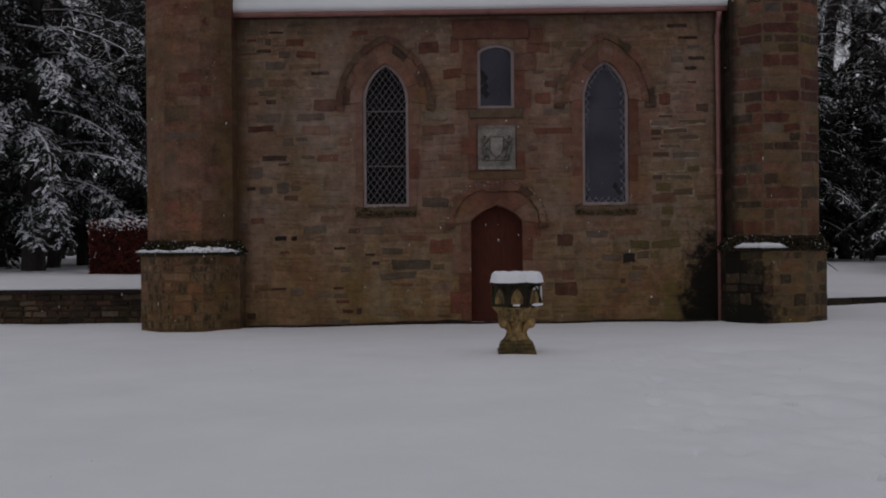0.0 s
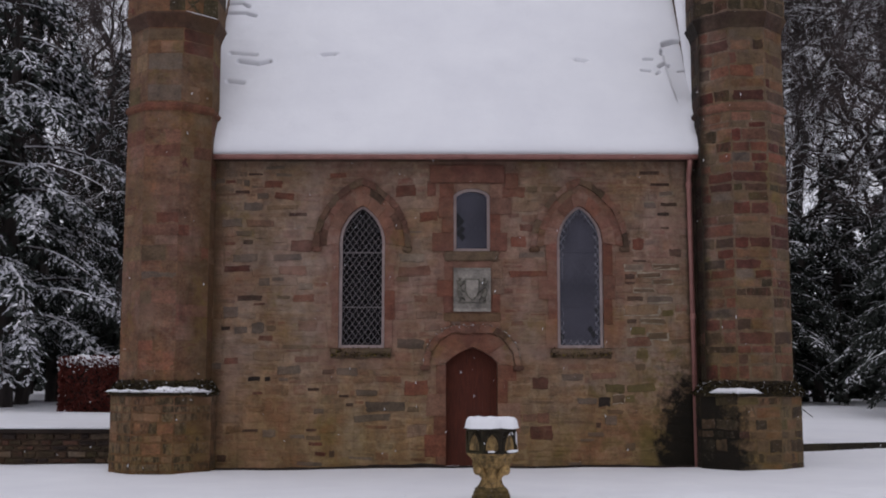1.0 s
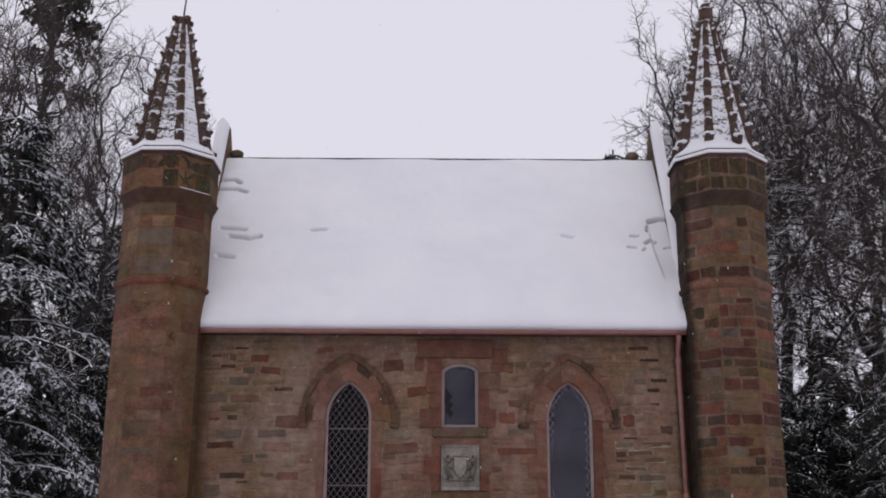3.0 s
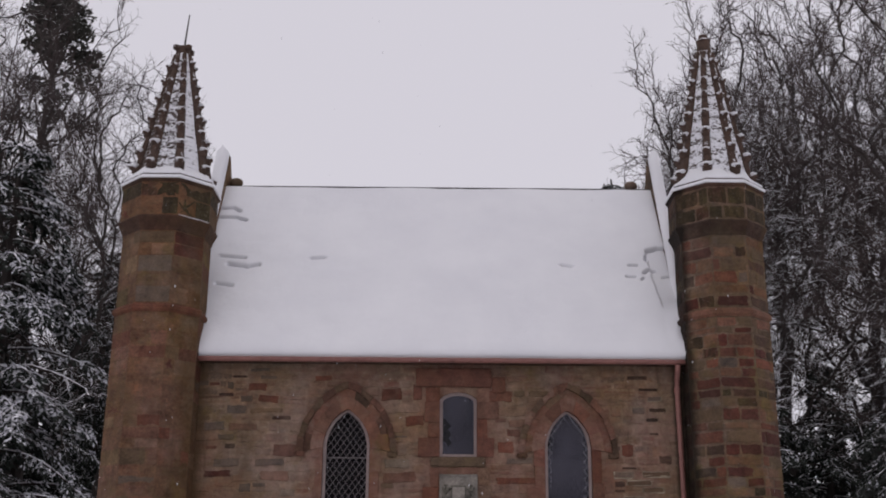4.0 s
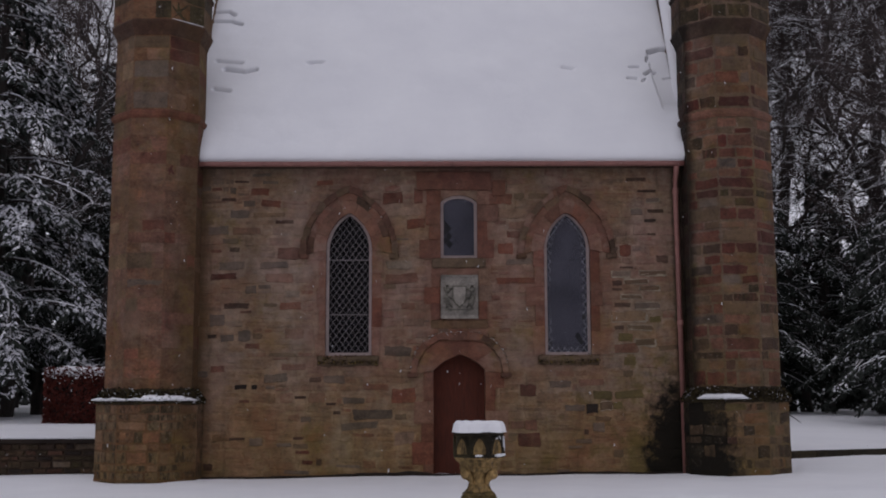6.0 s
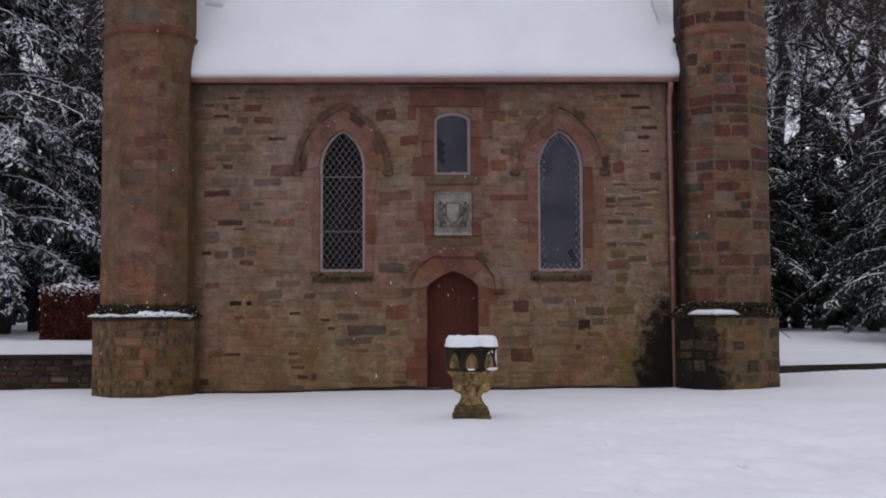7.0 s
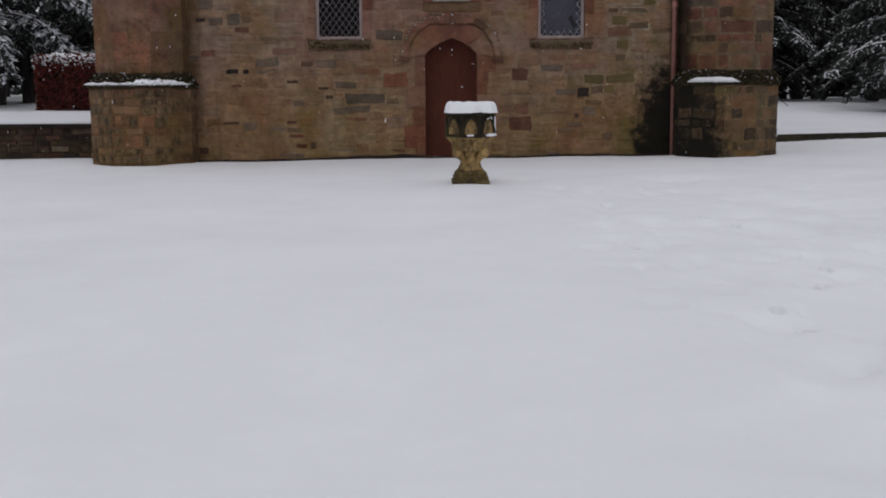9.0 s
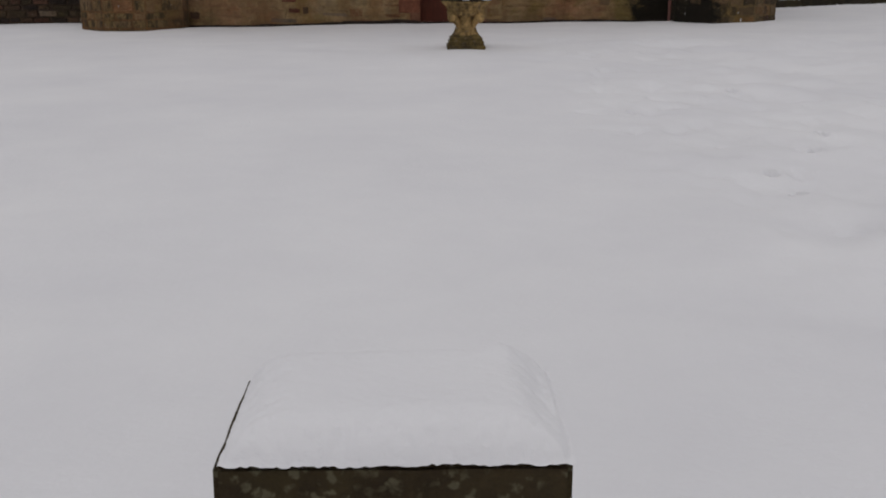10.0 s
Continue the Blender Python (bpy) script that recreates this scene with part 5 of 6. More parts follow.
for i in range(16):
    x = 6.0 + i * 0.9
    y = 3.80 + 0.367 * (x - 7.66)
    bm = bmesh.new()
    box(bm, 0.005, 0.955, 0.0, 0.12, -0.2, 0.23, 0.012)
    bm.transform(Matrix.Translation((x, y - 0.02, 0)) @ Matrix.Rotation(math.atan(0.367), 4, "Z"))
    part("kerb_stone", bm, FONTDARK, kerb)


def hedge(x0, x1, y0, y1, z0, z1):
    rng = random.Random(11)
    base = thing("beech_hedge", "clipped russet beech hedge topped with snow", "hedge")
    bm = bmesh.new()
    box(bm, x0 + 0.08, x1 - 0.08, y0 + 0.08, y1 - 0.08, z0, z1 - 0.1, 0.08)
    part("twig_core", bm, BARK, base)

    def place():
        f = rng.random()
        x, y, z = rng.uniform(x0, x1), rng.uniform(y0, y1), rng.uniform(z0, z1)
        bulge = 0.07 * noise.noise(Vector((x, y, z)) * 2)
        if f < 0.55:
            return Vector((x, y0 - bulge, z)), Vector((0, -1.2, 0)), rng.uniform(0.6, 1.3)
        if f < 0.75:
            return Vector((x, y, z1 + bulge)), Vector((0, 0, 1.0)), rng.uniform(0.6, 1.3)
        return Vector((x0 if f < 0.9 else x1, y, z)), Vector((-1.2 if f < 0.9 else 1.2, 0, 0)), rng.uniform(0.6, 1.3)

    v, f = leaf_cloud(9000, place, 0.085, rng)
    me = bpy.data.meshes.new("leaves")
    me.from_pydata(v, [], f)
    tagged(link_mesh("leaves", me, BEECH, base), kind="stuff")

    def on_top():
        z = z1 + 0.03 - abs(rng.gauss(0, 0.16))
        if rng.random() < 0.6:
            return Vector((rng.uniform(x0, x1), y0 - 0.06, z)), Vector((0, -0.4, 0.5)), rng.uniform(0.4, 1.2)
        return Vector((x0 - 0.05, rng.uniform(y0, y1), z)), Vector((-0.4, 0, 0.5)), rng.uniform(0.4, 1.2)

    tufts("snow_fleck", base, SNOW, 500, on_top, 0.075, 12, "flecks of snow caught in the top leaves")
    xs, ys = np.meshgrid(np.linspace(x0, x1, 70), np.linspace(y0, y1, 24))
    h = z1 + 0.07 + 0.09 * soft_noise(xs, ys, 0.28, 31) + 0.08 * soft_noise(xs, ys, 0.12, 32)
    edge = np.minimum(np.minimum(xs - x0, x1 - xs), np.minimum(ys - y0, y1 - ys))
    h = h - 0.22 * np.exp(-edge / 0.03)
    tagged(link_mesh("hedge_snow", grid_mesh("hedge_snow", xs, ys, h), LEDGESNOW), "patchy snow on the clipped hedge", "snow", kind="stuff")


hedge(-10.65, -7.2, 8.8, 10.0, 0.7, 2.12)

# ---- trees ----


class Sticks:
    """Gathers tapering branches into one mesh."""

    def __init__(self):
        self.v, self.f = [], []

    def add(self, pts, radii, n):
        k0 = len(self.v)
        for i, p in enumerate(pts):
            d = (pts[min(i + 1, len(pts) - 1)] - pts[max(i - 1, 0)]).normalized()
            a = d.cross(Vector((0.31, 0.17, 0.93)))
            a = a.normalized() if a.length > 0.05 else Vector((1, 0, 0))
            b = d.cross(a)
            for k in range(n):
                c, s = math.cos(2 * math.pi * k / n), math.sin(2 * math.pi * k / n)
                self.v.append(p + (a * c + b * s) * radii[i])
        for i in range(len(pts) - 1):
            q = k0 + i * n
            if len(pts) == 2 and n == 3:
                # a twig ends in a point
                self.v[-3:] = [pts[1]]
                self.f += [(q + k, q + (k + 1) % 3, q + 3) for k in range(3)]
                break
            for k in range(n):
                self.f.append((q + k, q + (k + 1) % n, q + n + (k + 1) % n, q + n + k))

    def mesh(self, name):
        me = bpy.data.meshes.new(name)
        me.from_pydata(self.v, [], self.f)
        return me


def bare_tree(seed, crown_z, wide, tall, pull=900, limbs=(), stem=0.98):
    """A leafless broadleaf that has grown towards the light through an uneven crown."""
    rng = np.random.default_rng(seed)
    u = rng.normal(size=(pull, 3))
    u = u / np.linalg.norm(u, axis=1)[:, None] * rng.random((pull, 1)) ** 0.42
    lobe = 1 + 0.28 * np.sin(3 * u[:, :1] + seed) * np.cos(4 * u[:, 1:2] + 2.3 * seed + 3 * u[:, 2:])
    goals = u * lobe * (wide, wide, tall) + (0, 0, crown_z)
    for p, q in limbs:
        t = rng.random((26, 1))
        goals = np.vstack([goals, np.array(p) * (1 - t) + np.array(q) * t + rng.normal(0, 0.45, (26, 3)) * t])
    start = crown_z - tall * stem
    lean = rng.normal(0, 0.05, 2)
    k = int(start / 0.45) + 2
    nodes = [np.array((lean[0] * i * 0.4 + 0.06 * math.sin(i * 0.8 + seed), lean[1] * i * 0.4 + 0.06 * math.cos(i * 0.7), -0.3 + i * (start + 0.3) / k)) for i in range(k + 1)]
    above = [i - 1 for i in range(k + 1)]
    near = np.full(len(goals), k)
    gap = np.linalg.norm(goals - nodes[k], axis=1)
    for i in range(k):
        d = np.linalg.norm(goals - nodes[i], axis=1)
        near[d < gap], gap = i, np.minimum(d, gap)
    alive = np.ones(len(goals), bool)
    way = {}
    for _ in range(120):
        if not alive.any():
            break
        fresh = []
        live = np.nonzero(alive & (gap < 3.2))[0]
        if not len(live):
            live = np.nonzero(alive)[0]
        for j in np.unique(near[live]):
            mine = live[near[live] == j]
            d = goals[mine] - nodes[j]
            d = (d / np.linalg.norm(d, axis=1)[:, None]).mean(axis=0)
            d = d + 0.25 * way.get(j, np.zeros(3)) + rng.normal(0, 0.24, 3) + 0.22 * np.array((nodes[j][0], nodes[j][1], 0.0)) / (1.0 + math.hypot(nodes[j][0], nodes[j][1]))
            d = d / np.linalg.norm(d)
            p = nodes[j] + d * 0.45
            way[len(nodes)] = d
            fresh.append(len(nodes))
            nodes.append(p)
            above.append(int(j))
        for i in fresh:
            d = np.linalg.norm(goals - nodes[i], axis=1)
            m = d < gap
            near[m] = i
            gap = np.minimum(d, gap)
        alive &= gap > 0.75
    n = len(nodes)
    kids = [[] for _ in range(n)]
    area = np.zeros(n)
    for i in range(n - 1, 0, -1):
        if not kids[i]:
            area[i] = 0.02 ** 2.0
        area[above[i]] += area[i]
        kids[above[i]].append(i)
    radius = area ** (1 / 2.0)
    # limbs wind as they grow
    pts = [Vector(p) + (0.4 if i > k else 0.12) * Vector(noise.noise_vector(Vector(p) * 0.75 + Vector((seed, 0, 0)))) for i, p in enumerate(nodes)]
    wood, fine = Sticks(), Sticks()
    ends = [(0, 0)]
    while ends:
        a, i = ends.pop()
        line, rad = ([pts[a], pts[i]], [radius[i], radius[i]]) if a != i else ([pts[i]], [radius[i] * 1.25])
        while kids[i]:
            order = sorted(kids[i], key=lambda c: -radius[c])
            ends += [(i, c) for c in order[1:]]
            i = order[0]
            line.append(pts[i])
            rad.append(radius[i])
        if len(line) > 1:
            (wood if max(rad) > 0.05 else fine).add(line, [max(r, 0.010) for r in rad], 8 if max(rad) > 0.12 else 5 if max(rad) > 0.05 else 3)
    pick = random.Random(seed)
    for i in range(k + 1, n):
        if radius[i] > 0.10:
            continue
        d = Vector(way[i])
        for c in range(2 if kids[i] else 3):
            side = d.cross(Vector((pick.gauss(0, 1), pick.gauss(0, 1), pick.gauss(0, 1)))).normalized()
            e = (d + side * (pick.uniform(0.6, 1.5) if c else 0.3) + Vector((0, 0, 0.04))).normalized()
            p, l = pts[i], pick.uniform(0.55, 1.15)
            line = [p]
            for _ in range(3):
                e = (e + Vector((pick.gauss(0, 0.16), pick.gauss(0, 0.16), pick.gauss(0.06, 0.16)))).normalized()
                line.append(line[-1] + e * l / 3)
            fine.add(line, [0.015, 0.012, 0.010, 0.006], 3)
            across = e.cross(Vector((pick.gauss(0, 1), pick.gauss(0, 1), pick.gauss(0, 1)))).normalized()
            for j in range(5):
                f = 0.25 + 0.18 * j
                o = line[int(f * 3)].lerp(line[min(int(f * 3) + 1, 3)], f * 3 - int(f * 3))
                g = (e + across * (1 if j % 2 else -1) * pick.uniform(0.6, 1.2) + Vector((pick.gauss(0, 0.2), pick.gauss(0, 0.2), pick.gauss(0.1, 0.2)))).normalized()
                l2 = l * pick.uniform(0.3, 0.5)
                fine.add([o, o + g * l2], [0.010, 0.005], 3)
                q = (g + Vector((pick.gauss(0, 0.6), pick.gauss(0, 0.6), pick.gauss(0.1, 0.5)))).normalized()
                fine.add([o + g * l2 * 0.5, o + g * l2 * 0.5 + q * l2 * 0.6], [0.008, 0.004], 3)
    base = thing("bare_tree", "tall leafless broadleaf tree with snow-dusted twigs", "tree", "bare trees behind the chapel")
    link_mesh("trunk", wood.mesh("trunk"), BARK, base)
    tagged(link_mesh("crown", fine.mesh("crown"), TWIG, base), "dense crown of fine bare twigs")
    return base


def evergreen(seed, height, reach, bare=0.05, fine=1.0, laden=1.0):
    """A broad dark evergreen with drooping, snow-laden boughs."""
    rng = random.Random(seed)
    wood = Sticks()
    v, f = [], []
    pads = [[], []]

    def pad(p, d, l, w, t):
        side = d.cross(Vector((0, 0, 1))).normalized()
        k = len(pads[0])
        m = p + d * l * 0.55
        pads[0].extend([p, m + side * w, m + Vector((0, 0, t)), m - side * w, p + d * l - Vector((0, 0, 0.01))])
        pads[1].extend([(k, k + 1, k + 2), (k, k + 2, k + 3), (k + 4, k + 2, k + 1), (k + 4, k + 3, k + 2)])

    def spray(p, d, l, w, t):
        side = d.cross(Vector((0, 0, 1)))
        side = side.normalized() if side.length > 0.05 else Vector((1, 0, 0))
        side = (side + Vector((0, 0, rng.uniform(-0.5, 0.5)))).normalized()
        up = side.cross(d)
        k = len(v)
        m = p + d * l * rng.uniform(0.35, 0.6)
        v.extend([p, m + side * w - up * t, m + up * t * 0.6, m - side * w - up * t, p + d * l])
        f.extend([(k, k + 1, k + 2), (k, k + 2, k + 3), (k + 4, k + 2, k + 1), (k + 4, k + 3, k + 2)])

    wood.add([Vector((0, 0, -0.3)), Vector((0.05, 0, height * 0.5)), Vector((0, 0.05, height))], [0.28, 0.17, 0.03], 8)
    z = height * bare
    while z < height * 0.985:
        f_up = (z - height * bare) / (height * (1 - bare))
        L0 = reach * (1 - f_up) ** 0.75 * (0.55 + 0.45 * min(1, f_up * 5 + 0.3))
        for b in range(rng.choice((3, 4, 4, 5))):
            a = rng.uniform(0, 2 * math.pi)
            L = L0 * rng.uniform(0.55, 1.2) + 0.25
            d = Vector((math.cos(a), math.sin(a), rng.uniform(0.05, 0.45)))
            p = Vector((0, 0, z + rng.uniform(-0.2, 0.2)))
            n = max(3, int(L / (0.27 / fine)))
            pts = [p.copy()]
            for i in range(n):
                d = (d + Vector((rng.gauss(0, 0.07), rng.gauss(0, 0.07), -1.15 / n))).normalized()
                p = p + d * L / n
                pts.append(p.copy())
            wood.add(pts, [0.05 * (1 - i / (n + 1)) + 0.006 for i in range(n + 1)], 4)
            for i in range(1, n + 1):
                fr = i / n
                if laden > 1 and i > 2 and rng.random() < 0.75:
                    for _ in range(3):
                        o = pts[i] + Vector((rng.gauss(0, 0.13), rng.gauss(0, 0.13), rng.uniform(0.03, 0.08)))
                        w = Vector((d.x + rng.gauss(0, 0.5), d.y + rng.gauss(0, 0.5), d.z * 0.6 - rng.uniform(0.0, 0.3))).normalized()
                        pad(o, w, rng.uniform(0.10, 0.24), rng.uniform(0.025, 0.06), rng.uniform(0.015, 0.04))
                for s in (-1, 1):
                    for _ in range(2):
                        side = d.cross(Vector((0, 0, 1))).normalized() * s
                        e = (d * rng.uniform(0.3, 1.0) + side * rng.uniform(0.4, 1.1) + Vector((0, 0, rng.uniform(-0.42, 0.12)))).normalized()
                        ll = (0.25 + 0.5 * (1 - fr)) * rng.uniform(0.6, 1.2)
                        o = pts[i] + Vector((rng.gauss(0, 0.05), rng.gauss(0, 0.05), rng.gauss(0, 0.05)))
                        for c in range(4):
                            w = (e + Vector((rng.gauss(0, 0.3), rng.gauss(0, 0.3), rng.gauss(0, 0.2) - 0.12 * c))).normalized()
                            at, ll2, ww = o + e * ll * c / 4, rng.uniform(0.13, 0.30) / fine ** 0.7, rng.uniform(0.028, 0.065) / fine ** 0.7
                            spray(at, w, ll2, ww, rng.uniform(0.02, 0.045) / fine ** 0.7)
                            if fr > 0.25 and fine == 1.0 and rng.random() < 0.55 * laden:
                                for half in (0.0, 0.5):
                                    pad(at + w * ll2 * half + Vector((rng.gauss(0, 0.02), rng.gauss(0, 0.02), 0.022)), w, ll2 * rng.uniform(0.35, 0.6), ww * rng.uniform(0.4, 0.8), rng.uniform(0.012, 0.03))
        z += 0.34 + 0.12 * rng.random()
    base = thing("evergreen_tree", "dark evergreen tree with drooping snow-laden boughs", "tree", "evergreens round the chapel")
    link_mesh("trunk", wood.mesh("trunk"), BARK, base)
    me = bpy.data.meshes.new("crown")
    me.from_pydata(v, [], f)
    tagged(link_mesh("crown", me, FROSTED if laden > 1 else NEEDLES, base), "dark needled boughs laden with snow")
    me = bpy.data.meshes.new("bough_snow")
    me.from_pydata(pads[0], [], pads[1])
    tagged(link_mesh("bough_snow", me, BOUGHSNOW, base), "pads of snow lying on the boughs", kind="stuff")
    return base


def pine(seed, height):
    """A dark pine: a bare leaning stem, rising limbs and flattened clumps of needles."""
    rng = random.Random(seed)
    wood, v, f = Sticks(), [], []
    stem = [Vector((0.25 * math.sin(i * 0.9 + seed), 0.2 * math.cos(i * 0.7), height * i / 8 - 0.3)) for i in range(9)]
    wood.add(stem, [0.30 - 0.028 * i for i in range(9)], 8)
    for k in range(26):
        h = rng.uniform(0.77, 0.985)
        a, reach = rng.uniform(0, 2 * math.pi), height * 0.15 * rng.uniform(0.3, 1.2) * (1.25 - h)
        foot = stem[min(7, int(h * 8))]
        tip = Vector((foot.x + reach * math.cos(a), foot.y + reach * math.sin(a), height * h + rng.uniform(0.2, 1.0)))
        mid = foot.lerp(tip, 0.5) + Vector((0, 0, -0.25))
        wood.add([foot, mid, tip], [0.09, 0.06, 0.025], 5)
        wide = rng.uniform(0.5, 1.05)

        def place():
            d = Vector((rng.gauss(0, 1), rng.gauss(0, 1), rng.gauss(0, 1))).normalized() * rng.random() ** 0.5
            return tip + Vector((d.x * wide, d.y * wide, d.z * wide * 0.5)), d * 0.7 + Vector((0, 0, 0.4)), rng.uniform(0.5, 1.2)

        cv, cf = leaf_cloud(230, place, 0.22, rng)
        n = len(v)
        v += cv
        f += [tuple(n + i for i in face) for face in cf]
    base = thing("pine_tree", "tall dark pine with clumps of needles dusted with snow", "tree", "pines behind the chapel")
    link_mesh("trunk", wood.mesh("trunk"), BARK, base)
    me = bpy.data.meshes.new("crown")
    me.from_pydata(v, [], f)
    tagged(link_mesh("crown", me, PINENEEDLES, base), "clumps of dark needles")
    return base


def stand(tree, x, y, turn, size, z=None):
    x = x - 1.2
    m = pose(x, y, float(ground_height(np.array([x]), np.array([y]))[0]) - 0.05 if z is None else z, 0, 0, turn)
    ob = copy_thing(tree, m)
    ob.scale = (size, size, size)
    return ob


BARE = [bare_tree(5, 13.2, 4.6, 8.8, 620, (((0.5, 0, 6.6), (3.4, -0.6, 9.0)), ((-0.5, 0, 6.0), (-4.5, -1.0, 8.6))), 0.75),
        bare_tree(12, 13.6, 5.2, 9.4, 760, (((-0.4, 0, 6.0), (-4.6, -1.2, 8.6)), ((-0.4, 0, 7.5), (-4.8, -0.2, 9.6))), 0.45),
        bare_tree(23, 14.0, 3.7, 8.6, 430, (), 0.1)]
GREEN = [evergreen(3, 11.5, 4.4, 0.15, 1.0, 1.1), evergreen(8, 9.0, 3.6, 0.19, 1.0, 0.3), evergreen(15, 15.0, 3.4, 0.12, 1.0, 0.5)]
FAR = evergreen(29, 14.0, 3.8, 0.04, 0.24)
PINE = pine(6, 27.0)
YEW = evergreen(41, 8.5, 3.9, 0.15, 0.75, 0.0)


def settle(tree, x, y, turn, size):
    x = x - 1.2
    tree.location, tree.rotation_euler, tree.scale = (x, y, float(ground_height(np.array([x]), np.array([y]))[0]) - 0.05), (0, 0, radians(turn)), (size, size, size)


settle(BARE[0], -12.7, 14.5, 20, 0.9)
settle(BARE[1], 18.2, 12.5, 0, 1.14)
settle(BARE[2], 12.1, 22.0, 200, 0.98)
for k, x, y, turn, size in ((1, -16.0, 18.0, 130, 1.05), (2, -12.9, 25.0, 10, 1.05), (2, -18.6, 24.0, 250, 1.15), (2, -17.6, 13.0, 300, 0.95),
                            (0, 15.4, 23.5, 160, 1.02), (1, 18.6, 22.0, 250, 1.05), (2, 16.6, 30.0, 330, 1.35), (2, 20.6, 28.0, 60, 1.4), (2, 13.8, 27.0, 130, 1.1), (2, 14.6, 31.0, 75, 1.3), (2, -15.6, 34.0, 200, 1.25), (2, 17.0, 36.0, 20, 1.6), (0, 20.0, 26.0, 215, 1.3), (2, 21.4, 24.0, 15, 1.2)):
    stand(BARE[k], x, y, turn, size)
stand(GREEN[2], 8.6, 26.0, 15, 1.25)
settle(GREEN[0], -12.3, 12.0, 0, 1.28)
settle(GREEN[1], 15.4, 13.0, 40, 0.95)
settle(GREEN[2], -18.4, 17.5, 80, 0.95)
for k, x, y, turn, size in ((1, -12.6, 17.0, 200, 0.8), (0, -19.0, 12.0, 120, 1.1), (2, -14.6, 25.5, 30, 0.9), (2, -12.2, 22.0, 60, 0.92),
                            (1, 18.6, 15.0, 210, 1.15), (1, 13.2, 20.0, 300, 0.85), (1, 16.2, 23.5, 20, 1.1), (2, 13.6, 27.5, 140, 0.55)):
    stand(GREEN[k], x, y, turn, size)
settle(PINE, -16.9, 26.0, 0, 1.0)
settle(YEW, 12.6, 20.5, 0, 0.82)
for x, y, turn, size in ((16.6, 19.0, 100, 0.8), (15.2, 25.0, 220, 0.92), (18.8, 24.0, 310, 0.95), (11.8, 28.0, 40, 0.9), (-15.0, 16.0, 70, 0.95), (-10.6, 20.0, 150, 0.8)):
    stand(YEW, x, y, turn, size)


def limb_tree():
    """A leaning broadleaf with one long low limb, snow lying along it."""
    rng = random.Random(31)
    base = thing("leaning_tree", "leafless leaning tree with a long snow-topped low limb", "tree")
    wood, fine = Sticks(), Sticks()
    wood.add([Vector((-17.2, 12.6, 0.3)), Vector((-16.9, 12.4, 4.0)), Vector((-16.2, 12.0, 8.0)), Vector((-15.9, 11.9, 12.5)), Vector((-15.4, 11.7, 17.0))], [0.30, 0.25, 0.2, 0.13, 0.04], 8)
    limb = [(-16.4, 12.1, 7.4), (-15.2, 11.8, 8.1), (-13.7, 11.5, 8.0), (-12.9, 11.4, 7.75), (-12.1, 11.3, 7.8), (-11.2, 11.2, 7.5), (-10.4, 11.2, 7.1)]
    fork = [(-12.9, 11.4, 7.75), (-12.2, 11.3, 7.2), (-11.5, 11.3, 6.85), (-11.1, 11.2, 6.2), (-10.9, 11.2, 5.4)]
    for line, r0 in ((limb, 0.11), (fork, 0.07)):
        pts = [Vector(p) + Vector((0, 0, rng.gauss(0, 0.05))) for p in line]
        wood.add(pts, [max(0.018, r0 * (1 - i / len(pts))) for i in range(len(pts))], 6)
        for i in range(2, len(pts)):
            for _ in range(7):
                d = Vector((rng.gauss(0.3, 0.6), rng.gauss(0, 0.5), rng.gauss(0.1, 0.7))).normalized()
                p, l = pts[i - 1].lerp(pts[i], rng.random()), rng.uniform(0.4, 1.0)
                tip = p + d * l
                fine.add([p, p + d * l * 0.5 + Vector((0, 0, rng.gauss(0, 0.06))), tip], [0.016, 0.012, 0.007], 3)
                for _ in range(5):
                    q = p + d * l * rng.uniform(0.2, 1.0)
                    e = (d + Vector((rng.gauss(0, 0.7), rng.gauss(0, 0.7), rng.gauss(0, 0.7)))).normalized()
                    fine.add([q, q + e * rng.uniform(0.15, 0.4)], [0.010, 0.005], 3)
    link_mesh("trunk", wood.mesh("trunk"), LADENBARK, base)
    tagged(link_mesh("spray", fine.mesh("spray"), LADENBARK, base), kind="stuff")


limb_tree()
# the wood goes on behind the chapel
settle(FAR, -17.0, 36.0, 0, 1.0)
for x, y, turn, size in ((-20.5, 24.0, 50, 0.9), (-23.0, 40.0, 130, 1.1), (-15.5, 40.0, 170, 0.9), (-27.0, 32.0, 10, 1.0),
                         (20.5, 27.0, 50, 0.55), (14.0, 36.0, 80, 0.6), (24.0, 38.0, 140, 0.8), (18.0, 42.0, 300, 0.7), (20.0, 33.0, 75, 0.6), (16.0, 39.0, 120, 0.65)):
    stand(FAR, x, y, turn, size)
# unseen evergreens added behind the viewpoint, dark shapes for the glass to reflect
rng = random.Random(77)
for i in range(5):
    a = radians(100 + i * 160 / 4 + rng.uniform(-3, 3))
    d = rng.uniform(46, 60)
    stand(FAR, d * math.sin(a), -8 + d * math.cos(a), rng.uniform(0, 360), rng.uniform(1.0, 1.5))

# ---- masonry, stone by stone ----


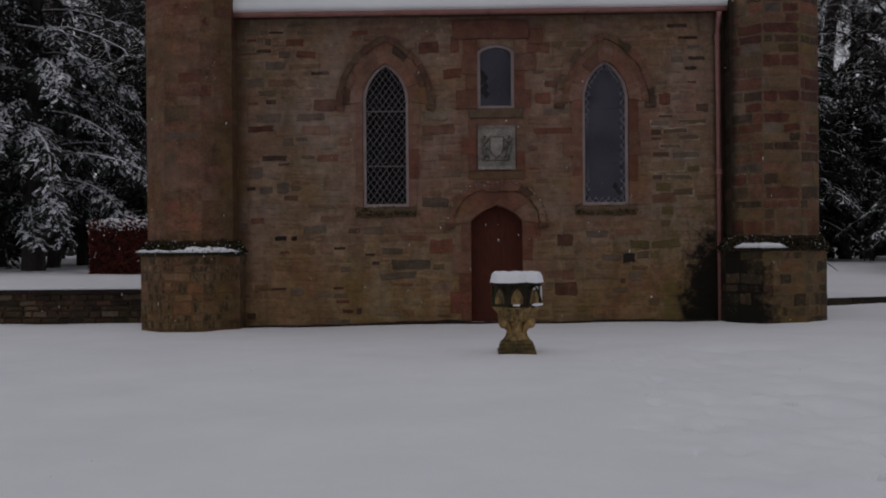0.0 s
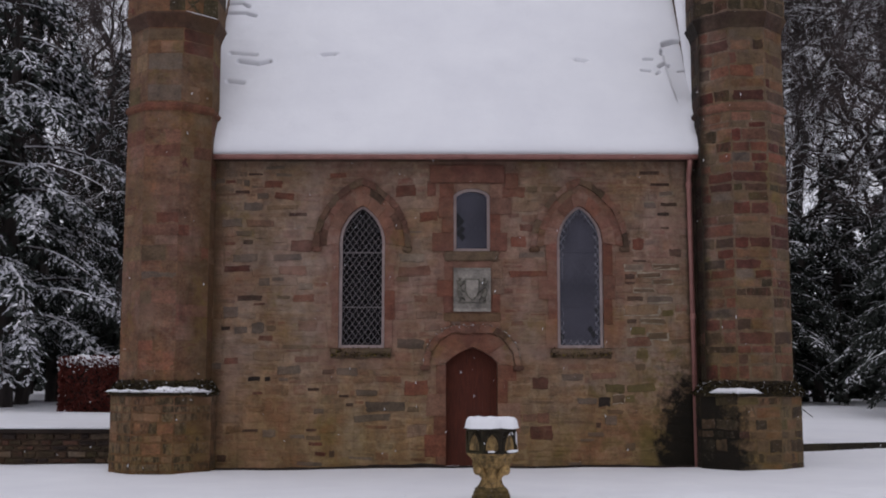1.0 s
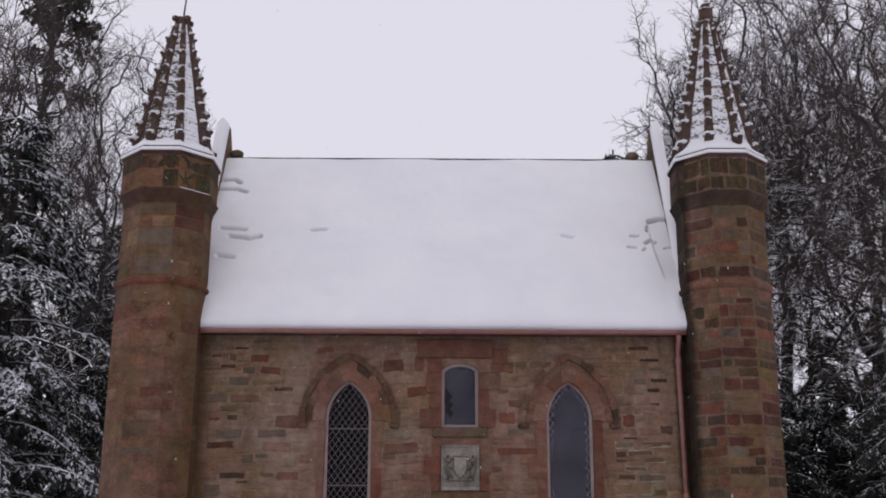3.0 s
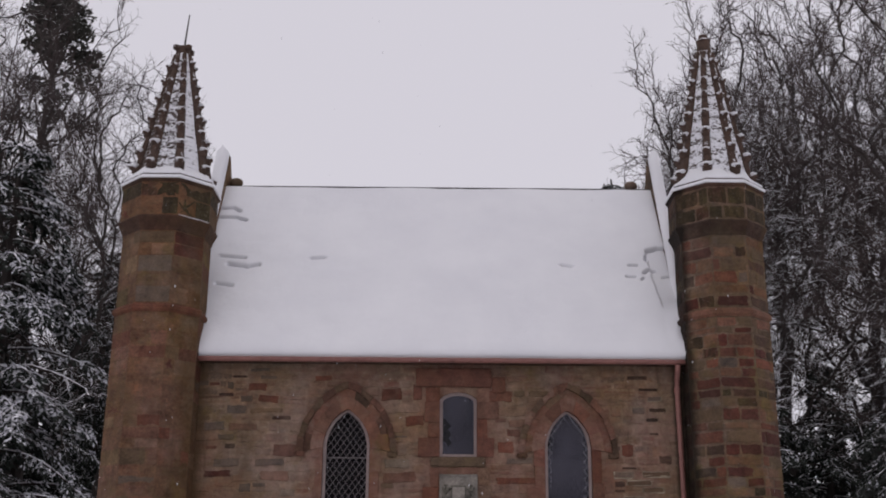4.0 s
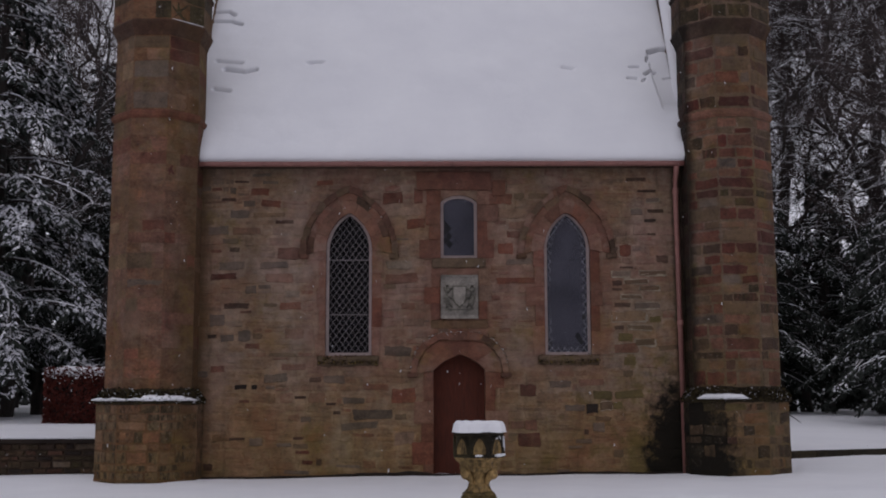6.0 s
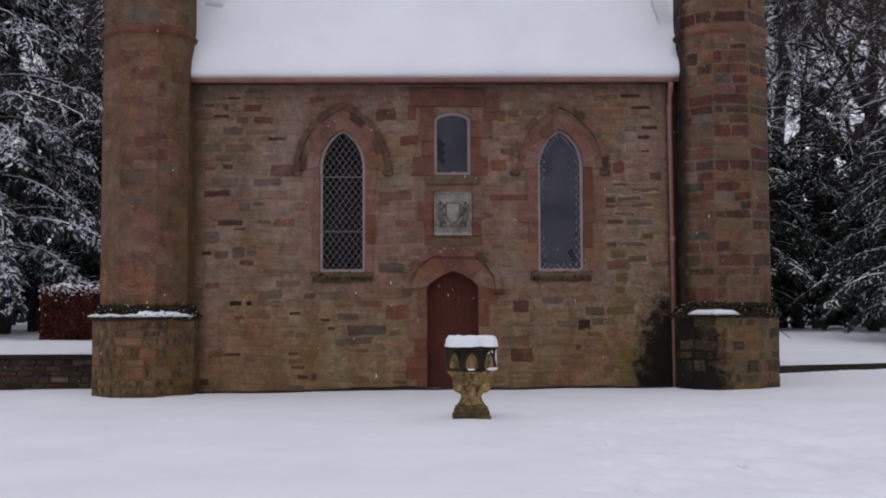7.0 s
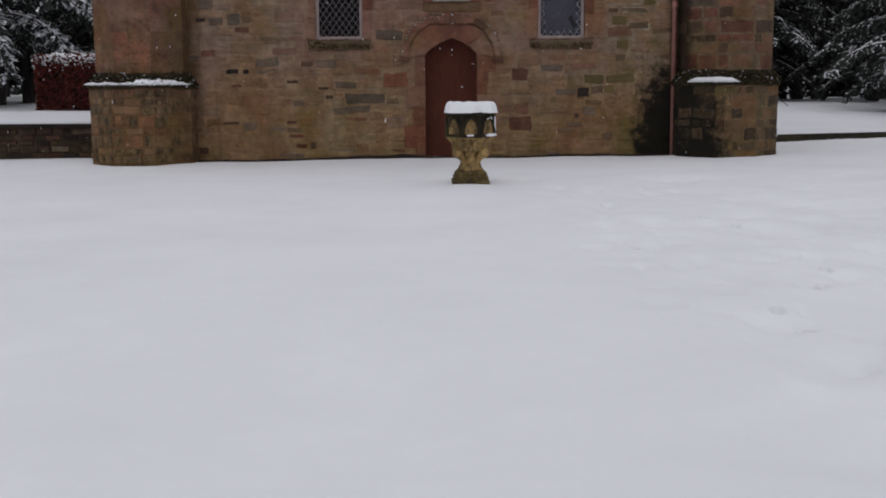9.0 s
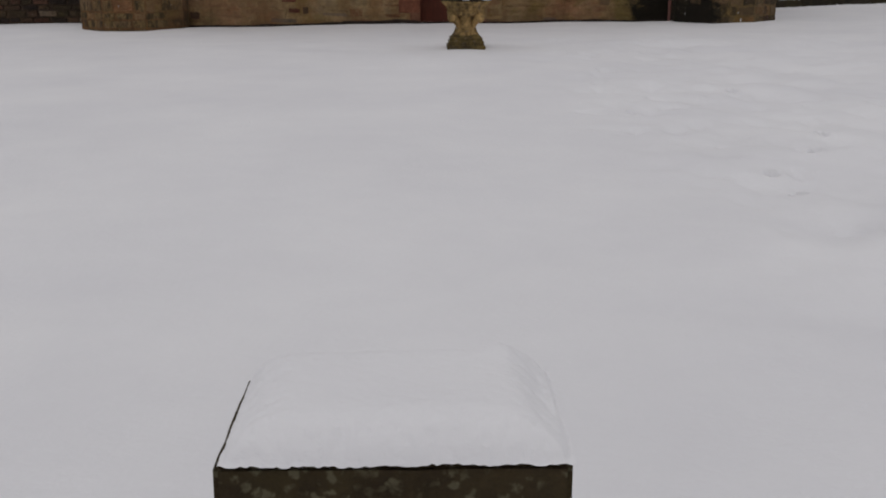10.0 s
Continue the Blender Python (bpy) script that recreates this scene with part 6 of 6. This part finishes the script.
def unit_stone(mat, seed, power, wobble, inset):
    """A block 1 x 1 x 1 with chipped corners and an uneven outline and a face towards -y, its back at y = 0."""
    rng = random.Random(seed)
    side = [(-0.5, -0.5), (0.5, -0.5), (0.5, 0.5), (-0.5, 0.5)]
    ring = []
    for i in range(4):
        (ax, az), (bx, bz) = side[i], side[(i + 1) % 4]
        cut = (0.035 if ax != bx else 0.13) * power * rng.uniform(0.3, 1.5)
        end = (0.035 if ax != bx else 0.13) * power * rng.uniform(0.3, 1.5)
        for f in (cut, 0.36 + rng.uniform(-0.1, 0.1), 0.66 + rng.uniform(-0.1, 0.1), 1 - end):
            off = wobble * rng.random()
            x, z = ax + (bx - ax) * f, az + (bz - az) * f
            ring.append((x * (1 - (off * 0.5 if ax == bx else 0)), z * (1 - (off if ax != bx else 0))))
    n = len(ring)
    v = [(x, 0.0, z) for x, z in ring] + [(x * (1 - inset * rng.uniform(0.7, 1.3)), -0.9 + rng.uniform(-0.1, 0.1), z * (1 - 1.8 * inset * rng.uniform(0.7, 1.3))) for x, z in ring] + [(rng.uniform(-0.2, 0.2), -1.0, rng.uniform(-0.2, 0.2))]
    f = [(i, (i + 1) % n, n + (i + 1) % n, n + i) for i in range(n)] + [(n + i, n + (i + 1) % n, 2 * n) for i in range(n)]
    me = bpy.data.meshes.new("stone")
    me.from_pydata(v, [], f)
    me.materials.append(mat)
    return me


RUBBLE = {k: [unit_stone(m, s, 1.5, 0.30, 0.03) for s in range(9)] for k, m in STONES.items()}
ASHLAR = {k: [unit_stone(m, s + 20, 0.6, 0.08, 0.02) for s in range(7)] for k, m in STONES.items()}


def lay(stones, parent, name, units=None, tilt=0.03):
    """Each stone as an object: centre, turn, size and kind."""
    rng = random.Random(len(stones))
    for c, turn, size, kind in stones:
        ob = new(name, rng.choice((units or RUBBLE)[kind]))
        ob.parent = parent
        ob.location, ob.rotation_euler, ob.scale = c, (0, rng.gauss(0, tilt), turn), size


def lay_joined(stones, parent, name, units=None, tilt=0.03):
    """Stones joined into one mesh."""
    rng = random.Random(len(stones))
    kinds = list(STONES)
    v, f, mi = [], [], []
    for c, turn, size, kind in stones:
        me = rng.choice((units or RUBBLE)[kind])
        k, co, si, lean = len(v), math.cos(turn), math.sin(turn), rng.gauss(0, tilt)
        for p in me.vertices:
            x, y, z = p.co.x * size[0], p.co.y * size[1], p.co.z * size[2]
            x, z = x + z * lean, z - x * lean
            v.append((c[0] + x * co - y * si, c[1] + x * si + y * co, c[2] + z))
        for p in me.polygons:
            f.append([k + i for i in p.vertices])
            mi.append(kinds.index(kind))
    me = bpy.data.meshes.new(name)
    me.from_pydata(v, [], f)
    me.polygons.foreach_set("material_index", mi)
    return tagged(link_mesh(name, me, [STONES[k] for k in kinds], parent), kind="stuff")


def hood_half(z, half, spring, apex):
    if z < spring or z > apex:
        return 0.0
    h = apex - spring
    R = (half * half + h * h) / (2 * half)
    return max(0.0, half - R + math.sqrt(max(0.0, R * R - (z - spring) ** 2)))


def taken(z0, z1):
    """Stretches of a course that dressed stone fills already."""
    z = (z0 + z1) / 2
    out = []
    for cx in WINDOWS:
        if 1.97 < z < 2.16:
            out.append((cx - 0.60, cx + 0.60))
        elif 2.16 <= z < 4.06:
            out.append((cx - 0.63, cx + 0.63))
        elif 4.06 <= z < 5.30:
            w = hood_half(z, 0.88, 4.05, 5.28)
            out.append((cx - w, cx + w))
    if z < 1.88:
        out.append((-0.72, 0.72))
    elif z < 2.56:
        w = hood_half(z, 0.87, 1.84, 2.56)
        out.append((-w, w))
    if 2.66 < z < 2.82:
        out.append((-0.52, 0.54))
    elif 2.82 <= z < 3.78:
        out.append((-0.58, 0.58))
    elif 3.78 <= z < 3.965:
        out.append((-0.5, 0.5))
    elif 3.965 <= z < 5.25:
        out.append((-0.66, 0.66))
    elif 5.25 <= z < 5.6:
        out.append((-0.78, 0.88))
    return sorted(out)


# stones of the front that stand out: middle x and z, width, height, kind
WEST_UPPER = [
    (-4.52, 5.28, 0.19, 0.07, "red"), (-3.72, 5.23, 0.36, 0.15, "red"), (-3.51, 5.01, 0.40, 0.15, "red"), (-3.91, 5.01, 0.23, 0.13, "grey"), (-4.09, 4.81, 0.37, 0.17, "slate"),
    (-3.54, 4.79, 0.63, 0.09, "tan"), (-3.25, 4.66, 0.37, 0.08, "dark"), (-4.48, 4.50, 0.41, 0.18, "slate"), (-3.95, 4.49, 0.55, 0.15, "pink"), (-4.25, 4.30, 0.32, 0.11, "slate"),
    (-3.14, 4.07, 0.52, 0.24, "red"), (-4.29, 5.08, 0.29, 0.07, "dark"), (-3.69, 5.55, 0.39, 0.07, "grey"), (-4.06, 5.42, 0.28, 0.05, "dark"), (-3.52, 5.41, 0.31, 0.07, "slate"),
    (-2.50, 5.40, 0.32, 0.11, "red"), (-4.22, 5.25, 0.12, 0.14, "grey"), (-4.17, 4.14, 0.20, 0.09, "dark"), (-4.51, 4.11, 0.21, 0.06, "red"), (-4.22, 3.84, 0.51, 0.16, "slate"),
    (-3.43, 3.85, 0.55, 0.15, "slate")]
WEST_MIDDLE = [
    (-4.37, 3.64, 0.52, 0.13, "darkred"), (-3.32, 3.60, 0.55, 0.19, "pink"), (-3.08, 3.31, 0.28, 0.14, "grey"), (-4.12, 3.09, 0.49, 0.11, "dark"), (-3.12, 3.09, 0.43, 0.16, "red"),
    (-3.94, 2.98, 0.23, 0.05, "red"), (-4.46, 2.83, 0.29, 0.25, "slate"), (-3.96, 2.54, 0.25, 0.22, "slate"), (-4.27, 2.50, 0.26, 0.15, "slate"), (-3.04, 2.58, 0.37, 0.21, "pink"),
    (-3.81, 2.35, 0.29, 0.11, "red"), (-4.55, 2.53, 0.17, 0.08, "dark"), (-4.44, 1.93, 0.28, 0.14, "red"), (-4.01, 1.60, 0.24, 0.09, "black"), (-3.76, 1.60, 0.11, 0.09, "black"),
    (-3.04, 1.96, 0.47, 0.13, "pink"), (-3.28, 2.12, 0.30, 0.05, "pink"), (-2.64, 1.73, 0.23, 0.10, "dark"), (-2.29, 1.73, 0.41, 0.16, "slate")]
WEST_LOWER = [
    (-2.91, 1.41, 0.22, 0.06, "dark"), (-3.47, 1.59, 0.18, 0.07, "grey"), (-3.37, 1.76, 0.45, 0.18, "grey"), (-3.94, 1.34, 0.19, 0.06, "red"), (-2.35, 1.29, 0.19, 0.05, "dark"),
    (-2.86, 0.42, 0.26, 0.07, "darkred"), (-2.24, 1.13, 0.14, 0.07, "dark"), (-2.81, 1.01, 0.20, 0.10, "slate"), (-4.06, 0.66, 0.31, 0.05, "dark"), (-3.71, 0.61, 0.26, 0.16, "slate"),
    (-3.19, 0.55, 0.29, 0.08, "slate"), (-2.94, 0.67, 0.21, 0.05, "dark"), (-4.57, 0.16, 0.18, 0.14, "dark"), (-2.56, 0.24, 0.10, 0.14, "dark"), (-2.77, 0.24, 0.21, 0.08, "darkred"),
    (-1.93, 1.35, 0.42, 0.13, "grey"), (-1.58, 1.10, 0.77, 0.21, "grey"), (-1.83, 0.89, 0.71, 0.14, "grey"), (-1.01, 0.66, 0.38, 0.25, "buff")]
CENTRE = [
    (-1.23, 5.11, 0.39, 0.26, "red"), (-1.07, 4.84, 0.82, 0.18, "buff"), (-0.80, 4.62, 0.36, 0.20, "red"), (-0.75, 5.15, 0.17, 0.35, "red"), (-1.11, 3.84, 0.50, 0.18, "grey"),
    (-1.06, 3.59, 0.63, 0.21, "red"), (-0.84, 2.78, 0.41, 0.15, "buff"), (-1.13, 2.25, 0.53, 0.20, "grey"), (-1.02, 1.43, 0.46, 0.31, "red"), (0.73, 5.08, 0.57, 0.23, "red"),
    (1.02, 4.41, 0.26, 0.15, "red"), (0.88, 4.14, 0.31, 0.23, "red"), (1.06, 3.55, 0.75, 0.13, "red"), (0.99, 4.81, 0.56, 0.19, "buff"), (1.12, 4.59, 0.41, 0.15, "pink"),
    (1.28, 0.62, 0.44, 0.28, "darkred"), (1.31, 0.89, 0.24, 0.21, "red"), (1.06, 0.90, 0.26, 0.16, "pink"), (1.26, 1.53, 0.31, 0.24, "red"), (1.85, 1.64, 0.42, 0.14, "slate"),
    (2.43, 1.67, 0.49, 0.14, "pink")]
EAST_UPPER = [
    (3.33, 5.45, 0.41, 0.08, "dark"), (3.53, 5.23, 0.39, 0.06, "dark"), (3.34, 4.83, 0.23, 0.12, "slate"), (3.69, 4.85, 0.32, 0.08, "dark"), (3.58, 4.67, 0.24, 0.07, "dark"),
    (3.61, 4.41, 0.16, 0.04, "dark"), (3.79, 3.94, 0.24, 0.16, "dark"), (3.12, 3.79, 0.28, 0.04, "dark"), (3.02, 3.67, 0.39, 0.12, "grey"), (3.61, 3.68, 0.53, 0.10, "umber"),
    (2.94, 3.50, 0.19, 0.11, "dark"), (3.30, 3.52, 0.47, 0.09, "umber"), (3.54, 3.40, 0.39, 0.08, "umber"), (2.94, 3.38, 0.19, 0.05, "dark"), (3.20, 3.24, 0.40, 0.07, "umber"),
    (3.03, 3.09, 0.32, 0.09, "dark"), (3.49, 3.08, 0.49, 0.13, "slate"), (3.14, 2.88, 0.68, 0.21, "tan"), (3.10, 4.11, 0.24, 0.24, "red"), (3.64, 5.06, 0.26, 0.09, "slate")]
EAST_LOWER = [
    (2.96, 2.67, 0.18, 0.08, "dark"), (3.36, 2.67, 0.50, 0.09, "umber"), (3.63, 2.82, 0.21, 0.13, "moss"), (3.07, 2.49, 0.28, 0.16, "moss"), (3.43, 2.40, 0.39, 0.14, "umber"),
    (3.00, 2.28, 0.68, 0.20, "red"), (2.43, 1.19, 0.23, 0.19, "black"), (2.63, 1.43, 0.38, 0.18, "moss"), (2.69, 1.24, 0.24, 0.17, "umber"), (2.90, 1.25, 0.18, 0.14, "moss"),
    (2.63, 1.01, 0.31, 0.09, "umber"), (2.55, 0.85, 0.23, 0.19, "slate"), (2.32, 0.77, 0.09, 0.10, "dark"), (2.27, 0.60, 0.31, 0.09, "slate"), (3.14, 2.06, 0.23, 0.18, "moss"),
    (3.58, 1.03, 0.22, 0.08, "dark"), (2.11, 0.50, 0.27, 0.06, "slate"), (3.12, 1.44, 0.55, 0.16, "moss")]
SINGLE = WEST_UPPER + WEST_MIDDLE + WEST_LOWER + CENTRE + EAST_UPPER + EAST_LOWER


def kind_at(x, z, rng):
    n = noise.noise(Vector((x * 0.5, z * 0.5, 4)))
    warm = 0.7 if abs(x) < 1.3 else 0.35 if abs(abs(x) - 2.03) < 1.1 else 0.0
    w = {"soft_buff": 1.7, "soft_tan": 0.5 + (0.8 if z < 2.2 or x > 2.6 else 0.0), "soft_grey": 0.4 + (0.3 if z > 3.0 else 0.0) + 0.6 * max(0, n), "soft_pink": 0.25 + warm + max(0, -n) * 0.4, "soft_red": 0.06 + warm * 0.5, "slate": 0.08, "umber": 0.06 + (0.25 if x > 2.5 else 0)}
    return rng.choices(list(w), list(w.values()))[0]


def facade_stones():
    rng = random.Random(42)
    low, high = [], []
    z = -0.12
    while z < EAVE - 0.06:
        h = rng.uniform(0.10, 0.235) if z > 0.3 else rng.uniform(0.16, 0.26)
        if EAVE - z - h < 0.1:
            h = EAVE - z - 0.02
        free, x = [], WL - 0.05
        held = [(mx - w / 2, mx + w / 2) for mx, mz, w, sh, _ in SINGLE if min(z + h, mz + sh / 2) - max(z, mz - sh / 2) > 0.3 * min(h, sh)]
        for a, b in sorted(taken(z, z + h) + held):
            if a > x:
                free.append((x, a))
            x = max(x, b)
        free.append((x, WR + 0.1))
        for a, b in free:
            if b - a < 0.07:
                continue
            x = a
            while x < b - 0.02:
                w = rng.uniform(0.15, 0.55) * (1.3 if rng.random() < 0.15 else 1)
                if b - x - w < 0.16:
                    w = b - x
                parts = [(z, h)]
                if h > 0.14 and rng.random() < 0.34:
                    k = rng.uniform(0.4, 0.6)
                    parts = [(z, h * k), (z + h * k, h * (1 - k))]
                for zz, hh in parts:
                    gw, gh = rng.uniform(0.008, 0.05), rng.uniform(0.006, 0.04)
                    s = ((x + w / 2 + rng.uniform(-0.3, 0.3) * gw, 0.016, zz + hh / 2 + rng.uniform(-0.3, 0.3) * gh), 0.0, (w - gw, rng.uniform(0.005, 0.018), hh - gh), kind_at(x + w / 2, zz + hh / 2, rng))
                    (low if zz < 2.05 else high).append(s)
                x += w
        z += h
    for mx, mz, w, h, kind in SINGLE:
        s = ((mx, 0.016, mz), 0.0, (w, rng.uniform(0.014, 0.019), h), kind)
        (low if mz < 2.05 else high).append(s)
    return low, high


low, high = facade_stones()
if len(low) > 300:
    high += low[:-300]
    low = low[-300:]
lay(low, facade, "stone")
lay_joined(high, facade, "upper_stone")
# pale pointing squeezed out round the stones of the drier end
rng = random.Random(8)
squeezed = []
for mx, mz, w, h, kind in EAST_UPPER + EAST_LOWER:
    if mz > 1.2 and kind not in ("dark", "moss"):
        for _ in range(2):
            squeezed.append(((mx + rng.uniform(-0.02, 0.02), 0.0155, mz + rng.uniform(-0.014, 0.01)), 0.0, (w + rng.uniform(-0.04, 0.04), rng.uniform(0.010, 0.013), h + rng.uniform(0.008, 0.035)), "lime"))
lay_joined(squeezed, facade, "pointing")


def turret_stones(cx, cy, seed, right):
    rng = random.Random(seed)
    out = []
    zones = [(-0.15, 1.30, 0.97, 0.12, 0.24), (1.58, 6.41, 0.844, 0.19, 0.34), (6.59, 7.96, 0.834, 0.22, 0.34), (8.26, 8.90, 0.91, 0.28, 0.36)]
    for z0, z1, R, lo, hi in zones:
        z = z0
        while z < z1 - 0.02:
            h = rng.uniform(lo, hi) * (rng.choice((0.5, 0.75, 0.85)) if right and 1 < z0 < 8 else rng.uniform(0.7, 0.9) if 1 < z0 < 8 and z < 4.3 else 1.0)
            if z1 - z - h < lo * 0.6:
                h = z1 - z
            for k in range(-4, 1):
                a = k * math.pi / 4
                ap, half = R * math.cos(OCT), R * math.sin(OCT)
                cuts = [-half, half]
                if z0 < 1:
                    cuts = [-half, rng.uniform(-0.5, -0.15) * half, rng.uniform(0.15, 0.5) * half, half] if rng.random() < 0.5 else [-half, rng.uniform(-0.4, 0.4) * half, half]
                elif rng.random() < (0.7 if right or z < 4.3 else 0.5):
                    cuts.insert(1, rng.uniform(-0.6, 0.6) * half)
                for u0, u1 in zip(cuts, cuts[1:]):
                    u = (u0 + u1) / 2
                    nx, ny = math.cos(a), math.sin(a)
                    tx, ty = -ny, nx
                    zz = z + h / 2
                    if z0 < 1 and right:
                        w = {"mossy": 0.8, "crown": 1.0, "umber": 0.8, "rust": 0.3, "moss": 0.2}
                    elif z0 < 1:
                        w = {"mossy": 3.0, "soft_red": 0.3, "soft_pink": 0.3, "rust": 0.25}
                    elif z0 > 8:
                        w = {"crown": 1.5, "darkred": 0.2}
                    elif right:
                        w = {"red": 1.0, "rust": 0.8, "slate": 0.25, "dark": 0.35, "umber": 0.7, "darkred": 0.9, "crown": 0.3}
                    else:
                        w = {"rust": 1.7, "red": 0.45, "soft_red": 0.25, "tan": 0.05 + (0.4 if k < -2 else 0), "slate": 0.2 if k < -1 else 0.05, "darkred": 0.18, "soft_pink": 0.25, "umber": 0.15, "ochre": 0.05 + (0.35 if k < -2 else 0)}
                    kind = rng.choices(list(w), list(w.values()))[0]
                    c = (cx + nx * (ap - 0.004) + tx * u, cy + ny * (ap - 0.004) + ty * u, zz)
                    gap = rng.choice((0.004, 0.014, 0.034)) if right and 1 < z0 < 8 else rng.choice((0.0, 0.005, 0.014)) if z0 > 1 else rng.uniform(0.0, 0.02)
                    out.append((c, a + math.pi / 2, (u1 - u0 + 0.004 - gap, rng.uniform(0.006, 0.016) * (1 if right or z0 < 1 else 0.5), h + 0.002 - gap * 0.8), kind))
            z += h
    return out


for base, (cx, cy), seed, right in ((turrets[0], TOWERS[0], 4, False), (turrets[1], TOWERS[1], 9, True)):
    st = turret_stones(cx, cy, seed, right)
    near = [s for s in st if s[0][1] < cy - 0.3]
    foot = [s for s in near if s[0][2] < 1.4]
    near = [s for s in near if s[0][2] >= 1.4]
    lay(foot, base, "plinth_stone", RUBBLE, 0.03)
    lay(near[:300], base, "stone", RUBBLE if right else ASHLAR, 0.015 if right else 0.005)
    lay_joined([s for s in st if s[0][1] >= cy - 0.3] + near[300:], base, "side_stone", RUBBLE if right else ASHLAR, 0.01)

rng = random.Random(13)
stones, z = [], -0.05
while z < 0.5:
    h = rng.uniform(0.09, 0.16)
    h = min(h, 0.55 - z)
    x = -13.5
    while x < -6.3:
        w = rng.uniform(0.15, 0.45)
        stones.append(((x + w / 2, 1.504, z + h / 2), 0.0, (w - 0.02, rng.uniform(0.02, 0.05), h - 0.018), rng.choice(("crown", "crown", "dark", "slate", "black"))))
        x += w
    z += h
lay(stones[:300], low_wall, "stone")

# ---- falling snow ----
rng = random.Random(99)
v, f = [], []
for i in range(420):
    d = rng.uniform(3.5, 19.0)
    x = -0.4 + d * rng.uniform(-0.46, 0.46)
    y = -20.4 + d
    z = 1.5 + d * rng.uniform(-0.22, 0.62)
    if z < 0.4 or y > -1.6:
        continue
    r, l = rng.uniform(0.0015, 0.003) * (0.5 + d * 0.05), rng.uniform(2.0, 5.0)
    k = len(v)
    lean = rng.uniform(-0.15, 0.15)
    v += [(x + r, y, z), (x, y + r, z), (x - r, y, z), (x, y - r, z), (x + lean * r * l, y, z + r * l), (x - lean * r * l, y, z - r * l)]
    f += [(k + a, k + (a + 1) % 4, k + 4) for a in range(4)] + [(k + (a + 1) % 4, k + a, k + 5) for a in range(4)]
me = bpy.data.meshes.new("falling_snow")
me.from_pydata(v, [], f)
tagged(link_mesh("falling_snow", me, SNOW), "scattered snowflakes falling through the air", "snow", kind="stuff")
